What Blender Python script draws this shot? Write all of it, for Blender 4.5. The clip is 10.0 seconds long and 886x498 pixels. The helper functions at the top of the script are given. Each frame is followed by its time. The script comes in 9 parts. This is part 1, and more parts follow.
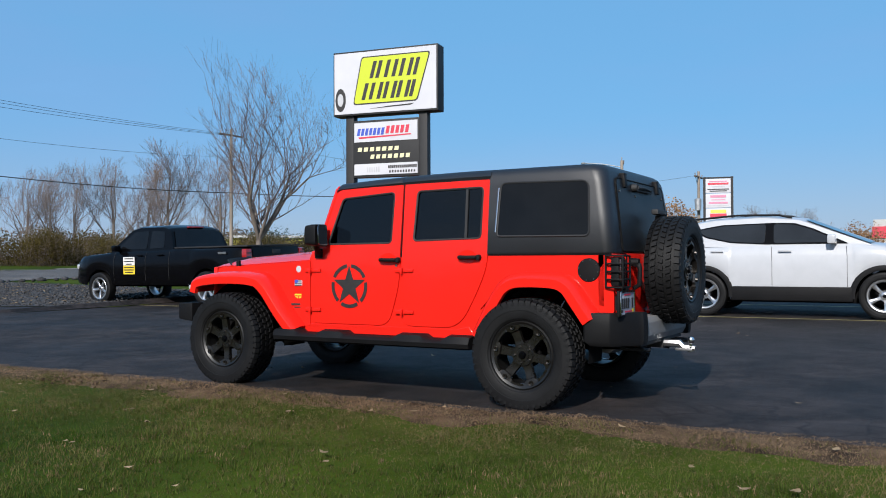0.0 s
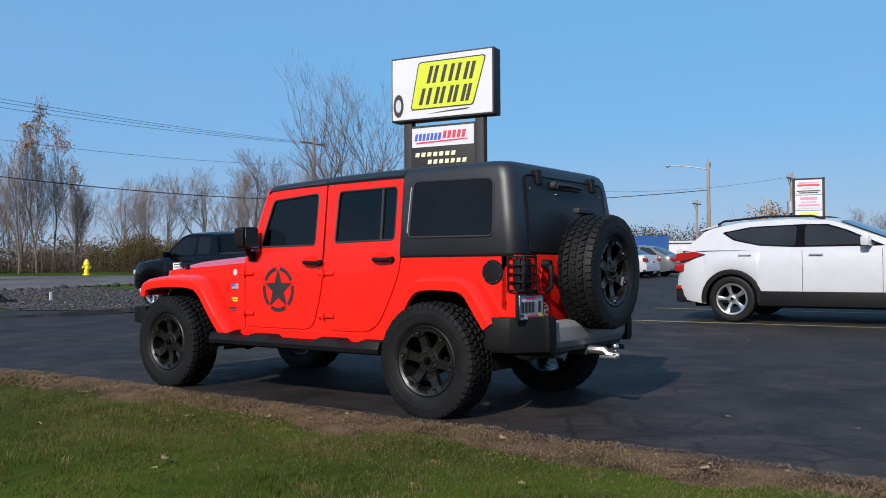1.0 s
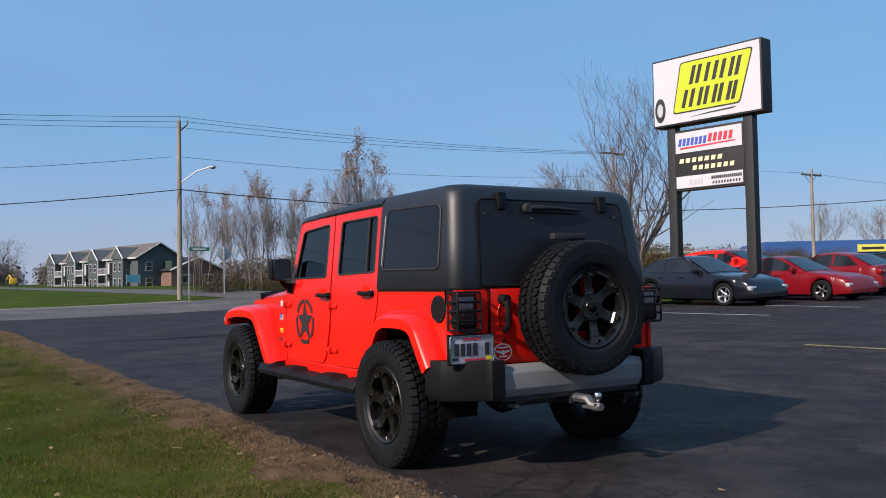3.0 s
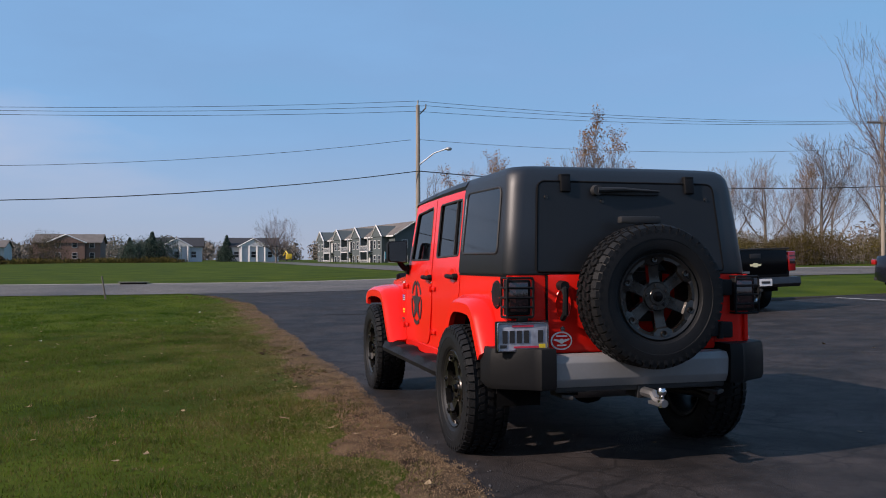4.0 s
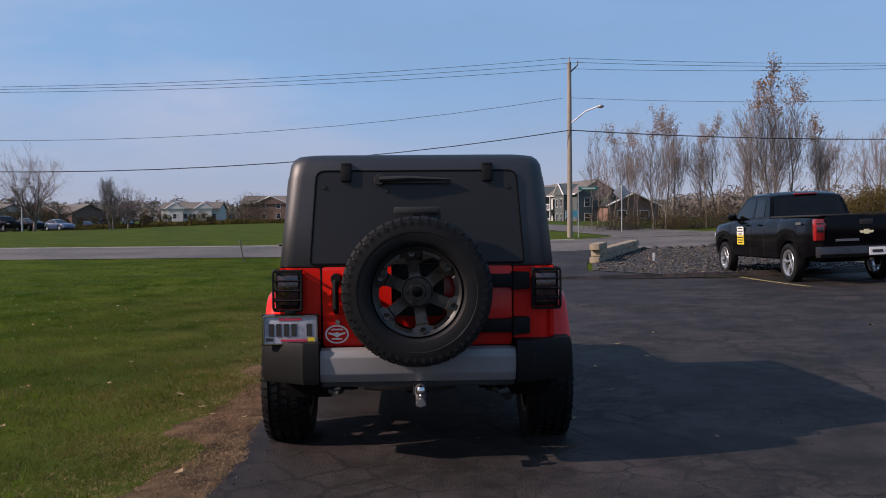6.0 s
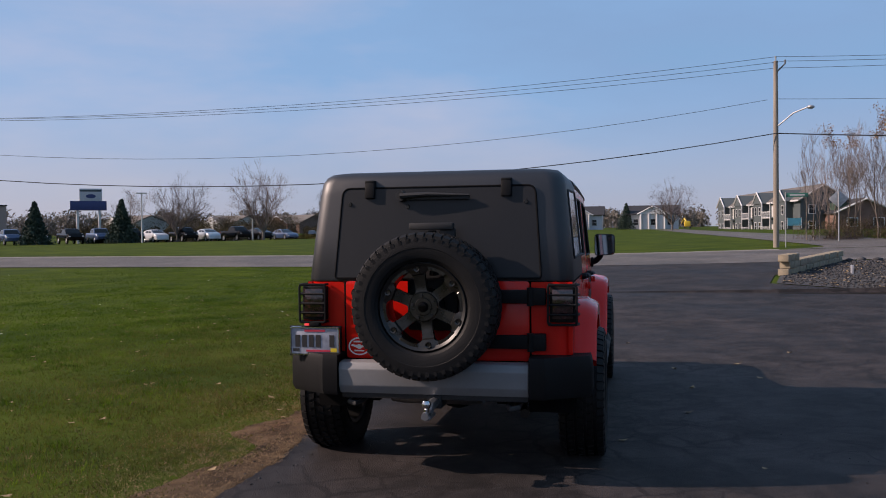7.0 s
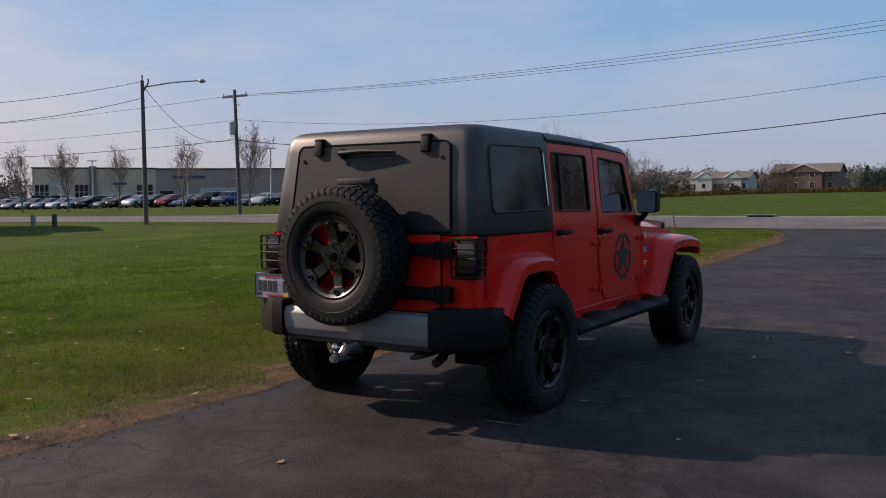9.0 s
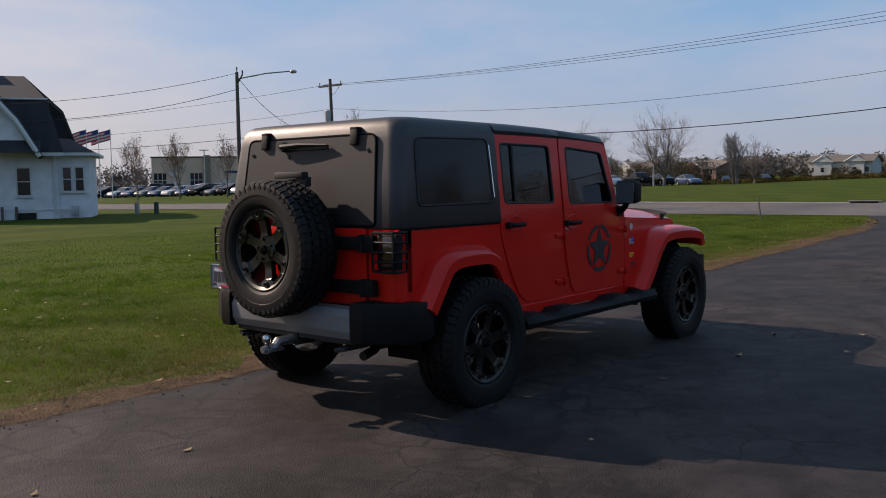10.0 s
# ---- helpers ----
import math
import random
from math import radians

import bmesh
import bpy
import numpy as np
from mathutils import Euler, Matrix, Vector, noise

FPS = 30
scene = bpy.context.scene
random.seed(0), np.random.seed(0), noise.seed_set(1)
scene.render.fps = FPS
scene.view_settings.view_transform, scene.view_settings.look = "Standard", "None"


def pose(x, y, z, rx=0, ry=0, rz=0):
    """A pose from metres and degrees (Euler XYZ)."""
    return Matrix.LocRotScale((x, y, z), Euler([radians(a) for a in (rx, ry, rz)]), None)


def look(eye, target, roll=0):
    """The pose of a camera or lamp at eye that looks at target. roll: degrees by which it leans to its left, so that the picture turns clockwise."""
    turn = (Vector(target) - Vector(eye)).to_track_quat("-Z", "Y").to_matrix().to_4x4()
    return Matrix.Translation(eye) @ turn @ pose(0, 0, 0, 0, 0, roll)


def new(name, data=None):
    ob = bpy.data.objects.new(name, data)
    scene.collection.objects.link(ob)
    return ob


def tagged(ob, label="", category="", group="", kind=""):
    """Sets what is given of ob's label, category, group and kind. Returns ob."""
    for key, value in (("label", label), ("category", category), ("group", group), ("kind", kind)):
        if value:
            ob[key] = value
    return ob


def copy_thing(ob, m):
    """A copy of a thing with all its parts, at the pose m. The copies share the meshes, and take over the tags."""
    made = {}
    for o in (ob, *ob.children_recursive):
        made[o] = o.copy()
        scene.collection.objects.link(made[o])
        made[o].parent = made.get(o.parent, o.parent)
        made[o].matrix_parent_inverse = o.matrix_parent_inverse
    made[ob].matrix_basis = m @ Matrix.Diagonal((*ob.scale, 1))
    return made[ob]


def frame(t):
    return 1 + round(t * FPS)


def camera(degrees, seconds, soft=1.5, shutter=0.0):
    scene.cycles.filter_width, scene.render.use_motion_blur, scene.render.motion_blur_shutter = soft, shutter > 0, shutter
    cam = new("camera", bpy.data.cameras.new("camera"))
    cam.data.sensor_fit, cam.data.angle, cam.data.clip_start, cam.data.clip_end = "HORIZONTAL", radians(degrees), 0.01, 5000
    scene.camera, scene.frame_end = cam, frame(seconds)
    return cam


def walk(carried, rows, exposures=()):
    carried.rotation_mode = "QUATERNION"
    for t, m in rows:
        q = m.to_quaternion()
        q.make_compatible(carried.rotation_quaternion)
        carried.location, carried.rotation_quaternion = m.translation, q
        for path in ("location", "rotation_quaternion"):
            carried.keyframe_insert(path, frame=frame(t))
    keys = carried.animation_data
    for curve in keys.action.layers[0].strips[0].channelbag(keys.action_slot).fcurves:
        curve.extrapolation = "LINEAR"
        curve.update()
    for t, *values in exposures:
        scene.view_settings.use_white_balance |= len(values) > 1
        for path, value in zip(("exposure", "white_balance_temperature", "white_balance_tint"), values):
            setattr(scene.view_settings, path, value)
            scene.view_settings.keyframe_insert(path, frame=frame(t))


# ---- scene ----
cam = camera(53.9, 10.0, soft=1.0)
PATH = [
    (0, (-2.709, 6.721, 1.098), (-1.703, 4.993, 1.129), -0.2),
    (0.5, (-3.253, 6.279, 1.081), (-2.165, 4.601, 1.117), -0.1),
    (1, (-3.743, 5.757, 1.063), (-2.549, 4.154, 1.109), -0.3),
    (1.5, (-4.189, 5.252, 1.09), (-2.779, 3.835, 1.145), -0.3),
    (2, (-4.501, 4.673, 1.132), (-2.911, 3.463, 1.211), -0.6),
    (2.2, (-4.637, 4.43, 1.147), (-3.013, 3.266, 1.23), -0.6),
    (3.3, (-5.179, 3.255, 1.219), (-3.401, 2.342, 1.291), -0.9),
    (3.5, (-5.272, 3.043, 1.225), (-3.43, 2.269, 1.296), -0.6),
    (4, (-5.447, 2.455, 1.226), (-3.515, 1.941, 1.26), -0.2),
    (4.5, (-5.583, 1.829, 1.269), (-3.606, 1.53, 1.299), -0.1),
    (5, (-5.645, 1.188, 1.298), (-3.655, 0.99, 1.315), -0.1),
    (5.5, (-5.693, 0.595, 1.37), (-3.703, 0.407, 1.314), -0.4),
    (5.7, (-5.721, 0.373, 1.396), (-3.728, 0.218, 1.332), -0.4),
    (6.8, (-5.661, -0.886, 1.429), (-3.684, -0.587, 1.392), -0.7),
    (7, (-5.654, -1.1, 1.441), (-3.698, -0.687, 1.405), -0.6),
    (7.5, (-5.558, -1.628, 1.44), (-3.655, -1.011, 1.423), -0.4),
    (8, (-5.388, -2.186, 1.437), (-3.552, -1.392, 1.424), -0.5),
    (8.5, (-5.199, -2.732, 1.384), (-3.468, -1.73, 1.361), -0.2),
    (9, (-4.965, -3.297, 1.383), (-3.279, -2.227, 1.264), -0.5),
    (9.5, (-4.692, -3.76, 1.396), (-3.071, -2.597, 1.246), -0.8),
    (10, (-4.32, -4.146, 1.413), (-2.781, -2.878, 1.265), -0.8),
]
walk(cam, [(t, look(eye, target, roll)) for t, eye, target, roll in PATH], [(0, 0.02, 6500, 11), (2, 0.03, 6900, 16), (4.5, -0.01, 7450, 24), (7, -0.02, 7900, 29), (9, -0.05, 8250, 27), (10, -0.06, 8400, 26)])


# ---- world, sun, exposure ----
SUN_FROM = Vector((-0.20, 0.95, 0.0)).normalized()
SUN_ELEV = radians(31.8)
world = bpy.data.worlds.new("world")
scene.world = world
world.use_nodes = True
wn, wl = world.node_tree.nodes, world.node_tree.links
wn.clear()
sky = wn.new("ShaderNodeTexSky")
sky.sky_type = "NISHITA"
sky.sun_disc = False
sky.sun_elevation = SUN_ELEV
sky.sun_rotation = math.atan2(SUN_FROM.x, SUN_FROM.y)
sky.altitude, sky.air_density, sky.dust_density, sky.ozone_density = 200, 1.0, 0.5, 4.0

# thin high haze: pale towards the sun, blue away from it, lilac along the horizon
wtc = wn.new("ShaderNodeTexCoord")
wsep = wn.new("ShaderNodeSeparateXYZ")
wdot = wn.new("ShaderNodeVectorMath")
wdot.operation = "DOT_PRODUCT"
wdot.inputs[1].default_value = SUN_FROM
wramp = wn.new("ShaderNodeValToRGB")
wscale = wn.new("ShaderNodeMapRange")
wscale.inputs["From Min"].default_value, wscale.inputs["From Max"].default_value = -1.0, 1.0
wmap = wn.new("ShaderNodeMapping")
wmap.inputs["Scale"].default_value = (1.0, 1.0, 3.5)
wnoise = wn.new("ShaderNodeTexNoise")
wnoise.inputs["Scale"].default_value = 2.2
wnoise.inputs["Detail"].default_value = 5
wnoise.inputs["Roughness"].default_value = 0.55
wjit = wn.new("ShaderNodeMath")
wjit.operation = "MULTIPLY_ADD"
wjit.inputs[1].default_value = 1.05
e = wramp.color_ramp.elements
e[0].position, e[0].color = 0.0, (0.150, 0.445, 0.800, 1)
e[1].position, e[1].color = 1.0, (0.600, 0.690, 0.840, 1)
for pos, col in ((0.30, (0.180, 0.435, 0.790, 1)), (0.50, (0.190, 0.475, 0.860, 1)), (0.70, (0.330, 0.540, 0.850, 1)), (0.88, (0.500, 0.640, 0.830, 1))):
    el = e.new(pos)
    el.color = col
wlow = wn.new("ShaderNodeMapRange")
wlow.inputs["From Min"].default_value, wlow.inputs["From Max"].default_value = 0.0, 0.17
wlow.inputs["To Min"].default_value, wlow.inputs["To Max"].default_value = 0.75, 0.0
wlow.interpolation_type = "SMOOTHSTEP"
wlil = wn.new("ShaderNodeMix")
wlil.data_type = "RGBA"
wlil.inputs[7].default_value = (0.335, 0.425, 0.610, 1)
wgain = wn.new("ShaderNodeMix")
wgain.data_type, wgain.blend_type = "RGBA", "MULTIPLY"
wgain.inputs[0].default_value = 1.0
wgain.inputs[7].default_value = (8.3, 8.3, 8.3, 1)
wmix = wn.new("ShaderNodeMix")
wmix.data_type = "RGBA"
wmix.inputs[0].default_value = 0.80
wbg = wn.new("ShaderNodeBackground")
wbg.inputs["Strength"].default_value = 0.12
wout = wn.new("ShaderNodeOutputWorld")
wl.new(wtc.outputs["Generated"], wsep.inputs["Vector"])
wl.new(wtc.outputs["Generated"], wdot.inputs[0])
wl.new(wtc.outputs["Generated"], wmap.inputs["Vector"])
wl.new(wmap.outputs["Vector"], wnoise.inputs["Vector"])
wl.new(wdot.outputs["Value"], wscale.inputs["Value"])
wl.new(wnoise.outputs["Fac"], wjit.inputs[0])
wsub = wn.new("ShaderNodeMath")
wsub.operation = "ADD"
wsub.inputs[1].default_value = -0.525
wl.new(wscale.outputs["Result"], wsub.inputs[0])
wl.new(wsub.outputs[0], wjit.inputs[2])
wl.new(wjit.outputs[0], wramp.inputs["Fac"])
wl.new(wsep.outputs["Z"], wlow.inputs["Value"])
wl.new(wlow.outputs["Result"], wlil.inputs[0])
wl.new(wramp.outputs["Color"], wlil.inputs[6])
wl.new(wlil.outputs[2], wgain.inputs[6])
wl.new(sky.outputs["Color"], wmix.inputs[6])
wl.new(wgain.outputs[2], wmix.inputs[7])
wl.new(wmix.outputs[2], wbg.inputs["Color"])
wl.new(wbg.outputs["Background"], wout.inputs["Surface"])

sun = new("sun", bpy.data.lights.new("sun", "SUN"))
sun.data.energy, sun.data.angle, sun.data.color = 5.2, radians(0.6), (1.0, 0.965, 0.915)
sun.matrix_world = look(tuple(SUN_FROM * math.cos(SUN_ELEV) * 60 + Vector((0, 0, math.sin(SUN_ELEV) * 60))), (0, 0, 0))


# ---- materials ----
def material(name, colour, rough=0.6, metal=0.0, vary=0.15, scale=6.0, fine=60.0, bump=0.0, bump_scale=80.0, coat=0.0,
             second=None, spec=0.5, island=0.0, obj=0.0, stretch=(1, 1, 1), rough_vary=0.1):
    """A principled surface with colour variation at two scales, uneven gloss and fine relief."""
    m = bpy.data.materials.new(name)
    m.use_nodes = True
    n, l = m.node_tree.nodes, m.node_tree.links
    b = n["Principled BSDF"]
    tc = n.new("ShaderNodeTexCoord")
    mp = n.new("ShaderNodeMapping")
    mp.inputs["Scale"].default_value = stretch
    l.new(tc.outputs["Object"], mp.inputs["Vector"])
    big, small = n.new("ShaderNodeTexNoise"), n.new("ShaderNodeTexNoise")
    big.inputs["Scale"].default_value, big.inputs["Detail"].default_value = scale, 4
    small.inputs["Scale"].default_value, small.inputs["Detail"].default_value = fine, 3
    for t in (big, small):
        l.new(mp.outputs["Vector"], t.inputs["Vector"])
    dark = [c * (1 - vary) for c in colour]
    light = second or [min(1, c * (1 + vary)) for c in colour]
    mix = n.new("ShaderNodeMix")
    mix.data_type = "RGBA"
    mix.inputs[6].default_value, mix.inputs[7].default_value = (*dark, 1), (*light, 1)
    ramp = n.new("ShaderNodeMapRange")
    ramp.inputs["From Min"].default_value, ramp.inputs["From Max"].default_value = 0.32, 0.68
    l.new(big.outputs["Fac"], ramp.inputs["Value"])
    l.new(ramp.outputs["Result"], mix.inputs[0])
    hsv = n.new("ShaderNodeHueSaturation")
    add = n.new("ShaderNodeMath")
    add.operation = "MULTIPLY_ADD"
    add.inputs[1].default_value, add.inputs[2].default_value = vary * 1.6, 1 - vary * 0.8
    l.new(small.outputs["Fac"], add.inputs[0])
    last = add
    for amount, node, out in ((island, "ShaderNodeNewGeometry", "Random Per Island"), (obj, "ShaderNodeObjectInfo", "Random")):
        if amount:
            g, k = n.new(node), n.new("ShaderNodeMath")
            k.operation = "MULTIPLY_ADD"
            k.inputs[1].default_value = amount
            l.new(g.outputs[out], k.inputs[0])
            l.new(last.outputs[0], k.inputs[2])
            last = k
    l.new(last.outputs[0], hsv.inputs["Value"])
    l.new(mix.outputs[2], hsv.inputs["Color"])
    l.new(hsv.outputs["Color"], b.inputs["Base Color"])
    rr = n.new("ShaderNodeMapRange")
    rr.inputs["To Min"].default_value, rr.inputs["To Max"].default_value = max(0.02, rough * (1 - rough_vary)), min(1, rough * (1 + rough_vary))
    l.new(big.outputs["Fac"], rr.inputs["Value"])
    l.new(rr.outputs["Result"], b.inputs["Roughness"])
    b.inputs["Metallic"].default_value = metal
    b.inputs["Specular IOR Level"].default_value = spec
    b.inputs["Coat Weight"].default_value = coat
    b.inputs["Coat Roughness"].default_value = 0.04
    if bump:
        bn, bt = n.new("ShaderNodeBump"), n.new("ShaderNodeTexNoise")
        bt.inputs["Scale"].default_value, bt.inputs["Detail"].default_value = bump_scale, 5
        l.new(mp.outputs["Vector"], bt.inputs["Vector"])
        bn.inputs["Strength"].default_value, bn.inputs["Distance"].default_value = bump, 0.01
        l.new(bt.outputs["Fac"], bn.inputs["Height"])
        l.new(bn.outputs["Normal"], b.inputs["Normal"])
    return m


def translucent(m, share, tint=(1, 1, 1)):
    """Let part of the light through a leaf-thin surface, tinted on its way."""
    n, l = m.node_tree.nodes, m.node_tree.links
    b = n["Principled BSDF"]
    out = b.outputs[0].links[0].to_node
    tr, mix = n.new("ShaderNodeBsdfTranslucent"), n.new("ShaderNodeMixShader")
    hue = n.new("ShaderNodeMix")
    hue.data_type, hue.blend_type = "RGBA", "MULTIPLY"
    hue.inputs[0].default_value, hue.inputs[7].default_value = 1, (*tint, 1)
    l.new(b.inputs["Base Color"].links[0].from_socket, hue.inputs[6])
    l.new(hue.outputs[2], tr.inputs["Color"])
    mix.inputs[0].default_value = share
    l.new(b.outputs[0], mix.inputs[1])
    l.new(tr.outputs[0], mix.inputs[2])
    l.new(mix.outputs[0], out.inputs["Surface"])


def tinted_glass(name, tint, rough=0.02):
    """Dark glass: a clear tinted pane under a mirror-like surface."""
    m = bpy.data.materials.new(name)
    m.use_nodes = True
    n, l = m.node_tree.nodes, m.node_tree.links
    n.clear()
    out, mix, tr, gl, fr = (n.new("ShaderNode" + k) for k in ("OutputMaterial", "MixShader", "BsdfTransparent", "BsdfGlossy", "Fresnel"))
    tr.inputs["Color"].default_value = (*tint, 1)
    gl.inputs["Roughness"].default_value = rough
    fr.inputs["IOR"].default_value = 1.5
    l.new(fr.outputs["Fac"], mix.inputs["Fac"])
    l.new(tr.outputs["BSDF"], mix.inputs[1])
    l.new(gl.outputs["BSDF"], mix.inputs[2])
    l.new(mix.outputs["Shader"], out.inputs["Surface"])
    return m


def asphalt_material(name, colour, crack=0.35, crack_scale=0.45, worn_to=(0.55, 2.2), fine_cracks=0.65):
    m = material(name, colour, rough=0.74, vary=0.32, scale=0.35, fine=45, bump=0.6, bump_scale=110, spec=0.22, rough_vary=0.25)
    n, l = m.node_tree.nodes, m.node_tree.links
    b = n["Principled BSDF"]
    tc = n.new("ShaderNodeTexCoord")
    warp = n.new("ShaderNodeTexNoise")
    warp.inputs["Scale"].default_value, warp.inputs["Detail"].default_value = 1.3, 6
    mixv = n.new("ShaderNodeMix")
    mixv.data_type = "VECTOR"
    mixv.inputs[0].default_value = 0.35
    l.new(tc.outputs["Object"], warp.inputs["Vector"])
    l.new(tc.outputs["Object"], mixv.inputs[4])
    l.new(warp.outputs["Color"], mixv.inputs[5])
    vor = n.new("ShaderNodeTexVoronoi")
    vor.feature = "DISTANCE_TO_EDGE"
    vor.inputs["Scale"].default_value = crack_scale
    l.new(mixv.outputs[1], vor.inputs["Vector"])
    where = n.new("ShaderNodeTexNoise")
    where.inputs["Scale"].default_value = 0.22
    l.new(tc.outputs["Object"], where.inputs["Vector"])
    width = n.new("ShaderNodeMapRange")
    width.inputs["From Min"].default_value, width.inputs["From Max"].default_value = 0.46, 0.62
    width.inputs["To Min"].default_value, width.inputs["To Max"].default_value = 0.0005, 0.011
    l.new(where.outputs["Fac"], width.inputs["Value"])
    lt = n.new("ShaderNodeMath")
    lt.operation = "LESS_THAN"
    l.new(vor.outputs["Distance"], lt.inputs[0])
    l.new(width.outputs["Result"], lt.inputs[1])
    # fine aggregate: pale grains
    grain = n.new("ShaderNodeTexVoronoi")
    grain.inputs["Scale"].default_value = 95
    l.new(tc.outputs["Object"], grain.inputs["Vector"])
    gm = n.new("ShaderNodeMapRange")
    gm.inputs["From Min"].default_value, gm.inputs["From Max"].default_value = 0.0, 0.35
    gm.inputs["To Min"].default_value, gm.inputs["To Max"].default_value = 1.75, 0.78
    l.new(grain.outputs["Distance"], gm.inputs["Value"])
    src = b.inputs["Base Color"].links[0].from_socket
    mul = n.new("ShaderNodeMix")
    mul.data_type, mul.blend_type = "RGBA", "MULTIPLY"
    mul.inputs[0].default_value = 1
    l.new(src, mul.inputs[6])
    l.new(gm.outputs["Result"], mul.inputs[7])
    # worn patches and scuffs a hand to an arm across
    scuff = n.new("ShaderNodeTexNoise")
    scuff.inputs["Scale"].default_value, scuff.inputs["Detail"].default_value, scuff.inputs["Roughness"].default_value = 2.6, 9, 0.72
    l.new(mixv.outputs[1], scuff.inputs["Vector"])
    sm = n.new("ShaderNodeMapRange")
    sm.inputs["From Min"].default_value, sm.inputs["From Max"].default_value = 0.40, 0.66
    sm.inputs["To Min"].default_value, sm.inputs["To Max"].default_value = worn_to
    l.new(scuff.outputs["Fac"], sm.inputs["Value"])
    worn = n.new("ShaderNodeMix")
    worn.data_type, worn.blend_type = "RGBA", "MULTIPLY"
    worn.inputs[0].default_value = 1
    l.new(mul.outputs[2], worn.inputs[6])
    l.new(sm.outputs["Result"], worn.inputs[7])
    mul = worn
    dark = n.new("ShaderNodeMix")
    dark.data_type = "RGBA"
    dark.inputs[7].default_value = (colour[0] * 0.3, colour[1] * 0.3, colour[2] * 0.3, 1)
    sc = n.new("ShaderNodeMath")
    sc.operation = "MULTIPLY"
    sc.inputs[1].default_value = crack
    l.new(lt.outputs[0], sc.inputs[0])
    l.new(sc.outputs[0], dark.inputs[0])
    l.new(mul.outputs[2], dark.inputs[6])
    # a net of hair cracks where the surface has aged
    net = n.new("ShaderNodeTexVoronoi")
    net.feature = "DISTANCE_TO_EDGE"
    net.inputs["Scale"].default_value = 3.4
    warp2 = n.new("ShaderNodeTexNoise")
    warp2.inputs["Scale"].default_value, warp2.inputs["Detail"].default_value = 5.0, 8
    mix2 = n.new("ShaderNodeMix")
    mix2.data_type = "VECTOR"
    mix2.inputs[0].default_value = 0.16
    l.new(tc.outputs["Object"], warp2.inputs["Vector"])
    l.new(tc.outputs["Object"], mix2.inputs[4])
    l.new(warp2.outputs["Color"], mix2.inputs[5])
    l.new(mix2.outputs[1], net.inputs["Vector"])
    aged = n.new("ShaderNodeTexNoise")
    aged.inputs["Scale"].default_value, aged.inputs["Detail"].default_value = 0.7, 5
    l.new(tc.outputs["Object"], aged.inputs["Vector"])
    wide2 = n.new("ShaderNodeMapRange")
    wide2.inputs["From Min"].default_value, wide2.inputs["From Max"].default_value = 0.40, 0.64
    wide2.inputs["To Min"].default_value, wide2.inputs["To Max"].default_value = 0.0, 0.060
    l.new(aged.outputs["Fac"], wide2.inputs["Value"])
    lt2 = n.new("ShaderNodeMath")
    lt2.operation = "LESS_THAN"
    l.new(net.outputs["Distance"], lt2.inputs[0])
    l.new(wide2.outputs["Result"], lt2.inputs[1])
    sc2 = n.new("ShaderNodeMath")
    sc2.operation = "MULTIPLY"
    sc2.inputs[1].default_value = fine_cracks
    l.new(lt2.outputs[0], sc2.inputs[0])
    hair = n.new("ShaderNodeMix")
    hair.data_type = "RGBA"
    hair.inputs[7].default_value = (colour[0] * 0.25, colour[1] * 0.25, colour[2] * 0.25, 1)
    l.new(sc2.outputs[0], hair.inputs[0])
    l.new(dark.outputs[2], hair.inputs[6])
    l.new(hair.outputs[2], b.inputs["Base Color"])
    return m


M = {}
M["red"] = material("red_paint", (0.68, 0.015, 0.009), rough=0.24, vary=0.04, scale=2, fine=300, coat=0.25, spec=0.16)
M["red_dark"] = material("dark_red_paint", (0.17, 0.005, 0.010), rough=0.3, vary=0.05, coat=0.25, spec=0.25)
M["black_plastic"] = material("black_plastic", (0.0048, 0.0048, 0.0055), rough=0.6, spec=0.18, vary=0.2, scale=5, bump=0.12, bump_scale=400)
M["hardtop"] = material("black_hardtop", (0.0045, 0.0054, 0.0085), rough=0.48, vary=0.15, scale=3, bump=0.06, bump_scale=600, spec=0.70)
M["dark"] = material("dark_underbody", (0.004, 0.004, 0.0045), rough=0.95, vary=0.3, spec=0.15)
M["grey_bumper"] = material("silver_grey_plastic", (0.17, 0.172, 0.178), rough=0.45, vary=0.08, scale=4, bump=0.05, bump_scale=500)
M["rubber"] = material("tyre_rubber", (0.0045, 0.0045, 0.0050), rough=0.60, spec=0.24, vary=0.35, scale=7, fine=90, bump=0.2, bump_scale=120)
M["rim"] = material("dark_bronze_rim", (0.006, 0.0058, 0.0058), rough=0.42, metal=0.0, vary=0.2, scale=12)
M["rim_face"] = material("dark_anodised_rim", (0.058, 0.053, 0.049), rough=0.28, metal=0.9, vary=0.2, scale=20, fine=150)
M["alloy"] = material("silver_alloy", (0.52, 0.53, 0.55), rough=0.3, metal=0.9, vary=0.1)
M["chrome"] = material("chrome", (0.55, 0.55, 0.57), rough=0.18, metal=1.0, vary=0.05)
M["steel"] = material("bare_steel", (0.30, 0.30, 0.31), rough=0.4, metal=0.9, vary=0.2)
M["bumper_dull"] = material("dull_chrome", (0.055, 0.055, 0.06), rough=0.35, metal=0.8, vary=0.2)
M["seat"] = material("dark_seat_cloth", (0.03, 0.03, 0.033), rough=0.9, vary=0.2, bump=0.2, bump_scale=300)
M["black"] = material("matt_black", (0.012, 0.012, 0.013), rough=0.65, vary=0.25)
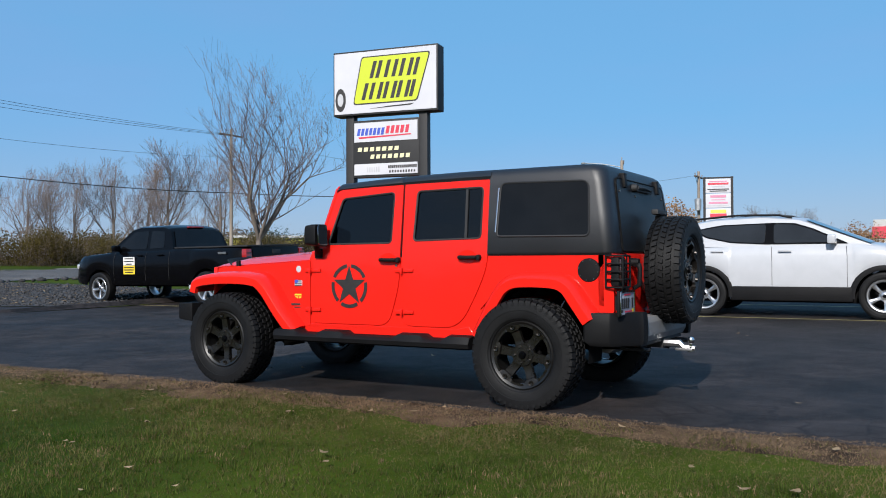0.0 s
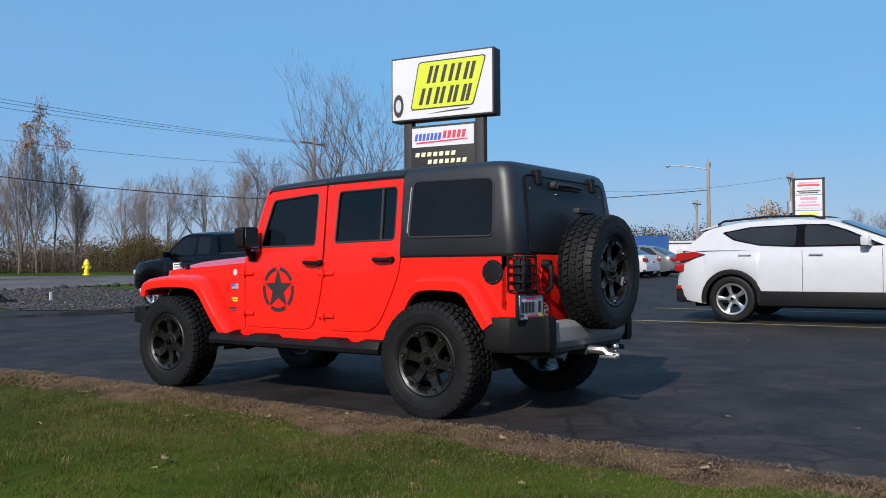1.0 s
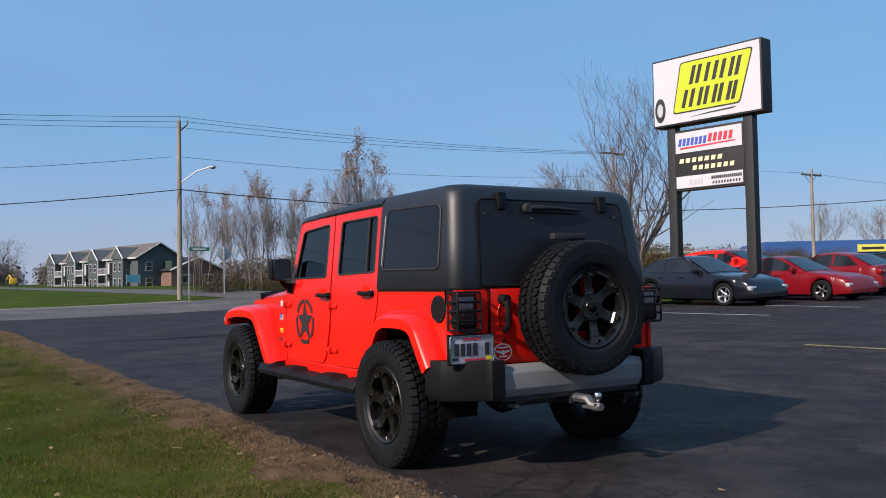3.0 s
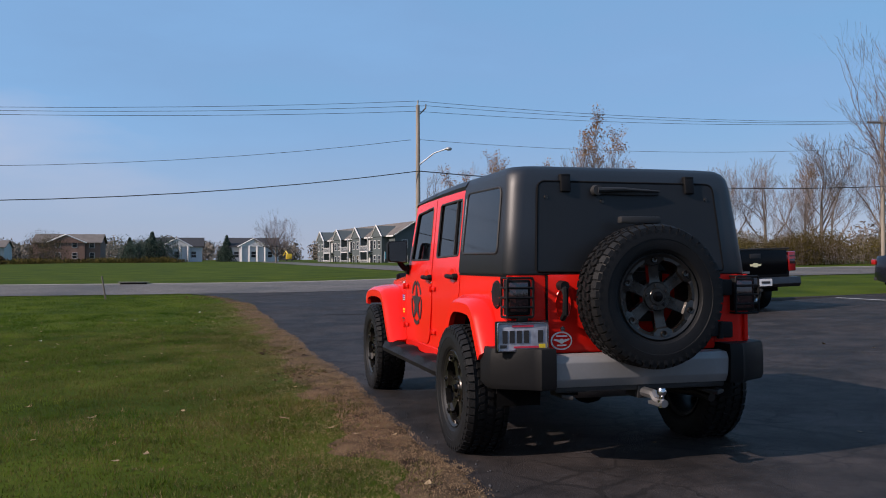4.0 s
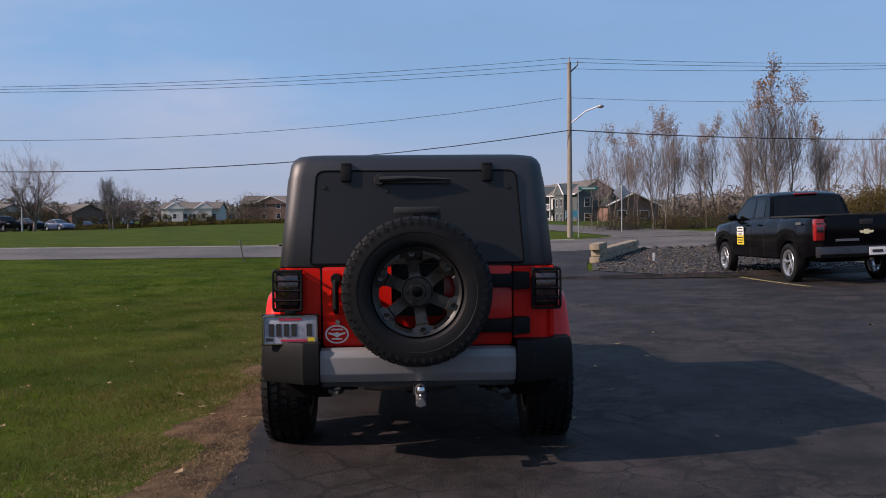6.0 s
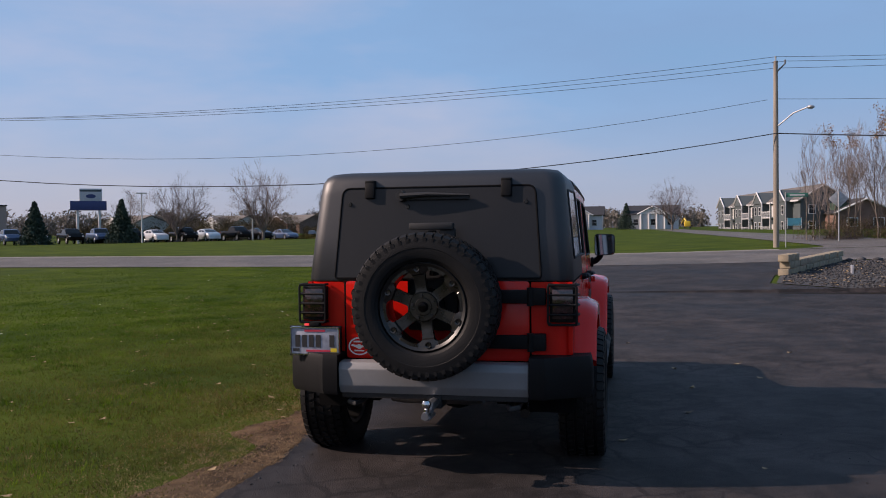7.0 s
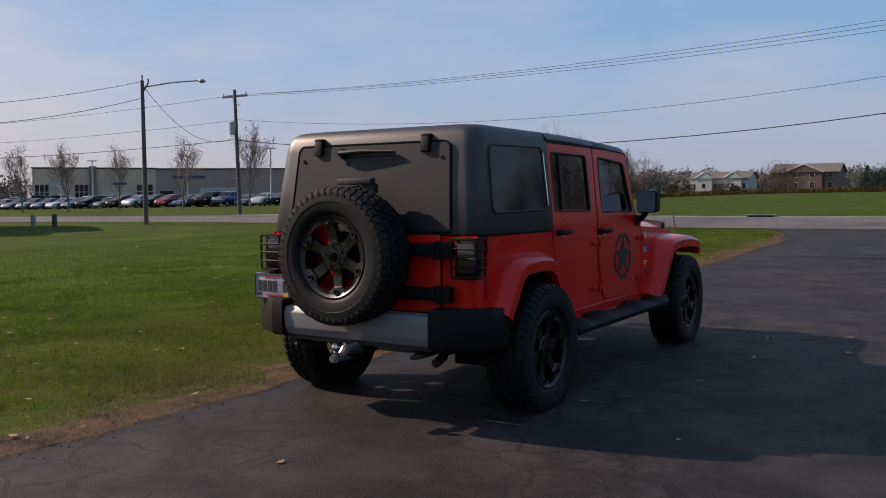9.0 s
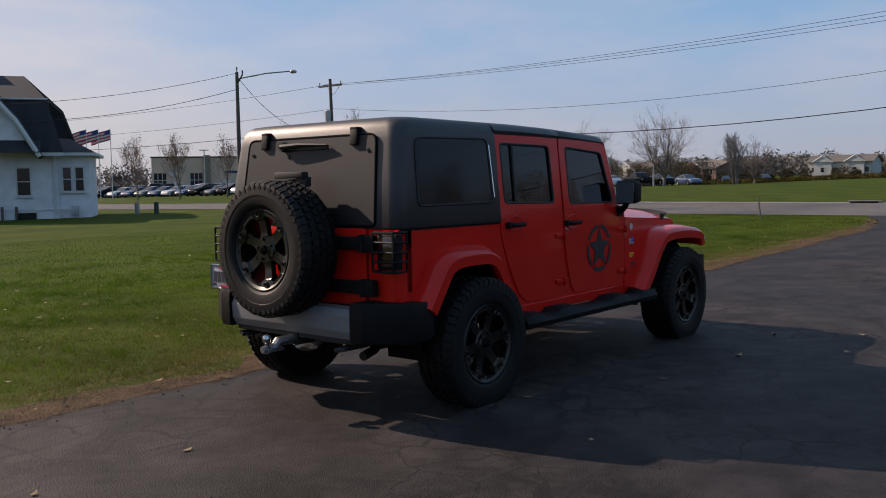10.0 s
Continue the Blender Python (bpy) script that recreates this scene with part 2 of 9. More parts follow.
M["black_gloss"] = material("gloss_black_paint", (0.0018, 0.0018, 0.0024), rough=0.16, vary=0.1, coat=0.07, spec=0.12)
M["navy_gloss"] = material("dark_blue_black_paint", (0.006, 0.007, 0.012), rough=0.2, vary=0.1, coat=0.35, spec=0.35)
M["white_paint"] = material("white_car_paint", (0.43, 0.44, 0.46), rough=0.3, vary=0.03, coat=0.4)
M["silver_paint"] = material("silver_car_paint", (0.42, 0.44, 0.46), rough=0.3, metal=0.4, vary=0.05, coat=0.6)
M["grey_paint"] = material("grey_car_paint", (0.12, 0.13, 0.14), rough=0.3, metal=0.3, vary=0.05, coat=0.6)
M["blue_paint"] = material("blue_car_paint", (0.03, 0.06, 0.13), rough=0.3, metal=0.2, vary=0.05, coat=0.6)
M["lamp_red"] = material("red_lamp_lens", (0.27, 0.008, 0.008), rough=0.15, vary=0.15, scale=40, coat=0.8)
M["lamp_dark"] = material("smoked_lamp_lens", (0.035, 0.012, 0.012), rough=0.12, vary=0.4, scale=60, coat=0.8)
M["lamp_clear"] = material("clear_lamp_lens", (0.55, 0.56, 0.58), rough=0.12, metal=0.3, vary=0.2, scale=40, coat=0.8)
M["white"] = material("white_panel", (0.54, 0.54, 0.57), rough=0.75, vary=0.04, scale=1.5, spec=0.15)
M["yellow"] = material("yellow_green_panel", (0.50, 0.57, 0.02), rough=0.5, vary=0.04, scale=1.5)
M["ink"] = material("black_lettering", (0.02, 0.018, 0.018), rough=0.55, vary=0.1)
M["blue_ink"] = material("blue_lettering", (0.04, 0.08, 0.42), rough=0.5, vary=0.08)
M["plate_face"] = material("worn_plate_face", (0.30, 0.31, 0.36), rough=0.5, vary=0.25, scale=25)
M["red_ink"] = material("red_lettering", (0.55, 0.03, 0.06), rough=0.5, vary=0.08)
M["cream_ink"] = material("cream_lettering", (0.72, 0.66, 0.40), rough=0.5, vary=0.08)
M["grey_ink"] = material("grey_lettering", (0.45, 0.45, 0.47), rough=0.5, vary=0.08)
M["decal_white"] = material("white_sticker", (0.70, 0.68, 0.66), rough=0.45, vary=0.08, scale=30)
M["decal_yellow"] = material("yellow_sticker", (0.72, 0.52, 0.03), rough=0.45, vary=0.08, scale=30)
M["decal_black"] = material("worn_black_decal", (0.015, 0.013, 0.013), rough=0.6, vary=0.4, scale=20, fine=70)
M["glass_tint"] = tinted_glass("smoked_glass", (0.10, 0.11, 0.12))
M["glass_dark"] = material("black_privacy_glass", (0.004, 0.0042, 0.0048), rough=0.06, vary=0.35, scale=2, fine=9, spec=0.26)
M["glass_dusty"] = material("dusty_privacy_glass", (0.0042, 0.0046, 0.0060), rough=0.55, vary=0.25, scale=1.6, fine=12, spec=0.36, rough_vary=0.2, coat=0.08)
M["window"] = material("dark_window_glass", (0.014, 0.017, 0.021), rough=0.07, vary=0.3, scale=1.5, spec=0.4)
M["mirror"] = material("mirror_glass", (0.55, 0.57, 0.6), rough=0.05, metal=1.0, vary=0.03)
M["asphalt"] = asphalt_material("lot_asphalt", (0.0230, 0.0186, 0.0178))
M["road"] = asphalt_material("road_asphalt", (0.125, 0.112, 0.102), crack=0.35, crack_scale=0.25, worn_to=(0.88, 1.18), fine_cracks=0.15)
M["concrete"] = material("kerb_concrete", (0.17, 0.16, 0.145), rough=0.85, vary=0.25, scale=1.5, fine=30, bump=0.2)
M["line"] = material("faded_yellow_line", (0.24, 0.20, 0.08), rough=0.8, vary=0.45, scale=9, fine=60)
M["line_white"] = material("faded_white_line", (0.40, 0.40, 0.39), rough=0.8, vary=0.4, scale=9, fine=60)
M["soil"] = material("dry_soil_and_thatch", (0.045, 0.028, 0.017), rough=0.95, vary=0.5, scale=3.5, fine=110, bump=0.8, bump_scale=60, second=(0.125, 0.080, 0.046), spec=0.1)
M["gravel_stone"] = material("dark_gravel_stone", (0.034, 0.034, 0.036), rough=0.95, vary=0.4, scale=5, island=0.9, spec=0.2)
M["gravel"] = material("dark_gravel", (0.035, 0.034, 0.034), rough=0.95, vary=0.4, scale=2, fine=60, bump=0.8, bump_scale=45)
M["lime_block"] = material("limestone_block", (0.25, 0.205, 0.145), rough=0.9, vary=0.25, scale=6, fine=50, bump=0.4, bump_scale=40, obj=0.15)
M["turf"] = material("lawn_turf", (0.032, 0.063, 0.004), rough=0.95, vary=0.35, scale=0.45, fine=14, bump=0.5, bump_scale=70, second=(0.057, 0.080, 0.007), spec=0.06)
M["blade"] = material("grass_blades", (0.056, 0.068, 0.014), rough=0.75, vary=0.35, scale=0.9, fine=4, second=(0.124, 0.100, 0.044), island=0.6, spec=0.08)
translucent(M["blade"], 0.42, (0.95, 1.10, 0.60))
M["blade_green"] = material("fresh_grass_blades", (0.040, 0.072, 0.010), rough=0.8, vary=0.4, scale=1.1, fine=5, second=(0.090, 0.096, 0.028), island=0.9, spec=0.06)
translucent(M["blade_green"], 0.45, (0.80, 1.35, 0.30))
M["straw"] = material("dry_straw", (0.170, 0.110, 0.062), rough=0.9, vary=0.3, scale=3, island=0.4, spec=0.2)
M["dead_leaf"] = material("fallen_leaf", (0.20, 0.14, 0.08), rough=0.85, vary=0.35, scale=9, island=0.6, spec=0.25)
M["bark"] = material("grey_bark", (0.155, 0.130, 0.112), rough=0.95, vary=0.3, scale=2, fine=30, bump=0.4, bump_scale=30, spec=0.2, stretch=(1, 1, 0.3))
M["twig"] = material("bare_twigs", (0.185, 0.125, 0.110), rough=0.95, vary=0.3, scale=0.4, island=0.3, spec=0.15)
M["twig_pale"] = material("pale_bare_twigs", (0.165, 0.138, 0.130), rough=0.95, vary=0.25, scale=0.4, island=0.25, spec=0.15)
M["twig_dark"] = material("grey_brown_twigs", (0.125, 0.102, 0.098), rough=0.95, vary=0.25, scale=0.4, island=0.25, spec=0.12)
M["autumn"] = material("last_brown_leaves", (0.17, 0.095, 0.045), rough=0.85, vary=0.3, scale=1, island=0.6, spec=0.2)
M["brush"] = material("autumn_brush", (0.056, 0.041, 0.011), rough=0.95, vary=0.35, scale=0.16, second=(0.074, 0.060, 0.016), island=0.35, spec=0.1)
M["dry_brush"] = material("dry_brown_brush", (0.052, 0.038, 0.026), rough=0.95, vary=0.35, scale=0.3, second=(0.066, 0.054, 0.026), island=0.35, spec=0.1)
M["evergreen"] = material("spruce_needles", (0.026, 0.044, 0.034), rough=0.9, vary=0.35, scale=1.2, island=0.5, spec=0.2)
M["far_wood"] = material("distant_woods", (0.165, 0.138, 0.128), rough=0.95, vary=0.25, scale=0.10, second=(0.175, 0.155, 0.125), island=0.3, spec=0.1)
M["wood_pole"] = material("weathered_pole", (0.25, 0.212, 0.175), rough=0.9, vary=0.25, scale=3, fine=40, stretch=(1, 1, 0.15), bump=0.3)
M["wood_dark"] = material("dark_pole", (0.10, 0.085, 0.07), rough=0.9, vary=0.25, scale=3, fine=40, stretch=(1, 1, 0.15), bump=0.3)
M["cable"] = material("black_cable", (0.02, 0.02, 0.022), rough=0.7, vary=0.1)
M["galv"] = material("galvanised_steel", (0.36, 0.37, 0.38), rough=0.5, metal=0.6, vary=0.15)
M["lamp_grey"] = material("painted_lamp_post", (0.42, 0.42, 0.42), rough=0.6, vary=0.1)
M["siding_white"] = material("white_painted_brick", (0.60, 0.61, 0.64), rough=0.85, vary=0.10, scale=2.2, fine=18, bump=0.25, bump_scale=14)
M["shingle"] = material("dark_shingles", (0.018, 0.019, 0.023), rough=0.95, vary=0.3, scale=1.5, fine=30, obj=0.3)
M["shingle_brown"] = material("brown_shingles", (0.115, 0.10, 0.09), rough=0.95, vary=0.2, scale=0.8, fine=12)
M["siding_green"] = material("grey_green_siding", (0.062, 0.078, 0.082), rough=0.85, vary=0.08, scale=0.5)
M["siding_pale"] = material("pale_siding", (0.42, 0.42, 0.41), rough=0.85, vary=0.08, scale=0.5)
M["trim_white"] = material("white_trim", (0.50, 0.50, 0.50), rough=0.7, vary=0.04)
M["brick"] = material("brown_brick", (0.17, 0.10, 0.08), rough=0.9, vary=0.2, scale=0.8, fine=10)
M["tan_wall"] = material("tan_rendered_wall", (0.62, 0.42, 0.32), rough=0.9, vary=0.08, scale=0.4)
M["grey_wall"] = material("grey_metal_wall", (0.34, 0.24, 0.21), rough=0.8, vary=0.08, scale=0.4)
M["blue_wall"] = material("bright_blue_fascia", (0.016, 0.075, 0.24), rough=0.6, vary=0.08, scale=0.6)
M["yellow_wall"] = material("yellow_wall", (0.62, 0.56, 0.10), rough=0.7, vary=0.06, scale=0.6)
M["brown_wall"] = material("tan_brick_wall", (0.22, 0.17, 0.12), rough=0.9, vary=0.15, scale=0.8)
M["sign_blue"] = material("blue_sign_face", (0.020, 0.038, 0.13), rough=0.5, vary=0.06)
M["hydrant"] = material("yellow_hydrant_paint", (0.72, 0.55, 0.03), rough=0.5, vary=0.12, scale=8)
M["digger"] = material("yellow_machine_paint", (0.60, 0.40, 0.03), rough=0.5, vary=0.12)
M["teal"] = material("teal_banner", (0.10, 0.42, 0.50), rough=0.6, vary=0.1)
M["pink_ink"] = material("faded_pink_lettering", (0.58, 0.22, 0.32), rough=0.55, vary=0.12)
M["sign_green"] = material("green_sign_face", (0.02, 0.16, 0.11), rough=0.5, vary=0.08)
M["flag_red"] = material("red_flag_cloth", (0.50, 0.04, 0.05), rough=0.8, vary=0.1)
M["flag_blue"] = material("blue_flag_cloth", (0.03, 0.04, 0.16), rough=0.8, vary=0.1)


# ---- mesh helpers ----
def link_mesh(name, bm, mats, smooth=None):
    me = bpy.data.meshes.new(name)
    bmesh.ops.recalc_face_normals(bm, faces=bm.faces)
    if smooth is not None:
        smooth_by_angle(bm, smooth)
    bm.to_mesh(me)
    bm.free()
    for m in (mats if isinstance(mats, (list, tuple)) else [mats]):
        me.materials.append(m)
    return new(name, me)


def smooth_by_angle(bm, degrees):
    """Smooth shading, with edges sharper than the angle kept crisp."""
    bm.normal_update()
    lim = math.cos(radians(degrees))
    for f in bm.faces:
        f.smooth = True
    for e in bm.edges:
        e.smooth = len(e.link_faces) == 2 and e.link_faces[0].normal.dot(e.link_faces[1].normal) >= lim


def part(name, bm, mats, parent, label="", smooth=35):
    ob = link_mesh(name, bm, mats, smooth)
    ob.parent = parent
    if label:
        ob["label"] = label
    return ob


def thing(name, label, category, at=None, group="", kind=""):
    ob = new(name)
    ob.empty_display_size = 0.3
    if at is not None:
        ob.matrix_world = at
    return tagged(ob, label, category, group, kind)


def add_box(bm, c, s, rot=None, mat=0, bevel=0.0):
    """A box of full sizes s about c, with optional rounded edges."""
    m = Matrix.Translation(c) @ (rot or Matrix()) @ Matrix.Diagonal((*s, 1))
    vs = bmesh.ops.create_cube(bm, size=1, matrix=m)["verts"]
    fs = {f for v in vs for f in v.link_faces}
    if bevel:
        es = {e for v in vs for e in v.link_edges}
        r = bmesh.ops.bevel(bm, geom=list(es), offset=bevel, segments=2, profile=0.6, affect="EDGES")
        fs = {f for f in fs if f.is_valid} | set(r["faces"])
    for f in fs:
        f.material_index = mat
    return bm


def box(c, s, rot=None, bevel=0.0):
    return add_box(bmesh.new(), c, s, rot, 0, bevel)


def add_tube(bm, pts, radii, sides=8, mat=0, cap=True):
    """A tube through points, with a radius for each."""
    rings = []
    n = len(pts)
    pts = [Vector(p) for p in pts]
    if not isinstance(radii, (list, tuple)):
        radii = [radii] * n
    up = None
    for i, p in enumerate(pts):
        d = (pts[min(i + 1, n - 1)] - pts[max(i - 1, 0)]).normalized()
        if up is None:
            up = Vector((0, 0, 1)) if abs(d.z) < 0.9 else Vector((1, 0, 0))
        a = d.cross(up).normalized()
        b = a.cross(d).normalized()
        up = b
        rings.append([bm.verts.new(p + (a * math.cos(2 * math.pi * k / sides) + b * math.sin(2 * math.pi * k / sides)) * radii[i]) for k in range(sides)])
    for r0, r1 in zip(rings, rings[1:]):
        for k in range(sides):
            f = bm.faces.new((r0[k], r0[(k + 1) % sides], r1[(k + 1) % sides], r1[k]))
            f.material_index = mat
    if cap:
        bm.faces.new(rings[0][::-1]).material_index = mat
        bm.faces.new(rings[-1]).material_index = mat
    return bm


def tube(pts, radii, sides=8):
    return add_tube(bmesh.new(), pts, radii, sides)


def add_prism(bm, outline, axis, a, b, mat=0):
    """A flat outline (two coordinates) pushed along an axis ('x', 'y' or 'z') from a to b."""
    def put(p, q, d):
        return {"x": (d, p, q), "y": (p, d, q), "z": (p, q, d)}[axis]
    lo = [bm.verts.new(put(p, q, a)) for p, q in outline]
    hi = [bm.verts.new(put(p, q, b)) for p, q in outline]
    fs = [bm.faces.new(lo[::-1]), bm.faces.new(hi)]
    n = len(lo)
    for i in range(n):
        fs.append(bm.faces.new((lo[i], lo[(i + 1) % n], hi[(i + 1) % n], hi[i])))
    for f in fs:
        f.material_index = mat
    return bm


def prism(outline, axis, a, b, bevel=0.0):
    bm = add_prism(bmesh.new(), outline, axis, a, b)
    if bevel:
        bmesh.ops.recalc_face_normals(bm, faces=bm.faces)
        bmesh.ops.bevel(bm, geom=bm.edges[:], offset=bevel, segments=2, profile=0.6, affect="EDGES", clamp_overlap=True)
    return bm


def rounded(pts, r, seg=4):
    """A closed outline with its corners rounded."""
    out = []
    n = len(pts)
    for i in range(n):
        p, a, b = Vector(pts[i]), Vector(pts[i - 1]), Vector(pts[(i + 1) % n])
        rr = r[i] if isinstance(r, (list, tuple)) else r
        u, v = a - p, b - p
        k = min(rr, u.length * 0.45, v.length * 0.45)
        p0, p1 = p + u.normalized() * k, p + v.normalized() * k
        if k < 1e-4:
            out.append(tuple(p))
            continue
        for s in range(seg + 1):
            t = s / seg
            out.append(tuple(p0 * (1 - t) ** 2 + p * 2 * t * (1 - t) + p1 * t * t))
    return out


def skin_panel(outline, hole, depth_of, thick, cuts=(), xcuts=()):
    """A sheet with an outline (x, z) and perhaps an opening, bent so that y = depth_of(x, z), with thickness inwards."""
    bm = bmesh.new()
    es = []
    for loop in [outline] + ([hole] if hole else []):
        vs = [bm.verts.new((p, 0, q)) for p, q in loop]
        es += [bm.edges.new((vs[i], vs[(i + 1) % len(vs)])) for i in range(len(vs))]
    bmesh.ops.triangle_fill(bm, use_beauty=True, use_dissolve=False, edges=es, normal=(0, 1, 0))
    for z in cuts:
        bmesh.ops.bisect_plane(bm, geom=bm.verts[:] + bm.edges[:] + bm.faces[:], plane_co=(0, 0, z), plane_no=(0, 0, 1))
    for x in xcuts:
        bmesh.ops.bisect_plane(bm, geom=bm.verts[:] + bm.edges[:] + bm.faces[:], plane_co=(x, 0, 0), plane_no=(1, 0, 0))
    r = bmesh.ops.extrude_face_region(bm, geom=bm.faces[:])
    back = [g for g in r["geom"] if isinstance(g, bmesh.types.BMVert)]
    for v in bm.verts:
        v.co.y = depth_of(v.co.x, v.co.z)
    for v in back:
        v.co.y -= thick
    return bm


def loft(sections, closed=False, cap=False, mat=0, bm=None):
    """A skin through equal-length rows of points."""
    bm = bm or bmesh.new()
    rows = [[bm.verts.new(p) for p in s] for s in sections]
    for r0, r1 in zip(rows, rows[1:]):
        n = len(r0)
        for k in range(n if closed else n - 1):
            q = (r0[k], r0[(k + 1) % n], r1[(k + 1) % n], r1[k])
            if len({tuple(round(c, 5) for c in v.co) for v in q}) >= 3:
                bm.faces.new(q).material_index = mat
    if cap:
        for r in (rows[0], rows[-1]):
            bm.faces.new(r).material_index = mat
    return bm


def revolve(profile, seg=48, axis="y", mat=0, bm=None):
    """Turn a profile of (radius, along) about an axis."""
    rows = []
    for k in range(seg):
        a = 2 * math.pi * k / seg
        c, s = math.cos(a), math.sin(a)
        rows.append([(r * c, d, r * s) if axis == "y" else ((d, r * c, r * s) if axis == "x" else (r * c, r * s, d)) for r, d in profile])
    return loft(rows + [rows[0]], mat=mat, bm=bm)


def mirrored(bm):
    """The same mesh on the other side of the car."""
    b = bm.copy()
    for v in b.verts:
        v.co.y = -v.co.y
    return b


def weld(bm, d=0.0005):
    bmesh.ops.remove_doubles(bm, verts=bm.verts, dist=d)
    return bm


def raw_mesh(name, verts, faces, mats, smooth=False, face_mats=None):
    """An object from arrays: for foliage and other masses."""
    me = bpy.data.meshes.new(name)
    verts, faces = np.asarray(verts, dtype=np.float32), np.asarray(faces, dtype=np.int32)
    k = faces.shape[1]
    me.vertices.add(len(verts))
    me.vertices.foreach_set("co", verts.ravel())
    me.loops.add(faces.size)
    me.loops.foreach_set("vertex_index", faces.ravel())
    me.polygons.add(len(faces))
    me.polygons.foreach_set("loop_start", np.arange(0, faces.size, k, dtype=np.int32))
    for m in (mats if isinstance(mats, (list, tuple)) else [mats]):
        me.materials.append(m)
    if face_mats is not None:
        me.polygons.foreach_set("material_index", np.asarray(face_mats, dtype=np.int32))
    if smooth:
        me.polygons.foreach_set("use_smooth", np.ones(len(faces), dtype=bool))
    me.update(calc_edges=True)
    return new(name, me)


# ---- the lie of the land ----
def rise(u, k=2.0):
    u = u / k
    return k * (math.log1p(math.exp(u)) if u < 30 else u)


def level_off(u, c):
    return c * (1 - math.exp(-u / c))


def ground_z(x, y):
    """The lot rises gently away from the lawn; road and field climb a little with distance."""
    return (0.9 * (1 - math.exp(-rise(-y - 2.5) / 25)) * math.exp(-(max(0, x - 30) / 80) ** 2) + 0.0115 * level_off(rise(x - 9), 600) - 0.012 * level_off(rise(y - 35), 60) * math.exp(-(x / 120) ** 2)
            - 1.1 * math.exp(-((x - 150) / 40) ** 2 - ((y - 66) / 24) ** 2) - 0.12 * math.exp(-((x - 14) / 4.5) ** 2 - ((y + 8.5) / 4.5) ** 2))


def steps(a, b, n):
    return [a + (b - a) * i / n for i in range(n + 1)]


def strip_sheet(name, xs, lo, hi, n, mat, lift, label, category="ground"):
    """A sheet laid over the ground between two edges given as functions of x."""
    rows = []
    for x in xs:
        a, b = lo(x), hi(x)
        rows.append([(x, a + (b - a) * k / n, ground_z(x, a + (b - a) * k / n) + lift) for k in range(n + 1)])
    ob = link_mesh(name, loft(rows), mat, 60)
    return tagged(ob, label, category, kind="structure")


def lawn_edge(x):
    """Where the asphalt meets the lawn, ragged, flaring out to the road."""
    ragged = 0.030 * math.sin(x * 1.3) + 0.018 * math.sin(x * 4.7 + 1) + 0.012 * math.sin(x * 13.7) + 0.007 * math.sin(x * 31.0)
    return 1.10 + 0.022 * max(0, x - 4) + 0.030 * max(0, x - 18) ** 1.9 * (x > 18) + ragged


def lot_edge(x):
    if x < 13.8:
        return -70.0
    return -5.0 - 0.45 * max(0, x - 19.2) + 0.2 * max(0, 19.2 - x) if x > 16.5 else -4.46 - (16.5 - x) * 0.9


axis = sorted(set([-3000, -1500, -700, -350, -200, -120] + list(range(-80, 0, 4)) + [0.0 + 1.0 * i for i in range(0, 50)] + list(range(50, 120, 5)) + [120, 150, 200, 300, 450, 700, 1500, 3000]))
axis_y = sorted(set([-3000, -1500, -700, -350, -200, -130] + list(range(-100, -20, 5)) + [-20.0 + i for i in range(0, 65)] + list(range(45, 120, 5)) + [120, 150, 200, 300, 450, 700, 1500, 3000]))
ground = link_mesh("ground", loft([[(x, y, ground_z(x, y)) for y in axis_y] for x in axis]), M["turf"], 60)
tagged(ground, "mown green lawn and fields reaching to the horizon", "ground", kind="structure")

strip_sheet("pavement_lot", steps(-60, -8, 26) + steps(-7.5, 13.7, 64), lot_edge, lawn_edge, 60, M["asphalt"], 0.014, "dark cracked asphalt car park", "pavement")
strip_sheet("pavement_drive", steps(13.7, 26.6, 40), lot_edge, lawn_edge, 14, M["asphalt"], 0.014, "dark asphalt driveway leading out to the road", "pavement")
ys_road = steps(-420, -60, 36) + steps(-56, 70, 63) + steps(76, 420, 34)
road = link_mesh("road", loft([[(x, y, ground_z(x, y) + 0.022) for x in steps(26, 37, 8)] for y in ys_road]), M["road"], 60)
tagged(road, "grey worn asphalt road passing the car park", "road", kind="structure")
kerb_bm = bmesh.new()
for y0, y1 in zip(ys_road, ys_road[1:]):
    if y1 < 42 and y0 > -150 and not (-22.5 < y0 < -8.5):
        loft([[(37.0, y, ground_z(37, y) + 0.02), (37.05, y, ground_z(37, y) + 0.055), (37.3, y, ground_z(37, y) + 0.055), (37.35, y, ground_z(37, y) - 0.02)] for y in (y0, y1)], bm=kerb_bm)
far_lane = []
for x in [37.2, 38, 39, 40, 42, 44, 47, 50, 55, 60, 66, 72, 80, 90, 100, 112, 125, 140, 160, 185]:
    near = -10.6 + 0.030 * max(0, x - 45) + 3.0 * max(0, (40 - x) / 3) ** 2
    far = -16.6 + 0.030 * max(0, x - 45) - 5.0 * max(0, (46 - x) / 9) ** 2
    far_lane.append([(x, near + (far - near) * k, ground_z(x, near + (far - near) * k) + 0.030) for k in steps(0, 1, 5)])
tagged(link_mesh("road_side", loft(far_lane), M["road"], 60), "grey side street running on from the road", "road", kind="structure")
tagged(link_mesh("kerb", weld(kerb_bm), M["concrete"], 30), "pale concrete kerb along the far side of the road", "kerb", kind="structure")


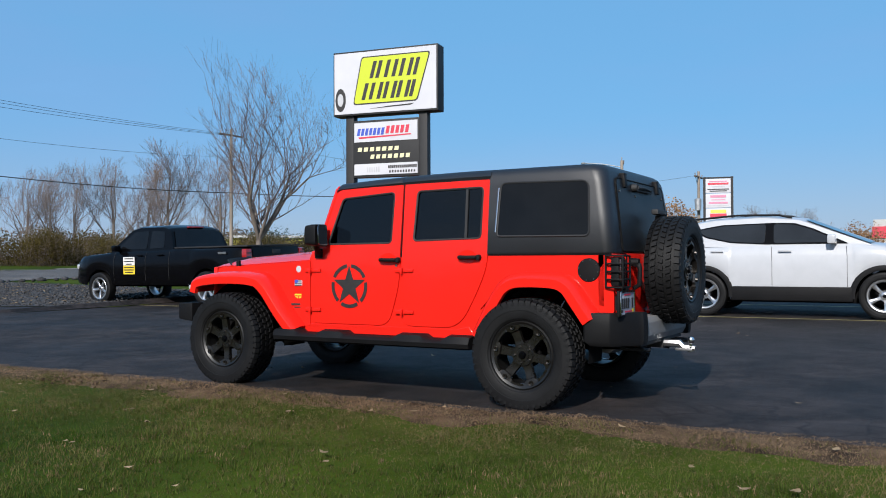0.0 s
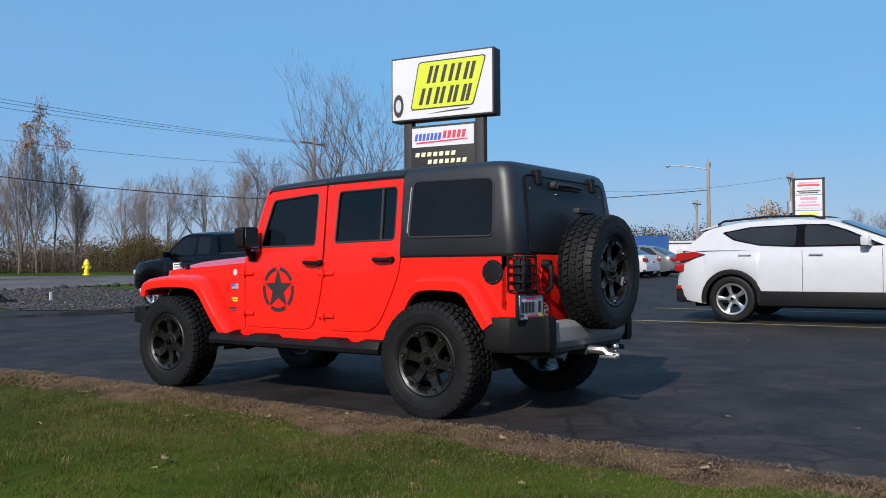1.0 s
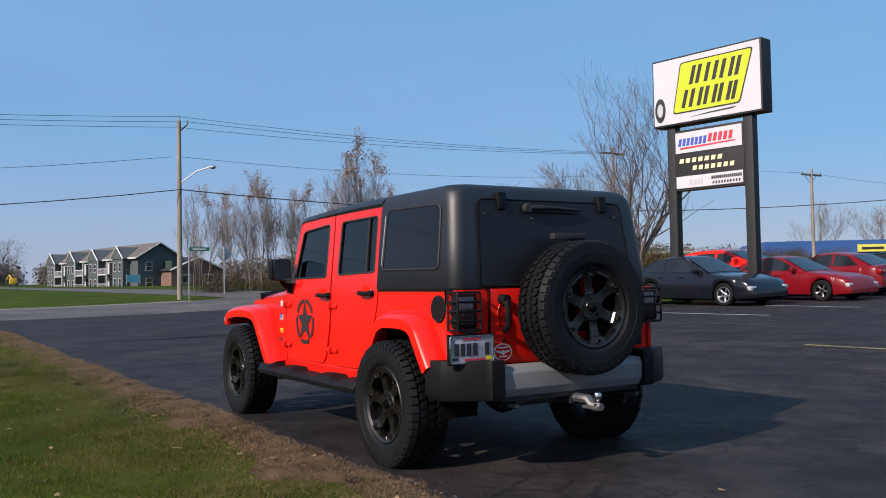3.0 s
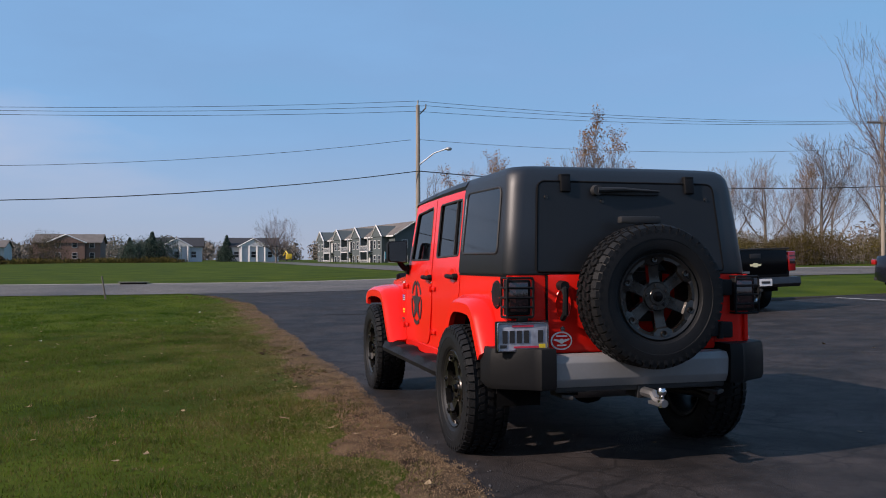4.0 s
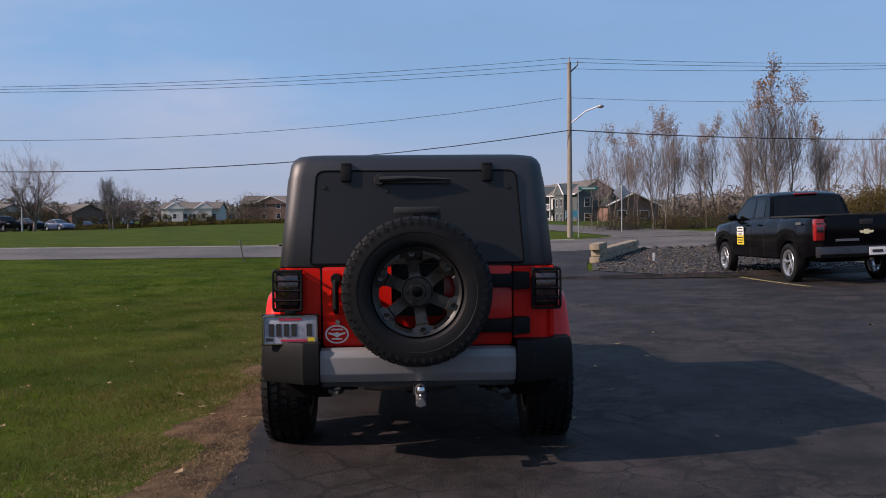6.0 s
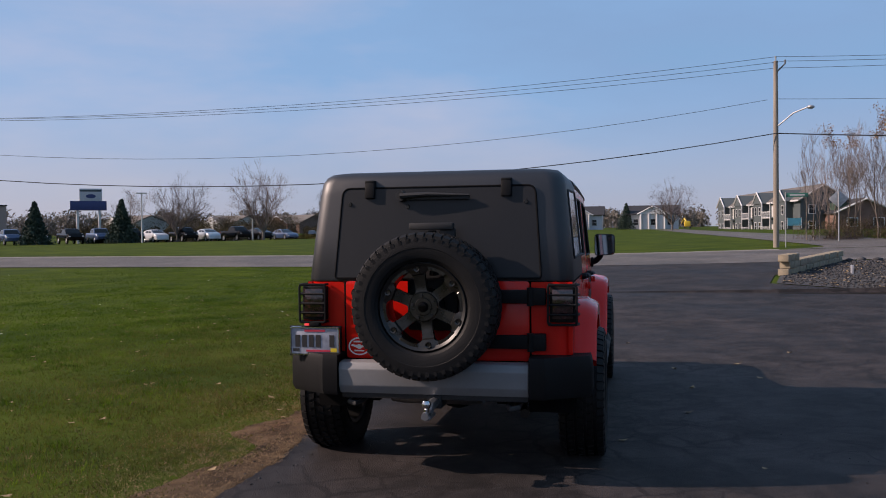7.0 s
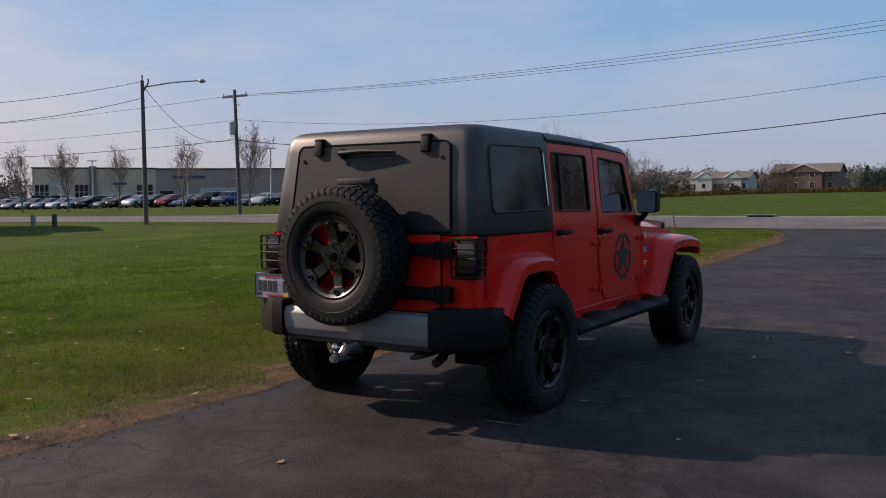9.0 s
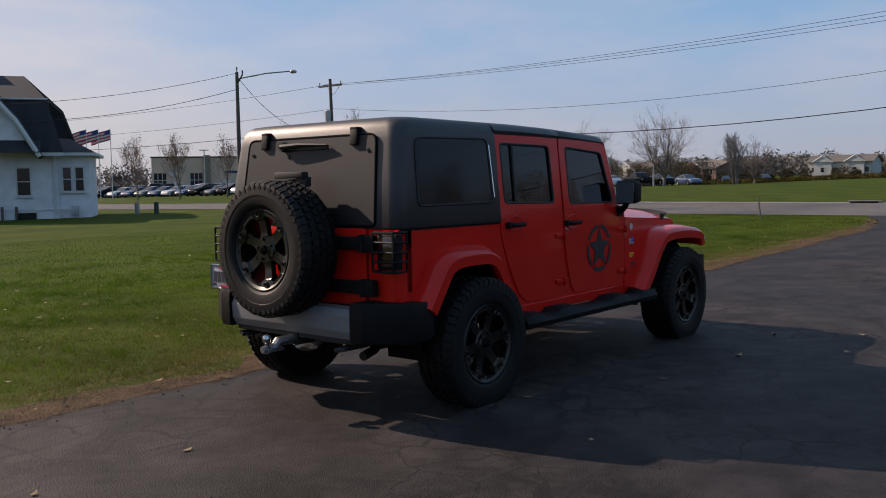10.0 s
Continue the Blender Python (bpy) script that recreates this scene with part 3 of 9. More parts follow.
# ---- wheels ----
def tyre_mesh(R, width, rim_r, lugs, seg=30):
    """A tyre about the y axis: rounded carcass, and with lugs an all-terrain tread of separate blocks."""
    w = width / 2
    tread_r = R - (0.015 if lugs else 0)
    prof = [(rim_r, -w * 0.72), (rim_r + 0.012, -w * 0.86), (rim_r + 0.05, -w * 0.99), (R - 0.075, -w * 1.0), (R - 0.035, -w * 0.96), (tread_r - 0.006, -w * 0.84), (tread_r, -w * 0.70),
            (tread_r + 0.003, 0), (tread_r, w * 0.70), (tread_r - 0.006, w * 0.84), (R - 0.035, w * 0.96), (R - 0.075, w * 1.0), (rim_r + 0.082, w * 1.0), (rim_r + 0.080, w * 0.985), (rim_r + 0.045, w * 0.975), (rim_r + 0.024, w * 0.93), (rim_r + 0.022, w * 0.905), (rim_r + 0.010, w * 0.86), (rim_r, w * 0.72)]
    return weld(revolve(prof if seg > 20 else prof[::2], 56 if lugs else seg))


def tread_mesh(R, width, lugs):
    """The blocks of an all-terrain tread, and the ribs on its shoulders."""
    w, tread_r, n = width / 2, R - 0.015, lugs
    bm = bmesh.new()
    if n:
        rows = [(-0.78, 0.30, 0.89, 0.5, 0), (-0.42, 0.28, 0.70, 0.0, 0.55), (-0.04, 0.27, 0.68, 0.5, -0.55), (0.34, 0.28, 0.70, 0.0, 0.55), (0.76, 0.30, 0.89, 0.5, 0)]
        for ri, (cy, sy, fill, off, skew) in enumerate(rows):
            for k in range(n):
                a = 2 * math.pi * (k + off) / n
                da = math.pi / n * fill
                shoulder = ri in (0, 4)
                quad = []
                for r, sh in ((tread_r - 0.012, 1.0), (R, 0.86)):
                    for sa, syk in ((-1, -1), (1, -1), (1, 1), (-1, 1)):
                        yy = (cy + sy * syk * 0.5 * sh) * w * 1.06
                        aa = a + sa * da * sh + skew * syk * da * 0.6
                        rr = r
                        if shoulder and syk * cy > 0:
                            rr = r - 0.012
                            yy = math.copysign(w * (0.965 if r < R else 0.925), cy)
                            if k % 2:
                                rr -= 0.003
                        quad.append(bm.verts.new((rr * math.cos(aa), yy, rr * math.sin(aa))))
                for f in ((4, 5, 6, 7), (0, 1, 5, 4), (1, 2, 6, 5), (2, 3, 7, 6), (3, 0, 4, 7)):
                    bm.faces.new([quad[i] for i in f])
        # sidewall ribs
        for k in range(n):
            a = 2 * math.pi * k / n
            for sgn in (-1, 1):
                add_box(bm, ((R - 0.045) * math.cos(a), sgn * w * 0.962, (R - 0.042) * math.sin(a)), (0.026, 0.006, 0.016 if k % 2 else 0.022), Matrix.Rotation(-a, 4, "Y"))
    return bm


def pierced_rim(rim_r, width, spokes):
    """Deep rim about the y axis, face towards +y: barrel and lip, a dished plate pierced by rounded windows, bolt pods, hub."""
    face = width / 2 * 0.80
    bm = weld(revolve([(rim_r * 1.02, -width * 0.45), (rim_r * 0.93, -width * 0.42), (rim_r * 0.87, -width * 0.15), (rim_r * 0.87, face - 0.045), (rim_r * 0.90, face - 0.006), (rim_r * 0.935, face + 0.001), (rim_r * 0.985, face + 0.009), (rim_r * 1.03, face - 0.003), (rim_r * 1.03, -width * 0.45)], 60))

    def depth(r):
        k = r / rim_r
        return face + (-0.002 if k > 0.84 else (-0.010 if k > 0.74 else -0.020 - 0.012 * (1 - abs(k - 0.45) / 0.45)))

    plate = bmesh.new()
    es = []
    loops = [[(rim_r * 0.94 * math.cos(t), rim_r * 0.94 * math.sin(t)) for t in steps(0, 2 * math.pi, 72)[:-1]]]
    for k in range(spokes):
        c = 2 * math.pi * (k + 0.5) / spokes + math.pi / 2
        polar = [(0.36, -9.0), (0.58, -17.5), (0.775, -19.5), (0.845, -13.5), (0.858, 0.0), (0.845, 13.5), (0.775, 19.5), (0.58, 17.5), (0.36, 9.0)]
        loops.append(rounded([(rim_r * r * math.cos(c + radians(d)), rim_r * r * math.sin(c + radians(d))) for r, d in polar], [0.010, 0.05, 0.012, 0.012, 0.05, 0.012, 0.012, 0.05, 0.010], 3))
    for loop in loops:
        vs = [plate.verts.new((p, 0, q)) for p, q in loop]
        es += [plate.edges.new((vs[i], vs[(i + 1) % len(vs)])) for i in range(len(vs))]
    bmesh.ops.triangle_fill(plate, use_beauty=True, use_dissolve=False, edges=es, normal=(0, 1, 0))
    back = [g for g in bmesh.ops.extrude_face_region(plate, geom=plate.faces[:])["geom"] if isinstance(g, bmesh.types.BMVert)]
    for v in plate.verts:
        v.co.y = depth(math.hypot(v.co.x, v.co.z))
    for v in back:
        v.co.y -= 0.034
    behind = set(back)
    for f in plate.faces:
        f.material_index = 0 if all(v in behind for v in f.verts) else 1
    subs = [plate]
    for k in range(spokes):
        t = 2 * math.pi * k / spokes + math.pi / 2
        pod = revolve([(0, -0.004), (0.0085, -0.004), (0.0095, 0.004), (0.0165, 0.006), (0.019, -0.010)], 14, mat=1)
        for v in pod.verts:
            v.co += Vector((rim_r * 0.865 * math.cos(t), face + 0.001, rim_r * 0.865 * math.sin(t)))
        subs.append(pod)
    hub = depth(0.05)
    subs.append(revolve([(0.0, hub + 0.010), (0.046, hub + 0.010), (0.050, hub + 0.004), (0.078, hub + 0.004), (0.084, hub - 0.004), (0.084, hub - 0.05)], 30, mat=1))
    nuts = bmesh.new()
    for k in range(5):
        t = 2 * math.pi * k / 5 + 0.3
        add_tube(nuts, [(0.064 * math.cos(t), hub - 0.01, 0.064 * math.sin(t)), (0.064 * math.cos(t), hub + 0.018, 0.064 * math.sin(t))], 0.009, 6)
    subs.append(nuts)
    for sub in subs:
        me = bpy.data.meshes.new("tmp")
        sub.to_mesh(me)
        sub.free()
        bm.from_mesh(me)
        bpy.data.meshes.remove(me)
    return bm


def spoke_rim(rim_r, width, spokes, seg=26):
    """Plain alloy about the y axis, face towards +y: barrel, lip, spokes and nuts. Slot 0 rim, slot 1 spoke faces."""
    w = width / 2
    face = w * 0.80
    bm = weld(revolve([(rim_r * 1.02, -w * 0.9), (rim_r * 0.93, -w * 0.85), (rim_r * 0.86, -w * 0.3), (rim_r * 0.86, face - 0.03), (rim_r * 0.90, face + 0.005), (rim_r * 0.985, face + 0.010), (rim_r * 1.03, face - 0.002), (rim_r * 1.03, -w * 0.9)], min(26, seg)))
    hub_d = face - 0.03
    revolve([(0.0, hub_d + 0.012), (0.03, hub_d + 0.012), (0.062, hub_d), (0.085, hub_d - 0.03), (0.085, hub_d - 0.06)], 24, bm=bm)
    for k in range(spokes):
        a = 2 * math.pi * k / spokes + math.pi / 2
        rot = Matrix.Rotation(-a, 4, "Y")
        wi, wo = (0.026, 0.034) if spokes < 8 else (0.012, 0.013)
        rows = []
        for r, hw, d in [(0.05, wi * 1.1, hub_d), (0.10, wi * 0.95, hub_d + 0.004), (0.15, wi * 1.05, hub_d + 0.012), (rim_r * 0.80, wo, face - 0.012), (rim_r * 0.95, wo * 1.5, face + 0.004)]:
            rows.append([tuple(rot @ Vector(p)) for p in ((r, d - 0.035, -hw * 1.15), (r, d - 0.006, -hw), (r, d, -hw * 0.72), (r, d, hw * 0.72), (r, d - 0.006, hw), (r, d - 0.035, hw * 1.15))])
        v0 = len(bm.faces)
        loft(rows, bm=bm)
        bm.faces.ensure_lookup_table()
        for f in bm.faces[v0:]:
            f.material_index = 1
    for k in range(5 if seg > 20 else 0):
        a = 2 * math.pi * k / 5
        c, s = 0.046 * math.cos(a), 0.046 * math.sin(a)
        add_tube(bm, [(c, hub_d - 0.01, s), (c, hub_d + 0.016, s)], 0.008, 6)
    return bm


def wheel_part(name, parent, R, width, rim_r, rim_mats, spokes, lugs=0, at=None, off_road=False, caps=None, seg=30):
    """A wheel under a car: brake drum, with tyre, rim and centre cap beneath it."""
    drum = part(name, weld(revolve([(0, -0.05), (rim_r * 0.38, -0.05), (rim_r * 0.40, -0.03), (rim_r * 0.40, 0.0), (0.05, 0.005), (0, 0.005)], 24)), M["dark"], parent)
    part("tyre", tyre_mesh(R, width, rim_r, lugs, seg), M["rubber"], drum, "black all-terrain tyre" if lugs else "")
    if lugs:
        tagged(part("tread", tread_mesh(R, width, lugs), M["rubber"], drum, "", 20), kind="stuff")
    part("rim", pierced_rim(rim_r, width, spokes) if off_road else spoke_rim(rim_r, width, spokes, seg), rim_mats, drum, "dark six-spoke rim with bolt pods" if off_road else "")
    hub_d = width / 2 * 0.80 - (0.022 if off_road else 0.03)
    part("hub_cap", weld(revolve([(0, hub_d + 0.026), (0.022, hub_d + 0.024), (0.030, hub_d + 0.010), (0.030, hub_d)], 16)), caps or M["black_gloss"], drum)
    if at is not None:
        drum.matrix_local = at
    return drum


def copy_part(ob, parent, m):
    """The same part again, with what hangs on it, elsewhere on its thing."""
    made = {}
    for o in (ob, *ob.children_recursive):
        made[o] = o.copy()
        scene.collection.objects.link(made[o])
        made[o].parent = made.get(o.parent, parent)
    made[ob].parent = parent
    made[ob].matrix_local = m
    return made[ob]


# ---- the red four-door off-road car ----
def jeep_side(x, z):
    """Half width of the body side: upright below the belt, leaning in above, drawn in ahead of the doors."""
    y = 0.795 - 0.02 * max(0, 0.75 - z) if z < 1.16 else 0.795 - (z - 1.16) * 0.088
    if x > 2.07:
        y -= 0.115 * (x - 2.07)
    return y


def build_jeep():
    car = thing("off_road_car", "bright red four-door off-road car with black hardtop, parked on asphalt", "car")
    red, blk = M["red"], M["black_plastic"]

    # inner shell: floor, firewall, sills, seen only through gaps and arches
    bm = bmesh.new()
    add_box(bm, (1.30, 0, 0.60), (3.0, 1.10, 0.12))
    add_box(bm, (2.06, 0, 0.90), (0.03, 1.5, 0.56))
    add_box(bm, (0.0, 0, 1.02), (1.2, 1.28, 0.06))
    add_box(bm, (-0.60, 0, 0.92), (0.06, 1.54, 0.46))
    add_box(bm, (2.75, 0, 0.80), (1.15, 1.0, 0.45))
    part("inner_shell", bm, M["dark"], car)
    for s in (1, -1):
        part("body_side", add_prism(bmesh.new(), [(0.42, 0.52), (2.08, 0.52), (2.08, 1.15), (0.33, 1.15), (0.36, 0.95)], "y", s * 0.772, s * 0.782), red, car)
        part("door_pillar", box((1.140, s * 0.748, 1.44), (0.10, 0.02, 0.60), Matrix.Rotation(radians(s * 5.0), 4, "X")), M["dark"], car)
    for s in (1, -1):
        part("wheel_arch_liner", loft([[(0.47 * math.cos(a), s * y, 0.46 + 0.47 * math.sin(a)) for a in steps(-0.2, math.pi + 0.2, 14)] for y in (0.52, 0.80)]), M["dark"], car)
        part("wheel_arch_liner", loft([[(2.90 + 0.50 * math.cos(a), s * y, 0.46 + 0.48 * math.sin(a)) for a in steps(-0.2, math.pi + 0.2, 14)] for y in (0.45, 0.74)]), M["dark"], car)

    side = lambda x, z: jeep_side(x, z)
    door_f = rounded([(2.062, 0.585), (2.062, 1.17), (1.965, 1.235), (1.792, 1.715), (1.138, 1.742), (1.150, 0.93), (1.262, 0.585)], [0.07, 0.03, 0.03, 0.04, 0.02, 0.25, 0.10], 5)
    hole_f = rounded([(1.880, 1.255), (1.742, 1.640), (1.222, 1.672), (1.236, 1.258)], 0.035, 4)
    door_r = rounded([(1.128, 0.588), (1.122, 1.742), (0.345, 1.742), (0.348, 1.08), (0.445, 0.86), (0.60, 0.588)], [0.10, 0.02, 0.03, 0.12, 0.20, 0.16], 5)
    hole_r = rounded([(1.022, 1.272), (0.998, 1.672), (0.404, 1.678), (0.412, 1.284)], 0.035, 4)
    quarter = rounded([(0.337, 1.156), (-0.652, 1.156), (-0.655, 0.735), (-0.49, 0.735), (-0.33, 0.90), (-0.20, 0.935), (0.16, 0.935), (0.30, 0.86), (0.415, 0.735), (0.425, 0.86), (0.341, 1.075)], [0.0, 0.0, 0.02, 0.02, 0.1, 0.05, 0.05, 0.1, 0.01, 0.08, 0.05], 4)
    rocker = [(0.44, 0.505), (2.18, 0.505), (2.14, 0.580), (2.0, 0.577), (0.62, 0.577), (0.52, 0.60)]
    cowl = rounded([(2.070, 0.560), (2.070, 1.118), (3.28, 1.055), (3.30, 0.93), (2.62, 0.92), (2.40, 0.80), (2.16, 0.545)], [0.02, 0.01, 0.03, 0.03, 0.1, 0.1, 0.02], 4)
    for s in (1, -1):
        def fin(bm):
            return bm if s > 0 else mirrored(bm)
        for outline, hole, nm in ((door_f, hole_f, "front_door"), (door_r, hole_r, "rear_door")):
            d = part(nm, fin(skin_panel(outline, hole, side, 0.028, cuts=(1.16,))), red, car)
            bev = d.modifiers.new("edge", "BEVEL")
            bev.width, bev.segments, bev.limit_method, bev.angle_limit = 0.005, 2, "ANGLE", radians(50)
            part("window_glass", fin(skin_panel(hole, None, lambda x, z: side(x, z) - 0.012, 0.005)), M["glass_tint"], d, "dark tinted side window")
            seal = bmesh.new()
            ring = [Vector((p, side(p, q) - 0.004, q)) for p, q in hole]
            add_tube(seal, ring + [ring[0]], 0.009, 6, cap=False)
            part("window_seal", fin(seal), M["black"], d)
            hx, hz0 = (1.248, 1.119) if nm == "front_door" else (0.510, 1.136)
            hb = bmesh.new()
            add_tube(hb, [(hx - 0.085, 0.803, hz0), (hx - 0.07, 0.828, hz0), (hx, 0.840, hz0), (hx + 0.07, 0.828, hz0 + 0.002), (hx + 0.085, 0.803, hz0 + 0.002)], [0.014, 0.016, 0.015, 0.016, 0.013], 8)
            sub = revolve([(0, 0.032), (0.020, 0.030), (0.024, 0.0)], 14)
            for v in sub.verts:
                v.co += Vector((hx - 0.088, 0.797, hz0))
            me = bpy.data.meshes.new("tmp")
            sub.to_mesh(me)
            sub.free()
            hb.from_mesh(me)
            bpy.data.meshes.remove(me)
            part("door_handle", fin(hb), blk, d, "black pull door handle")
            dish = weld(revolve([(0, -0.001), (0.045, 0.002), (0.062, 0.004), (0.066, 0.0)], 24))
            for v in dish.verts:
                v.co = Vector((v.co.x * 1.25 + hx + 0.01, v.co.y + 0.796, v.co.z * 0.85 + hz0 + 0.006))
            part("handle_recess", fin(dish), red, d)
            if nm == "front_door":
                lk = weld(revolve([(0, 0.006), (0.010, 0.006), (0.012, 0)], 12))
                for v in lk.verts:
                    v.co += Vector((1.178, 0.796, 1.075))
                part("lock", fin(lk), M["chrome"], d)
            else:
                part("window_divider", fin(box((0.545, side(0.5, 1.47) - 0.006, 1.475), (0.020, 0.012, 0.40), Matrix.Rotation(radians(5), 4, "X"))), M["black"], d)
            fx = 2.052 if nm == "front_door" else 1.118
            for hz in (1.035, 0.700):
                hb = bmesh.new()
                add_box(hb, (fx - 0.055, 0.803, hz), (0.095, 0.014, 0.030), bevel=0.005)
                add_box(hb, (fx + 0.004, 0.812, hz - 0.004), (0.020, 0.026, 0.052), bevel=0.006)
                add_box(hb, (fx + 0.040, 0.803 - (0.004 if nm == "front_door" else 0), hz), (0.06, 0.014, 0.034), bevel=0.005)
                part("door_hinge", fin(hb), red, d)
        for outline, nm, cuts, xc in ((quarter, "quarter_panel", (), ()), (rocker, "rocker_panel", (), ()), (cowl, "cowl_side_panel", (), (2.4, 2.7, 3.0))):
            q = part(nm, fin(skin_panel(outline, None, side, 0.025, cuts, xc)), red, car)
            bev = q.modifiers.new("edge", "BEVEL")
            bev.width, bev.segments, bev.limit_method, bev.angle_limit = 0.004, 2, "ANGLE", radians(50)

        # wheel-arch flares, swept along their arch
        def flare(path, inner, outer, lip):
            rows = []
            P = [Vector(p) for p in path]
            for i, p in enumerate(P):
                d = (P[min(i + 1, len(P) - 1)] - P[max(i - 1, 0)]).normalized()
                nrm = Vector((-d.y, d.x))
                if nrm.y < 0 and abs(d.x) > 0.2:
                    nrm = -nrm
                yi = inner(p.x)
                sec = [(yi, 0.030), (yi + (outer - yi) * 0.5, 0.026), (outer - 0.045, 0.012), (outer - 0.014, -0.004), (outer, -0.022), (outer - 0.002, -lip), (outer - 0.035, -lip - 0.004), (outer - 0.045, -0.045), (yi, -0.02)]
                rows.append([(p.x + nrm.x * q, yy, p.y + nrm.y * q) for yy, q in sec])
            return loft(rows, closed=True, cap=True)

        def smooth_path(pts, n=8):
            """Points eased round by repeated corner cutting."""
            pts = [Vector(p) for p in pts]
            for _ in range(3):
                out = [pts[0]]
                for a, b in zip(pts, pts[1:]):
                    out += [a * 0.75 + b * 0.25, a * 0.25 + b * 0.75]
                pts = out + [pts[-1]]
            return pts

        rear = smooth_path([(-0.535, 0.700), (-0.445, 0.83), (-0.335, 0.985), (-0.10, 1.005), (0.165, 0.992), (0.30, 0.80), (0.425, 0.555)])
        front = smooth_path([(2.150, 0.535), (2.30, 0.68), (2.52, 0.965), (2.72, 1.0), (3.05, 1.0), (3.30, 0.975), (3.385, 0.935), (3.405, 0.84)])
        front = front[::-1]
        part("wheel_arch_flare", fin(flare(rear, lambda x: 0.785, 0.922, 0.085)), red, car, "wide red wheel-arch flare")
        part("wheel_arch_flare", fin(flare(front, lambda x: jeep_side(x, 0.9) - 0.03, 0.922, 0.085)), red, car, "wide red wheel-arch flare")
        part("side_marker", fin(box((3.385, 0.912, 0.880), (0.02, 0.02, 0.035), bevel=0.004)), M["lamp_clear"], car)

        # step board
        prof = [(0.79, 0.470), (0.79, 0.505), (0.86, 0.512), (0.93, 0.500), (0.955, 0.478), (0.945, 0.445), (0.90, 0.430), (0.80, 0.440)]
        rows = []
        for x, pad in ((0.44, 0.026), (0.455, 0.030), (0.63, 0.030), (0.69, 0.0), (0.83, 0.0), (0.88, 0.030), (1.08, 0.030), (1.14, 0.0), (1.60, 0.0), (1.65, 0.030), (1.85, 0.030), (1.91, 0.0), (2.09, 0.0), (2.14, 0.030), (2.34, 0.030), (2.36, 0.026)):
            k = 0.94 if x in (0.44, 2.36) else 1
            rows.append([(x, 0.79 + (y - 0.79) * k, 0.47 + (z - 0.47) * k + (pad if z > 0.48 else 0)) for y, z in prof])
        part("step_board", fin(loft(rows, closed=True, cap=True)), blk, car, "black plastic side step with raised tread pads")
        for bx in (0.62, 1.35, 2.15):
            part("step_bracket", fin(box((bx, 0.72, 0.455), (0.06, 0.22, 0.035))), M["dark"], car)

        # door mirror
        mb = bmesh.new()
        rows = []
        for xx, k in ((1.985, 0.70), (1.965, 0.92), (1.91, 1.0), (1.865, 1.0), (1.855, 0.97)):
            rows.append([(xx, 0.915 + py * k, 1.330 + pz * k) for py, pz in rounded([(-0.085, -0.095), (0.085, -0.085), (0.085, 0.090), (-0.085, 0.095)], 0.03, 3)])
        loft(rows, closed=True, cap=True, bm=mb)
        add_tube(mb, [(1.955, 0.80, 1.185), (1.95, 0.84, 1.195), (1.935, 0.872, 1.225), (1.925, 0.885, 1.260)], [0.030, 0.026, 0.024, 0.028], 8)
        add_box(mb, (1.965, 0.806, 1.180), (0.075, 0.02, 0.085), bevel=0.008)
        mir = part("door_mirror", fin(mb), blk, car, "black door mirror")
        gl = add_prism(bmesh.new(), rounded([(0.838, 1.243), (0.992, 1.252), (0.992, 1.412), (0.838, 1.417)], 0.022, 3), "x", 1.850, 1.8545)
        for v in gl.verts:
            v.co.x += (v.co.z - 1.33) * 0.04 - (v.co.y - 0.915) * (0.16 if s > 0 else 0.06) - (0.013 if s > 0 else 0.006)
        part("mirror_glass", fin(gl), M["mirror"], mir)

        # star in a broken ring
        star_x, star_z, rr = 1.652, 0.904, 0.184
        db = bmesh.new()
        pts = []
        for k in range(10):
            a = math.pi / 2 + k * math.pi / 5
            r = rr * (0.92 if k % 2 == 0 else 0.365)
            pts.append((star_x + r * 0.80 * math.cos(a) / 0.80, star_z + r * math.sin(a)))
        add_prism(db, pts, "y", 0.7955, 0.7990)
        for k in range(5):
            a0, a1 = math.pi / 2 + k * 2 * math.pi / 5 + 0.13, math.pi / 2 + (k + 1) * 2 * math.pi / 5 - 0.13
            ring = [(star_x + rr * math.cos(a), star_z + rr * math.sin(a)) for a in steps(a0, a1, 8)] + [(star_x + rr * 0.84 * math.cos(a), star_z + rr * 0.84 * math.sin(a)) for a in steps(a1, a0, 8)]
            add_prism(db, ring, "y", 0.7955, 0.7990)
        part("star_decal", fin(db), M["decal_black"], car, "worn black star decal in a broken ring")
        # badges ahead of the door
        yb = lambda x: jeep_side(x, 0.9)
        bd = weld(revolve([(0, 0.004), (0.026, 0.004), (0.030, 0)], 20))
        for v in bd.verts:
            v.co += Vector((2.207, yb(2.207), 1.045))
        part("round_badge", fin(bd), M["grey_ink"], car)
        bd = bmesh.new()
        add_box(bd, (2.207, yb(2.207) + 0.001, 0.925), (0.088, 0.004, 0.055), mat=0)
        for i in range(3):
            add_box(bd, (2.207, yb(2.207) + 0.003, 0.909 + 0.016 * i), (0.086, 0.004, 0.008), mat=1)
        add_box(bd, (2.230, yb(2.207) + 0.0045, 0.938), (0.036, 0.004, 0.028), mat=2)
        part("striped_badge", fin(bd), [M["ink"], M["grey_ink"], M["blue_ink"]], car)
        bd = bmesh.new()
        add_box(bd, (2.207, yb(2.207) + 0.001, 0.822), (0.090, 0.003, 0.014))
        for k in (-1, 1):
            add_prism(bd, [(2.207 + k * 0.006, 0.790), (2.207 + k * 0.045, 0.805), (2.207 + k * 0.006, 0.808)], "y", yb(2.207) - 0.001, yb(2.207) + 0.0025)
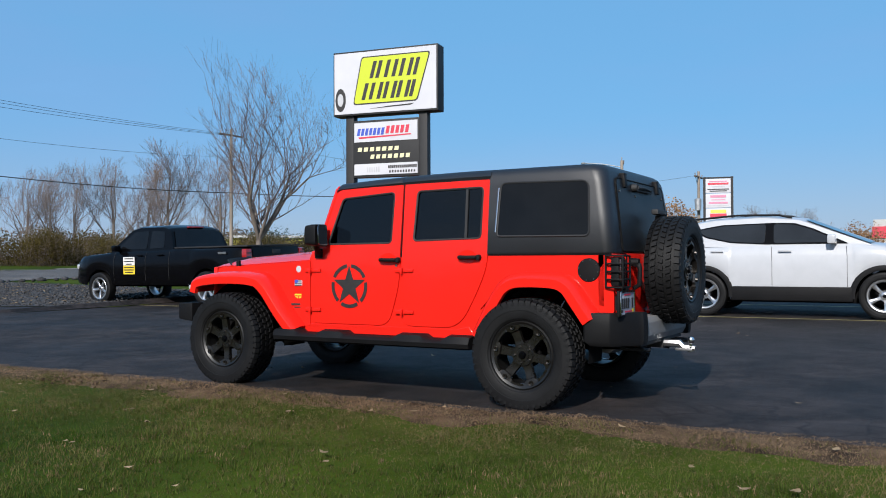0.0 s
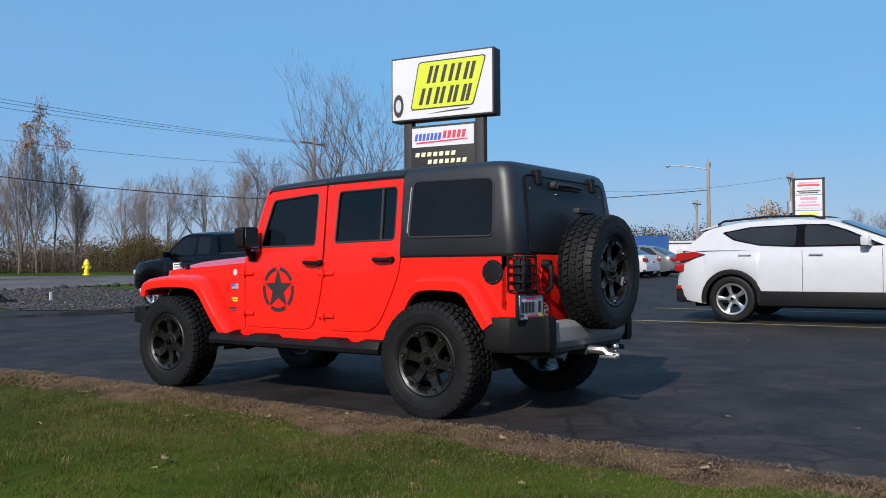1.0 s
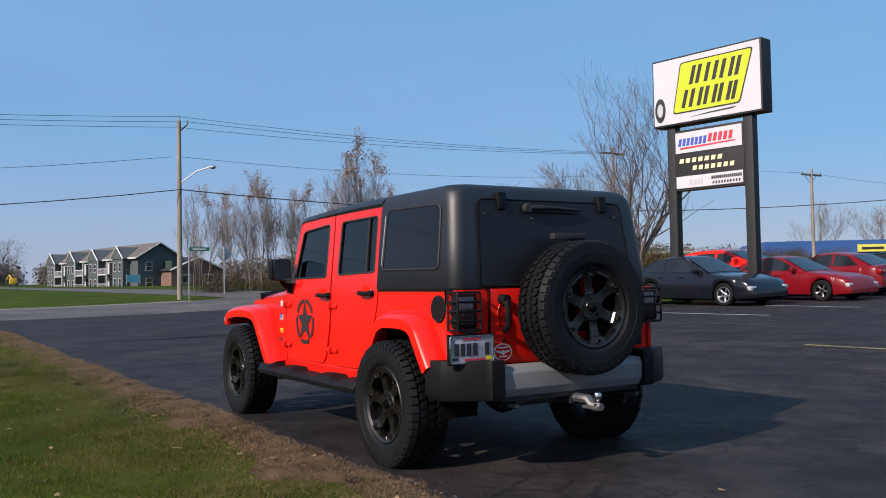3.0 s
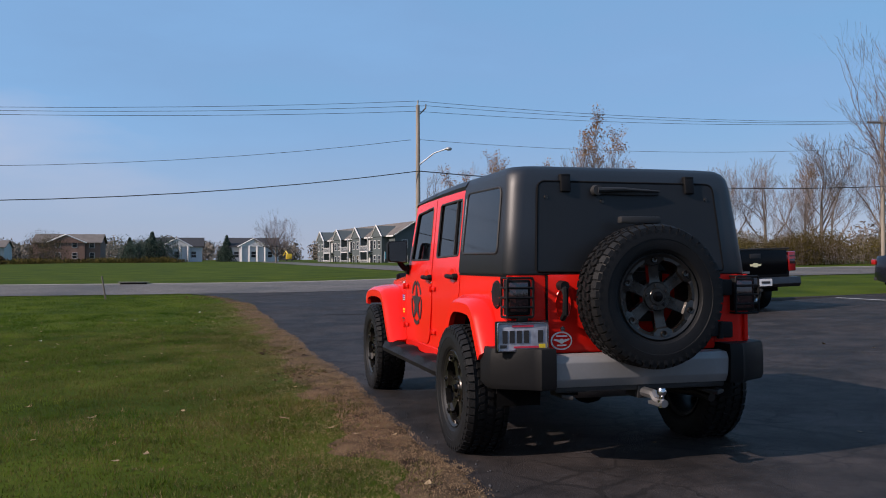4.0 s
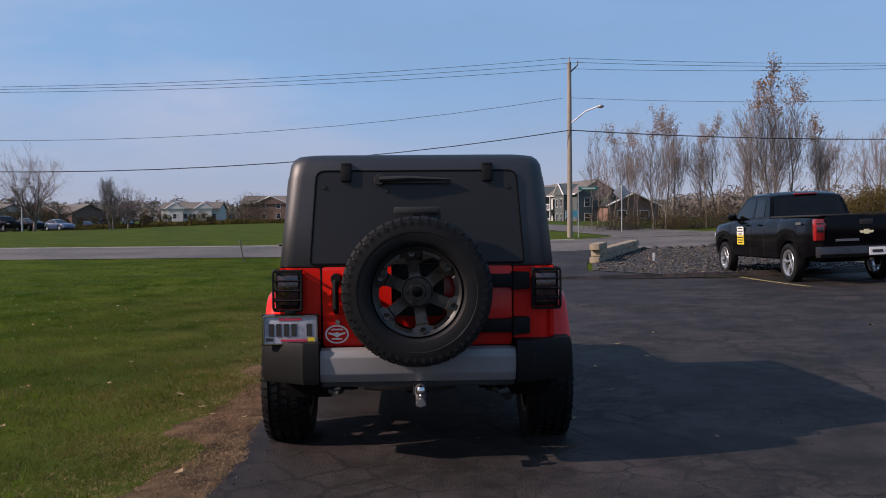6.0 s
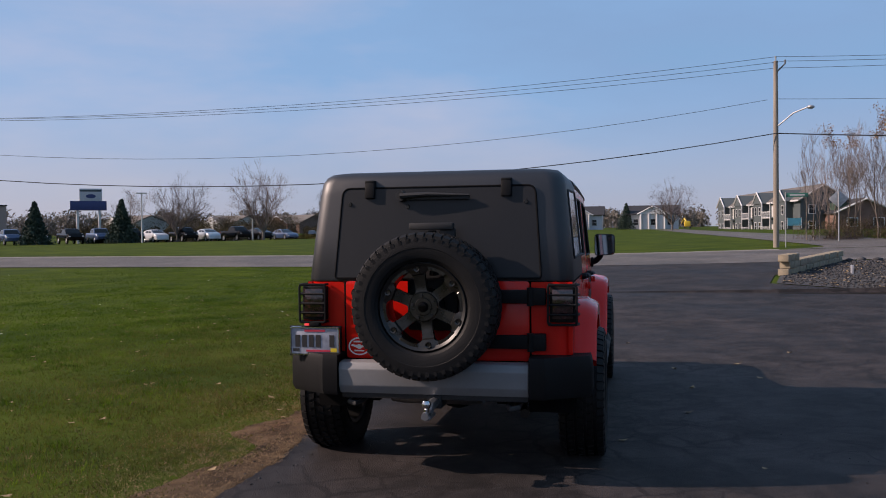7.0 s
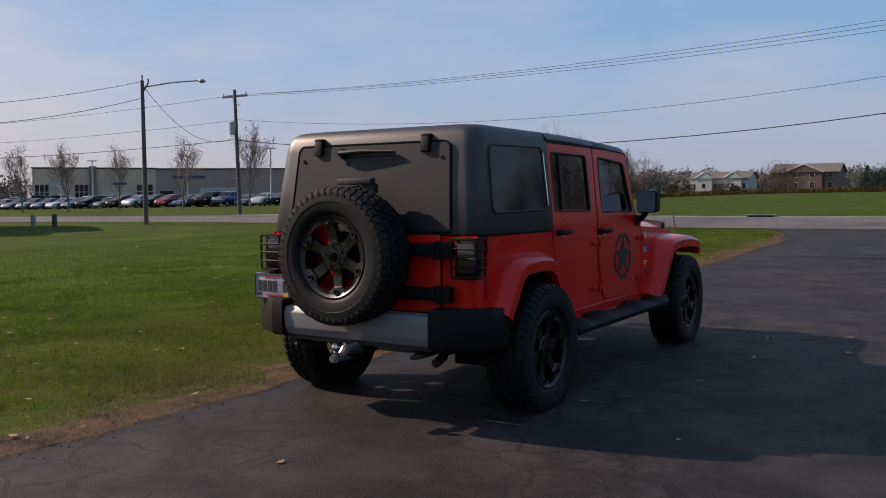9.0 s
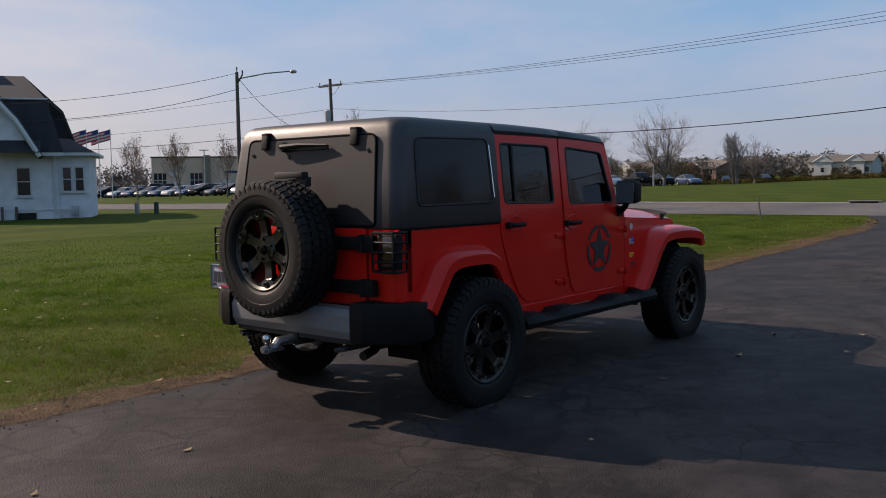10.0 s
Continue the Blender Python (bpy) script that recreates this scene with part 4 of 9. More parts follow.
        part("trim_badge", fin(bd), M["decal_yellow"], car)
        bd = bmesh.new()
        add_box(bd, (2.225, yb(2.225) + 0.001, 0.738), (0.135, 0.003, 0.017))
        add_box(bd, (2.225, yb(2.225) + 0.001, 0.712), (0.075, 0.003, 0.008))
        part("name_badge", fin(bd), M["ink"], car)

    # fuel cap, left side only
    cap = weld(revolve([(0, 0.010), (0.070, 0.010), (0.082, 0.008), (0.086, 0.0)], 32))
    for k in range(8):
        a = 2 * math.pi * k / 8 + 0.2
        add_tube(cap, [(0.074 * math.cos(a), 0.006, 0.074 * math.sin(a)), (0.074 * math.cos(a), 0.0135, 0.074 * math.sin(a))], 0.005, 6, mat=1)
    for v in cap.verts:
        v.co += Vector((-0.468, 0.795, 1.040))
    part("fuel_cap", cap, [blk, M["chrome"]], car, "round black fuel cap with bright screws")

    # bonnet, crowned, drawn in to the grille
    rows = []
    for i, x in enumerate(steps(2.09, 3.36, 12)):
        u = (x - 2.09) / 1.27
        hw = 0.765 - 0.175 * u
        zs = 1.125 - 0.060 * u
        zc = 0.105 - 0.020 * u - 0.03 * max(0, u - 0.85) / 0.15
        rows.append([(x, hw * k, zs + zc * (1 - abs(k) ** 3.2)) for k in steps(-1, 1, 16)])
    bonnet = part("bonnet", loft(rows), red, car)
    sol = bonnet.modifiers.new("sheet", "SOLIDIFY")
    sol.thickness, sol.offset = 0.02, -1
    for s in (1, -1):
        lt = bmesh.new()
        add_box(lt, (3.02, s * 0.665, 1.075), (0.035, 0.03, 0.10), bevel=0.006)
        part("bonnet_latch", lt, blk, car)
        part("bonnet_bumper", tube([(2.45, s * 0.42, 1.215), (2.45, s * 0.42, 1.235)], 0.015), blk, car)
    gr = bmesh.new()
    add_box(gr, (3.39, 0, 0.885), (0.05, 1.18, 0.36), bevel=0.02)
    grille = part("grille", gr, red, car)
    for k in range(7):
        part("grille_slot", box((3.417, (k - 3) * 0.085, 0.90), (0.006, 0.045, 0.24), bevel=0.002), M["dark"], grille)
    for s in (1, -1):
        hl = weld(revolve([(0, 0.035), (0.06, 0.030), (0.088, 0.012), (0.092, 0)], 24, axis="x"))
        for v in hl.verts:
            v.co += Vector((3.413, s * 0.435, 0.93))
        part("headlamp", hl, M["lamp_clear"], car)
    fb = prism([(3.48, 0.55), (3.66, 0.57), (3.66, 0.72), (3.48, 0.73)], "y", -0.80, 0.80, 0.015)
    part("front_bumper", fb, blk, car)
    # bug shield at the bonnet's nose
    part("bonnet_deflector", loft([[(3.35 - 0.20 * abs(k) ** 3, 0.61 * k, 1.072 + 0.03 * (1 - k * k)) for k in steps(-1, 1, 16)], [(3.41 - 0.20 * abs(k) ** 3, 0.625 * k, 1.125 + 0.03 * (1 - k * k)) for k in steps(-1, 1, 16)]]), M["black_plastic"], car).modifiers.new("sheet", "SOLIDIFY").thickness = 0.006

    # windscreen and its frame
    wf = bmesh.new()
    for s in (1, -1):
        add_tube(wf, [(2.03, s * 0.745, 1.15), (1.815, s * 0.708, 1.725)], 0.032, 8)
    add_tube(wf, [(1.815, -0.71, 1.725), (1.80, 0, 1.745), (1.815, 0.71, 1.725)], 0.030, 8)
    add_box(wf, (2.05, 0, 1.17), (0.09, 1.50, 0.07), bevel=0.02)
    part("windscreen_frame", wf, red, car)
    part("windscreen", loft([[(2.03, k * 0.73, 1.20) for k in steps(-1, 1, 6)], [(1.825, k * 0.70, 1.715) for k in steps(-1, 1, 6)]]), M["glass_tint"], car)
    for y in (-0.35, 0.10):
        part("front_wiper", tube([(2.085, y, 1.205), (2.02, y + 0.40, 1.30)], 0.008, 6), M["black"], car)

    # hardtop: rear shell wrapped round the corner, then the flat roof
    def wrap(z, hw, xr, r):
        pts = [(0.347, hw, z), (0.10, hw, z), (-0.25, hw, z)]
        for a in steps(0, math.pi / 2, 6):
            pts.append((xr + r - r * math.sin(a), hw - r + r * math.cos(a), z))
        pts += [(xr - 0.006, hw * k, z) for k in (0.5, 0.0, -0.5)]
        for a in steps(math.pi / 2, 0, 6):
            pts.append((xr + r - r * math.sin(a), -(hw - r + r * math.cos(a)), z))
        return pts + [(-0.25, -hw, z), (0.10, -hw, z), (0.347, -hw, z)]
    rows = [wrap(1.160, 0.798, -0.652, 0.085), wrap(1.172, 0.803, -0.655, 0.085), wrap(1.45, 0.778, -0.622, 0.09), wrap(1.68, 0.756, -0.590, 0.095), wrap(1.752, 0.746, -0.575, 0.10), wrap(1.788, 0.728, -0.555, 0.105), wrap(1.809, 0.702, -0.525, 0.11), wrap(1.818, 0.66, -0.48, 0.12), wrap(1.821, 0.58, -0.40, 0.12)]
    hb = loft(rows)
    hb.verts.ensure_lookup_table()
    n = len(rows[0])
    hb.faces.new(hb.verts[-n:])
    top = part("hardtop", hb, M["hardtop"], car, "satin black hardtop shell")
    rows = []
    for x in (0.341, 0.60, 1.0, 1.145, 1.150, 1.155, 1.45, 1.72, 1.79, 1.815):
        drop = 0.040 * max(0, (x - 0.6) / 1.2) ** 1.6 + (0.02 if x > 1.8 else 0.0) + (0.006 if x == 1.150 else 0)
        rows.append([(x, y, z - drop * (1 if z > 1.75 else 0.35)) for y, z in ((0.742, 1.730), (0.752, 1.762), (0.735, 1.788), (0.702, 1.809), (0.66, 1.818), (0.40, 1.824), (0, 1.826), (-0.40, 1.824), (-0.66, 1.818), (-0.702, 1.809), (-0.735, 1.788), (-0.752, 1.762), (-0.742, 1.730))])
    part("roof_panel", loft(rows, closed=True, cap=True), M["hardtop"], car, "satin black removable roof panel")
    for s in (1, -1):
        q = rounded([(0.268, 1.295), (0.245, 1.702), (-0.458, 1.690), (-0.470, 1.288)], [0.03, 0.05, 0.06, 0.04], 5)
        depth = lambda x, z: 0.8035 - (z - 1.172) * 0.092 + 0.003
        g = skin_panel(q, None, depth, 0.01)
        part("quarter_window", g if s > 0 else mirrored(g), M["glass_dark"], top, "black flush quarter window")
        ring = [Vector((p, depth(p, z) - 0.001, z)) for p, z in q]
        sb = add_tube(bmesh.new(), ring + [ring[0]], 0.008, 6, cap=False)
        part("window_seal", sb if s > 0 else mirrored(sb), M["black"], top)
        tr = add_tube(bmesh.new(), [(0.280, depth(0.28, 1.32) + 0.002, 1.325), (0.262, depth(0.26, 1.67) + 0.002, 1.665)], 0.0065, 6)
        part("window_trim", tr if s > 0 else mirrored(tr), M["chrome"], top, "bright window trim")

    # tailgate glass, its hinges and wiper
    rear_x = lambda z: -0.655 + (z - 1.172) * 0.128
    gpts = rounded([(0.618, 1.178), (0.582, 1.716), (-0.582, 1.716), (-0.618, 1.178)], [0.02, 0.05, 0.05, 0.02], 5)
    bm = bmesh.new()
    vs = [bm.verts.new((rear_x(z) - 0.013, y, z)) for y, z in gpts]
    bm.faces.new(vs)
    r = bmesh.ops.extrude_face_region(bm, geom=bm.faces[:])
    for v in r["geom"]:
        if isinstance(v, bmesh.types.BMVert):
            v.co.x += 0.016
    rg = part("rear_glass", bm, M["glass_dusty"], car, "dusty black rear glass")
    ring = [Vector((rear_x(z) - 0.010, y, z)) for y, z in gpts]
    part("glass_seal", add_tube(bmesh.new(), ring + [ring[0]], 0.007, 6, cap=False), M["dark"], rg)
    for y in (0.41, -0.415):
        hb = bmesh.new()
        add_box(hb, (rear_x(1.74) - 0.022, y, 1.705), (0.035, 0.062, 0.105), Matrix.Rotation(radians(7), 4, "Y"), bevel=0.010)
        add_box(hb, (rear_x(1.74) - 0.005, y, 1.752), (0.06, 0.062, 0.022), bevel=0.008)
        part("glass_hinge", hb, M["black_plastic"], rg)
    wb = bmesh.new()
    add_tube(wb, [(rear_x(1.66) - 0.055, 0.215, 1.665), (rear_x(1.66) - 0.015, 0.215, 1.665)], [0.030, 0.034], 12)
    add_tube(wb, [(rear_x(1.66) - 0.050, 0.215, 1.665), (rear_x(1.66) - 0.050, 0.05, 1.672), (rear_x(1.66) - 0.040, -0.20, 1.664)], [0.018, 0.013, 0.006], 8)
    add_box(wb, (rear_x(1.65) - 0.028, 0.0, 1.652), (0.016, 0.40, 0.022), bevel=0.004)
    part("rear_wiper", wb, M["black"], rg, "parked black rear wiper")
    for y, z in ((0.535, 1.62), (-0.53, 1.62), (0.175, 1.60)):
        part("glass_bolt", tube([(rear_x(z) - 0.020, y, z), (rear_x(z) - 0.008, y, z)], [0.010, 0.015], 12), M["rim_face"], rg, "round dark glass bolt")

    # tailgate
    tg = prism(rounded([(0.548, 0.700), (0.552, 1.160), (-0.552, 1.160), (-0.548, 0.700)], 0.02, 3), "x", -0.672, -0.640, 0.004)
    gate = part("tailgate", tg, red, car)
    part("gate_seam", add_tube(bmesh.new(), [(-0.664, 0.0, 0.0)] * 0 + [(-0.668, 0.553, 0.72), (-0.668, 0.556, 1.155)], 0.006, 6), M["dark"], gate)
    hb = bmesh.new()
    add_tube(hb, [(-0.690, 0.468, 0.90), (-0.735, 0.468, 0.93), (-0.740, 0.468, 1.03), (-0.735, 0.468, 1.07), (-0.690, 0.468, 1.09)], [0.016, 0.019, 0.017, 0.022, 0.026], 8)
    add_tube(hb, [(-0.672, 0.468, 1.095), (-0.735, 0.468, 1.095)], [0.032, 0.028], 12)
    part("gate_handle", hb, blk, gate, "black pull handle")
    dish = weld(revolve([(0, -0.004), (0.06, 0.000), (0.075, 0.003), (0.08, -0.002)], 24, axis="x"))
    for v in dish.verts:
        v.co = Vector((-v.co.x - 0.674, v.co.y * 0.62 + 0.455, v.co.z * 1.25 + 0.985))
    part("handle_recess", dish, red, gate)
    part("gate_lock", tube([(-0.672, 0.463, 0.842), (-0.682, 0.463, 0.842)], 0.014, 12), M["chrome"], gate)
    st = bmesh.new()
    ov = [(0.468 + 0.068 * math.cos(a), 0.772 + 0.054 * math.sin(a)) for a in steps(0, 2 * math.pi, 28)[:-1]]
    add_prism(st, ov, "x", -0.6755, -0.672, mat=0)
    add_prism(st, [(0.468 + (p - 0.468) * 0.86, 0.772 + (q - 0.772) * 0.84) for p, q in ov], "x", -0.6775, -0.674, mat=1)
    for k in (-1, 1):
        add_prism(st, [(0.468 + k * 0.012, 0.762), (0.468 + k * 0.05, 0.776), (0.468 + k * 0.046, 0.785), (0.468 + k * 0.012, 0.778)], "x", -0.6790, -0.676, mat=0)
    add_prism(st, [(0.468 + 0.015 * math.cos(a), 0.770 + 0.015 * math.sin(a)) for a in steps(0, 2 * math.pi, 12)[:-1]], "x", -0.6792, -0.676, mat=0)
    add_box(st, (-0.6775, 0.468, 0.800), (0.003, 0.07, 0.009), mat=0)
    add_box(st, (-0.6775, 0.468, 0.746), (0.003, 0.06, 0.008), mat=0)
    part("oval_sticker", st, [M["decal_white"], M["red"]], gate, "oval white and red winged sticker")
    for hz in (1.075, 0.815):
        hb = bmesh.new()
        add_box(hb, (-0.700, -0.43, hz), (0.045, 0.30, 0.078), bevel=0.012)
        add_box(hb, (-0.695, -0.605, hz), (0.052, 0.085, 0.098), bevel=0.012)
        add_tube(hb, [(-0.712, -0.560, hz - 0.052), (-0.712, -0.560, hz + 0.052)], 0.020, 10)
        part("gate_hinge", hb, blk, gate, "heavy black tailgate hinge")
    # rear corners beside the tailgate
    for s in (1, -1):
        cb = bmesh.new()
        rows = []
        for z in (0.735, 1.156):
            rows.append([(-0.655, s * 0.560, z), (-0.655, s * 0.720, z)] + [(-0.655 + 0.075 - 0.075 * math.cos(a), s * (0.720 + 0.075 * math.sin(a)), z) for a in steps(0, math.pi / 2, 6)] + [(-0.54, s * 0.795, z), (-0.54, s * 0.775, z), (-0.62, s * 0.70, z), (-0.63, s * 0.560, z)])
        loft(rows, closed=True, cap=True, bm=cb)
        part("rear_corner_panel", cb, red, car)
        # lamp with its cage
        lb = bmesh.new()
        add_box(lb, (-0.668, s * 0.742, 1.030), (0.060, 0.150, 0.205), bevel=0.012)
        lamp = part("tail_lamp", lb, blk, car, "tail lamp behind a black wire guard")
        part("lamp_lens", box((-0.700, s * 0.742, 1.032), (0.016, 0.118, 0.170), bevel=0.006), M["lamp_dark"], lamp)
        gb = bmesh.new()
        fx = -0.728
        frame_pts = [(fx, s * (0.742 + a), 1.030 + b) for a, b in rounded([(-0.080, -0.112), (0.080, -0.112), (0.080, 0.112), (-0.080, 0.112)], 0.015, 2)]
        add_tube(gb, frame_pts + [frame_pts[0]], 0.0075, 6, cap=False)
        for b in (-0.056, 0.0, 0.056):
            add_tube(gb, [(fx, s * 0.662, 1.030 + b), (fx, s * 0.825, 1.030 + b), (-0.66, s * 0.832, 1.030 + b), (-0.60, s * 0.812, 1.030 + b)], 0.0075, 6)
        for b in (-0.112, 0.112):
            add_tube(gb, [(fx, s * 0.815, 1.030 + b), (-0.66, s * 0.830, 1.030 + b), (-0.60, s * 0.812, 1.030 + b)], 0.0075, 6)
            add_tube(gb, [(fx, s * 0.668, 1.030 + b), (-0.66, s * 0.668, 1.030 + b)], 0.0075, 6)
        add_tube(gb, [(-0.60, s * 0.812, 0.915), (-0.60, s * 0.812, 1.145)], 0.0075, 6)
        part("lamp_guard", gb, blk, lamp, "black wire lamp guard")
        part("tub_rim", box((-0.15, s * 0.790, 1.154), (0.98, 0.018, 0.010)), M["dark"], car)

    # number plate in its bracket
    pb = bmesh.new()
    add_box(pb, (-0.715, 0.728, 0.806), (0.02, 0.325, 0.180), bevel=0.006)
    add_box(pb, (-0.690, 0.728, 0.806), (0.04, 0.18, 0.10))
    add_box(pb, (-0.715, 0.728, 0.908), (0.04, 0.06, 0.028), bevel=0.006)
    pl = part("plate_bracket", pb, blk, car)
    part("number_plate", box((-0.7275, 0.728, 0.806), (0.004, 0.298, 0.150), bevel=0.001), M["plate_face"], pl, "white number plate with plain bars")
    bars = [(0.108 - k * 0.043, 0.806, 0.030, 0.072, "ink") for k in range(6) if k != 4]
    bars += [(0.0, 0.868, 0.13, 0.013, "red_ink"), (-0.02, 0.747, 0.15, 0.011, "red_ink"), (-0.118, 0.752, 0.038, 0.022, "decal_yellow"), (0.118, 0.752, 0.040, 0.018, "ink")]
    for dy, z, w, h, ink in bars:
        part("plate_bar", box((-0.7305, 0.728 + dy, z), (0.003, w, h)), M[ink], pl)
    fr = bmesh.new()
    rp = [(-0.7315, 0.728 + a, 0.806 + b) for a, b in rounded([(-0.152, -0.080), (0.152, -0.080), (0.152, 0.080), (-0.152, 0.080)], 0.012, 2)]
    add_tube(fr, rp + [rp[0]], 0.0055, 6, cap=False)
    part("plate_frame", fr, M["chrome"], pl, "bright plate frame")

    # rear bumper
    cen = prism([(-0.700, 0.700), (-0.792, 0.694), (-0.812, 0.655), (-0.806, 0.560), (-0.780, 0.512), (-0.700, 0.512)], "y", -0.556, 0.556, 0.006)
    bump = part("rear_bumper", cen, M["grey_bumper"], car, "silver-grey bumper centre")
    for s in (1, -1):
        plan = [(-0.46, 0.795), (-0.46, 0.890), (-0.475, 0.904), (-0.645, 0.906), (-0.665, 0.896), (-0.790, 0.690), (-0.800, 0.668), (-0.822, 0.650), (-0.826, 0.560), (-0.66, 0.560), (-0.64, 0.795)]
        rows = []
        for z, k, dx in ((0.505, 0.955, 0.035), (0.535, 1.0, 0.0), (0.66, 1.0, 0.0), (0.715, 0.985, 0.0), (0.738, 0.955, 0.0)):
            rows.append([(-0.62 + (x + 0.62) * k + dx * (x > -0.55) * -1, s * (0.56 + (y - 0.56) * (k if y > 0.57 else 1)), z) for x, y in plan])
        part("bumper_end", loft(rows, closed=True, cap=True), blk, bump, "black plastic bumper end")
    part("bumper_valance", box((-0.70, 0, 0.505), (0.14, 1.10, 0.05), bevel=0.01), M["black"], bump)
    hb = bmesh.new()
    add_box(hb, (-0.70, -0.01, 0.470), (0.16, 0.085, 0.075), bevel=0.008)
    hitch = part("tow_receiver", hb, M["black"], car)
    bb = bmesh.new()
    add_tube(bb, [(-0.78, -0.01, 0.470), (-0.90, -0.01, 0.470), (-0.93, -0.01, 0.440), (-1.02, -0.01, 0.435)], [0.030, 0.030, 0.026, 0.022], 8)
    add_box(bb, (-0.935, -0.01, 0.425), (0.13, 0.055, 0.020), bevel=0.005)
    part("ball_mount", bb, M["steel"], hitch, "bare steel ball mount")
    ball = weld(revolve([(0, 0.085), (0.020, 0.078), (0.028, 0.06), (0.024, 0.040), (0.014, 0.030), (0.014, 0.012), (0.024, 0.010), (0.024, -0.03), (0, -0.03)], 16, axis="z"))
    for v in ball.verts:
        v.co += Vector((-0.985, -0.01, 0.440))
    part("tow_ball", ball, M["chrome"], hitch, "chrome tow ball")
    for s, px in ((1, -0.72), (-1, -0.76)):
        hk = bmesh.new()
        add_tube(hk, [(-0.60, s * 0.50, 0.46), (px - 0.06, s * 0.50, 0.46), (px - 0.08, s * 0.46, 0.455), (px - 0.02, s * 0.44, 0.455), (-0.60, s * 0.44, 0.46)], 0.014, 8)
        part("tow_hook", hk, M["black"], car)
    part("exhaust_pipe", tube([(0.2, -0.42, 0.42), (-0.45, -0.42, 0.42), (-0.56, -0.50, 0.42), (-0.68, -0.52, 0.40)], 0.028, 12), M["rim"], car)
    mf = revolve([(0, -0.3), (0.10, -0.28), (0.11, -0.2), (0.11, 0.2), (0.10, 0.28), (0, 0.3)], 16)
    for v in mf.verts:
        v.co += Vector((-0.42, 0.05, 0.50))
    part("silencer", weld(mf), M["steel"], car)

    # running gear
    for ax in (0.0, 2.946):
        ab = tube([(ax, -0.66, 0.42), (ax, 0.66, 0.42)], 0.045, 10)
        sub = bmesh.ops.create_icosphere(ab, subdivisions=2, radius=0.14)
        for v in sub["verts"]:
            v.co = Vector((ax + v.co.x, v.co.y, 0.42 + v.co.z))
        part("axle", ab, M["dark"], car)
    for s in (1, -1):
        part("frame_rail", box((1.35, s * 0.40, 0.50), (4.0, 0.09, 0.11)), M["dark"], car)
        for ax in (0.0, 2.946):
            part("damper", tube([(ax - 0.12, s * 0.55, 0.36), (ax - 0.05, s * 0.48, 0.78)], 0.03, 8), M["dark"], car)
            part("link_arm", tube([(ax, s * 0.46, 0.36), (ax + (0.75 if ax < 1 else -0.75), s * 0.38, 0.46)], 0.025, 8), M["dark"], car)
    part("transfer_case", box((1.4, -0.1, 0.44), (0.7, 0.4, 0.18), bevel=0.04), M["dark"], car)

    # wheels
    R, W, RR = 0.414, 0.280, 0.246
    first = wheel_part("wheel", car, R, W, RR, [M["rim"], M["rim_face"]], 6, lugs=50, off_road=True, at=pose(0, 0.824, 0.420, 0, 20, 0))
    copy_part(first, car, pose(2.946, 0.824, 0.420, 0, 5, 0))
    copy_part(first, car, pose(0, -0.824, 0.420, 0, 40, 180))
    copy_part(first, car, pose(2.946, -0.824, 0.420, 0, 70, 180))
    spare = copy_part(first, car, pose(-0.878, 0.004, 1.036, 0, 0, 90) @ pose(0, 0, 0, 0, 8, 0))
    spare.name = "spare_wheel"
    cb = bmesh.new()
    add_box(cb, (-0.715, 0.0, 1.03), (0.09, 0.30, 0.30), bevel=0.02)
    add_tube(cb, [(-0.70, 0.0, 1.2), (-0.735, 0.0, 1.40), (-0.745, 0.0, 1.455)], [0.03, 0.026, 0.026], 8)
    carrier = part("spare_carrier", cb, M["black"], car)
    bl = bmesh.new()
    add_box(bl, (-0.752, 0.0, 1.482), (0.055, 0.26, 0.040), bevel=0.010)
    add_box(bl, (-0.730, -0.09, 1.44), (0.05, 0.09, 0.06), bevel=0.01)
    lamp = part("brake_lamp", bl, M["black"], carrier, "high black brake lamp above the spare")

    # seats, rail and wheel behind the dark glass
    for x in (1.30, 0.50):
        for y in (0.36, -0.36):
            sb = bmesh.new()
            add_box(sb, (x + 0.10, y, 0.88), (0.50, 0.50, 0.16), bevel=0.05)
            add_box(sb, (x - 0.20, y, 1.15), (0.14, 0.48, 0.60), Matrix.Rotation(radians(-12), 4, "Y"), bevel=0.05)
            add_box(sb, (x - 0.27, y, 1.52), (0.10, 0.27, 0.17), bevel=0.04)
            part("seat", sb, M["seat"], car)
    rb = bmesh.new()
    for s in (1, -1):
        add_tube(rb, [(0.95, s * 0.66, 0.9), (0.92, s * 0.63, 1.62), (0.86, s * 0.60, 1.68), (-0.35, s * 0.62, 1.66), (-0.48, s * 0.66, 1.1)], 0.035, 8)
        add_tube(rb, [(0.90, s * 0.61, 1.67), (1.70, s * 0.62, 1.66)], 0.035, 8)
    add_tube(rb, [(0.90, -0.60, 1.67), (0.90, 0.60, 1.67)], 0.035, 8)
    part("roll_bar", rb, M["black"], car)
    part("dashboard", box((1.92, 0, 1.10), (0.24, 1.40, 0.24), bevel=0.05), M["black"], car)
    ring = [(1.70 + 0.19 * math.cos(a) * 0.35, 0.36 + 0.19 * math.sin(a), 1.16 + 0.19 * math.cos(a) * 0.93) for a in steps(0, 2 * math.pi, 24)]
    part("steering_wheel", add_tube(bmesh.new(), ring, 0.014, 6, cap=False), M["black"], car)
    return car


jeep = build_jeep()


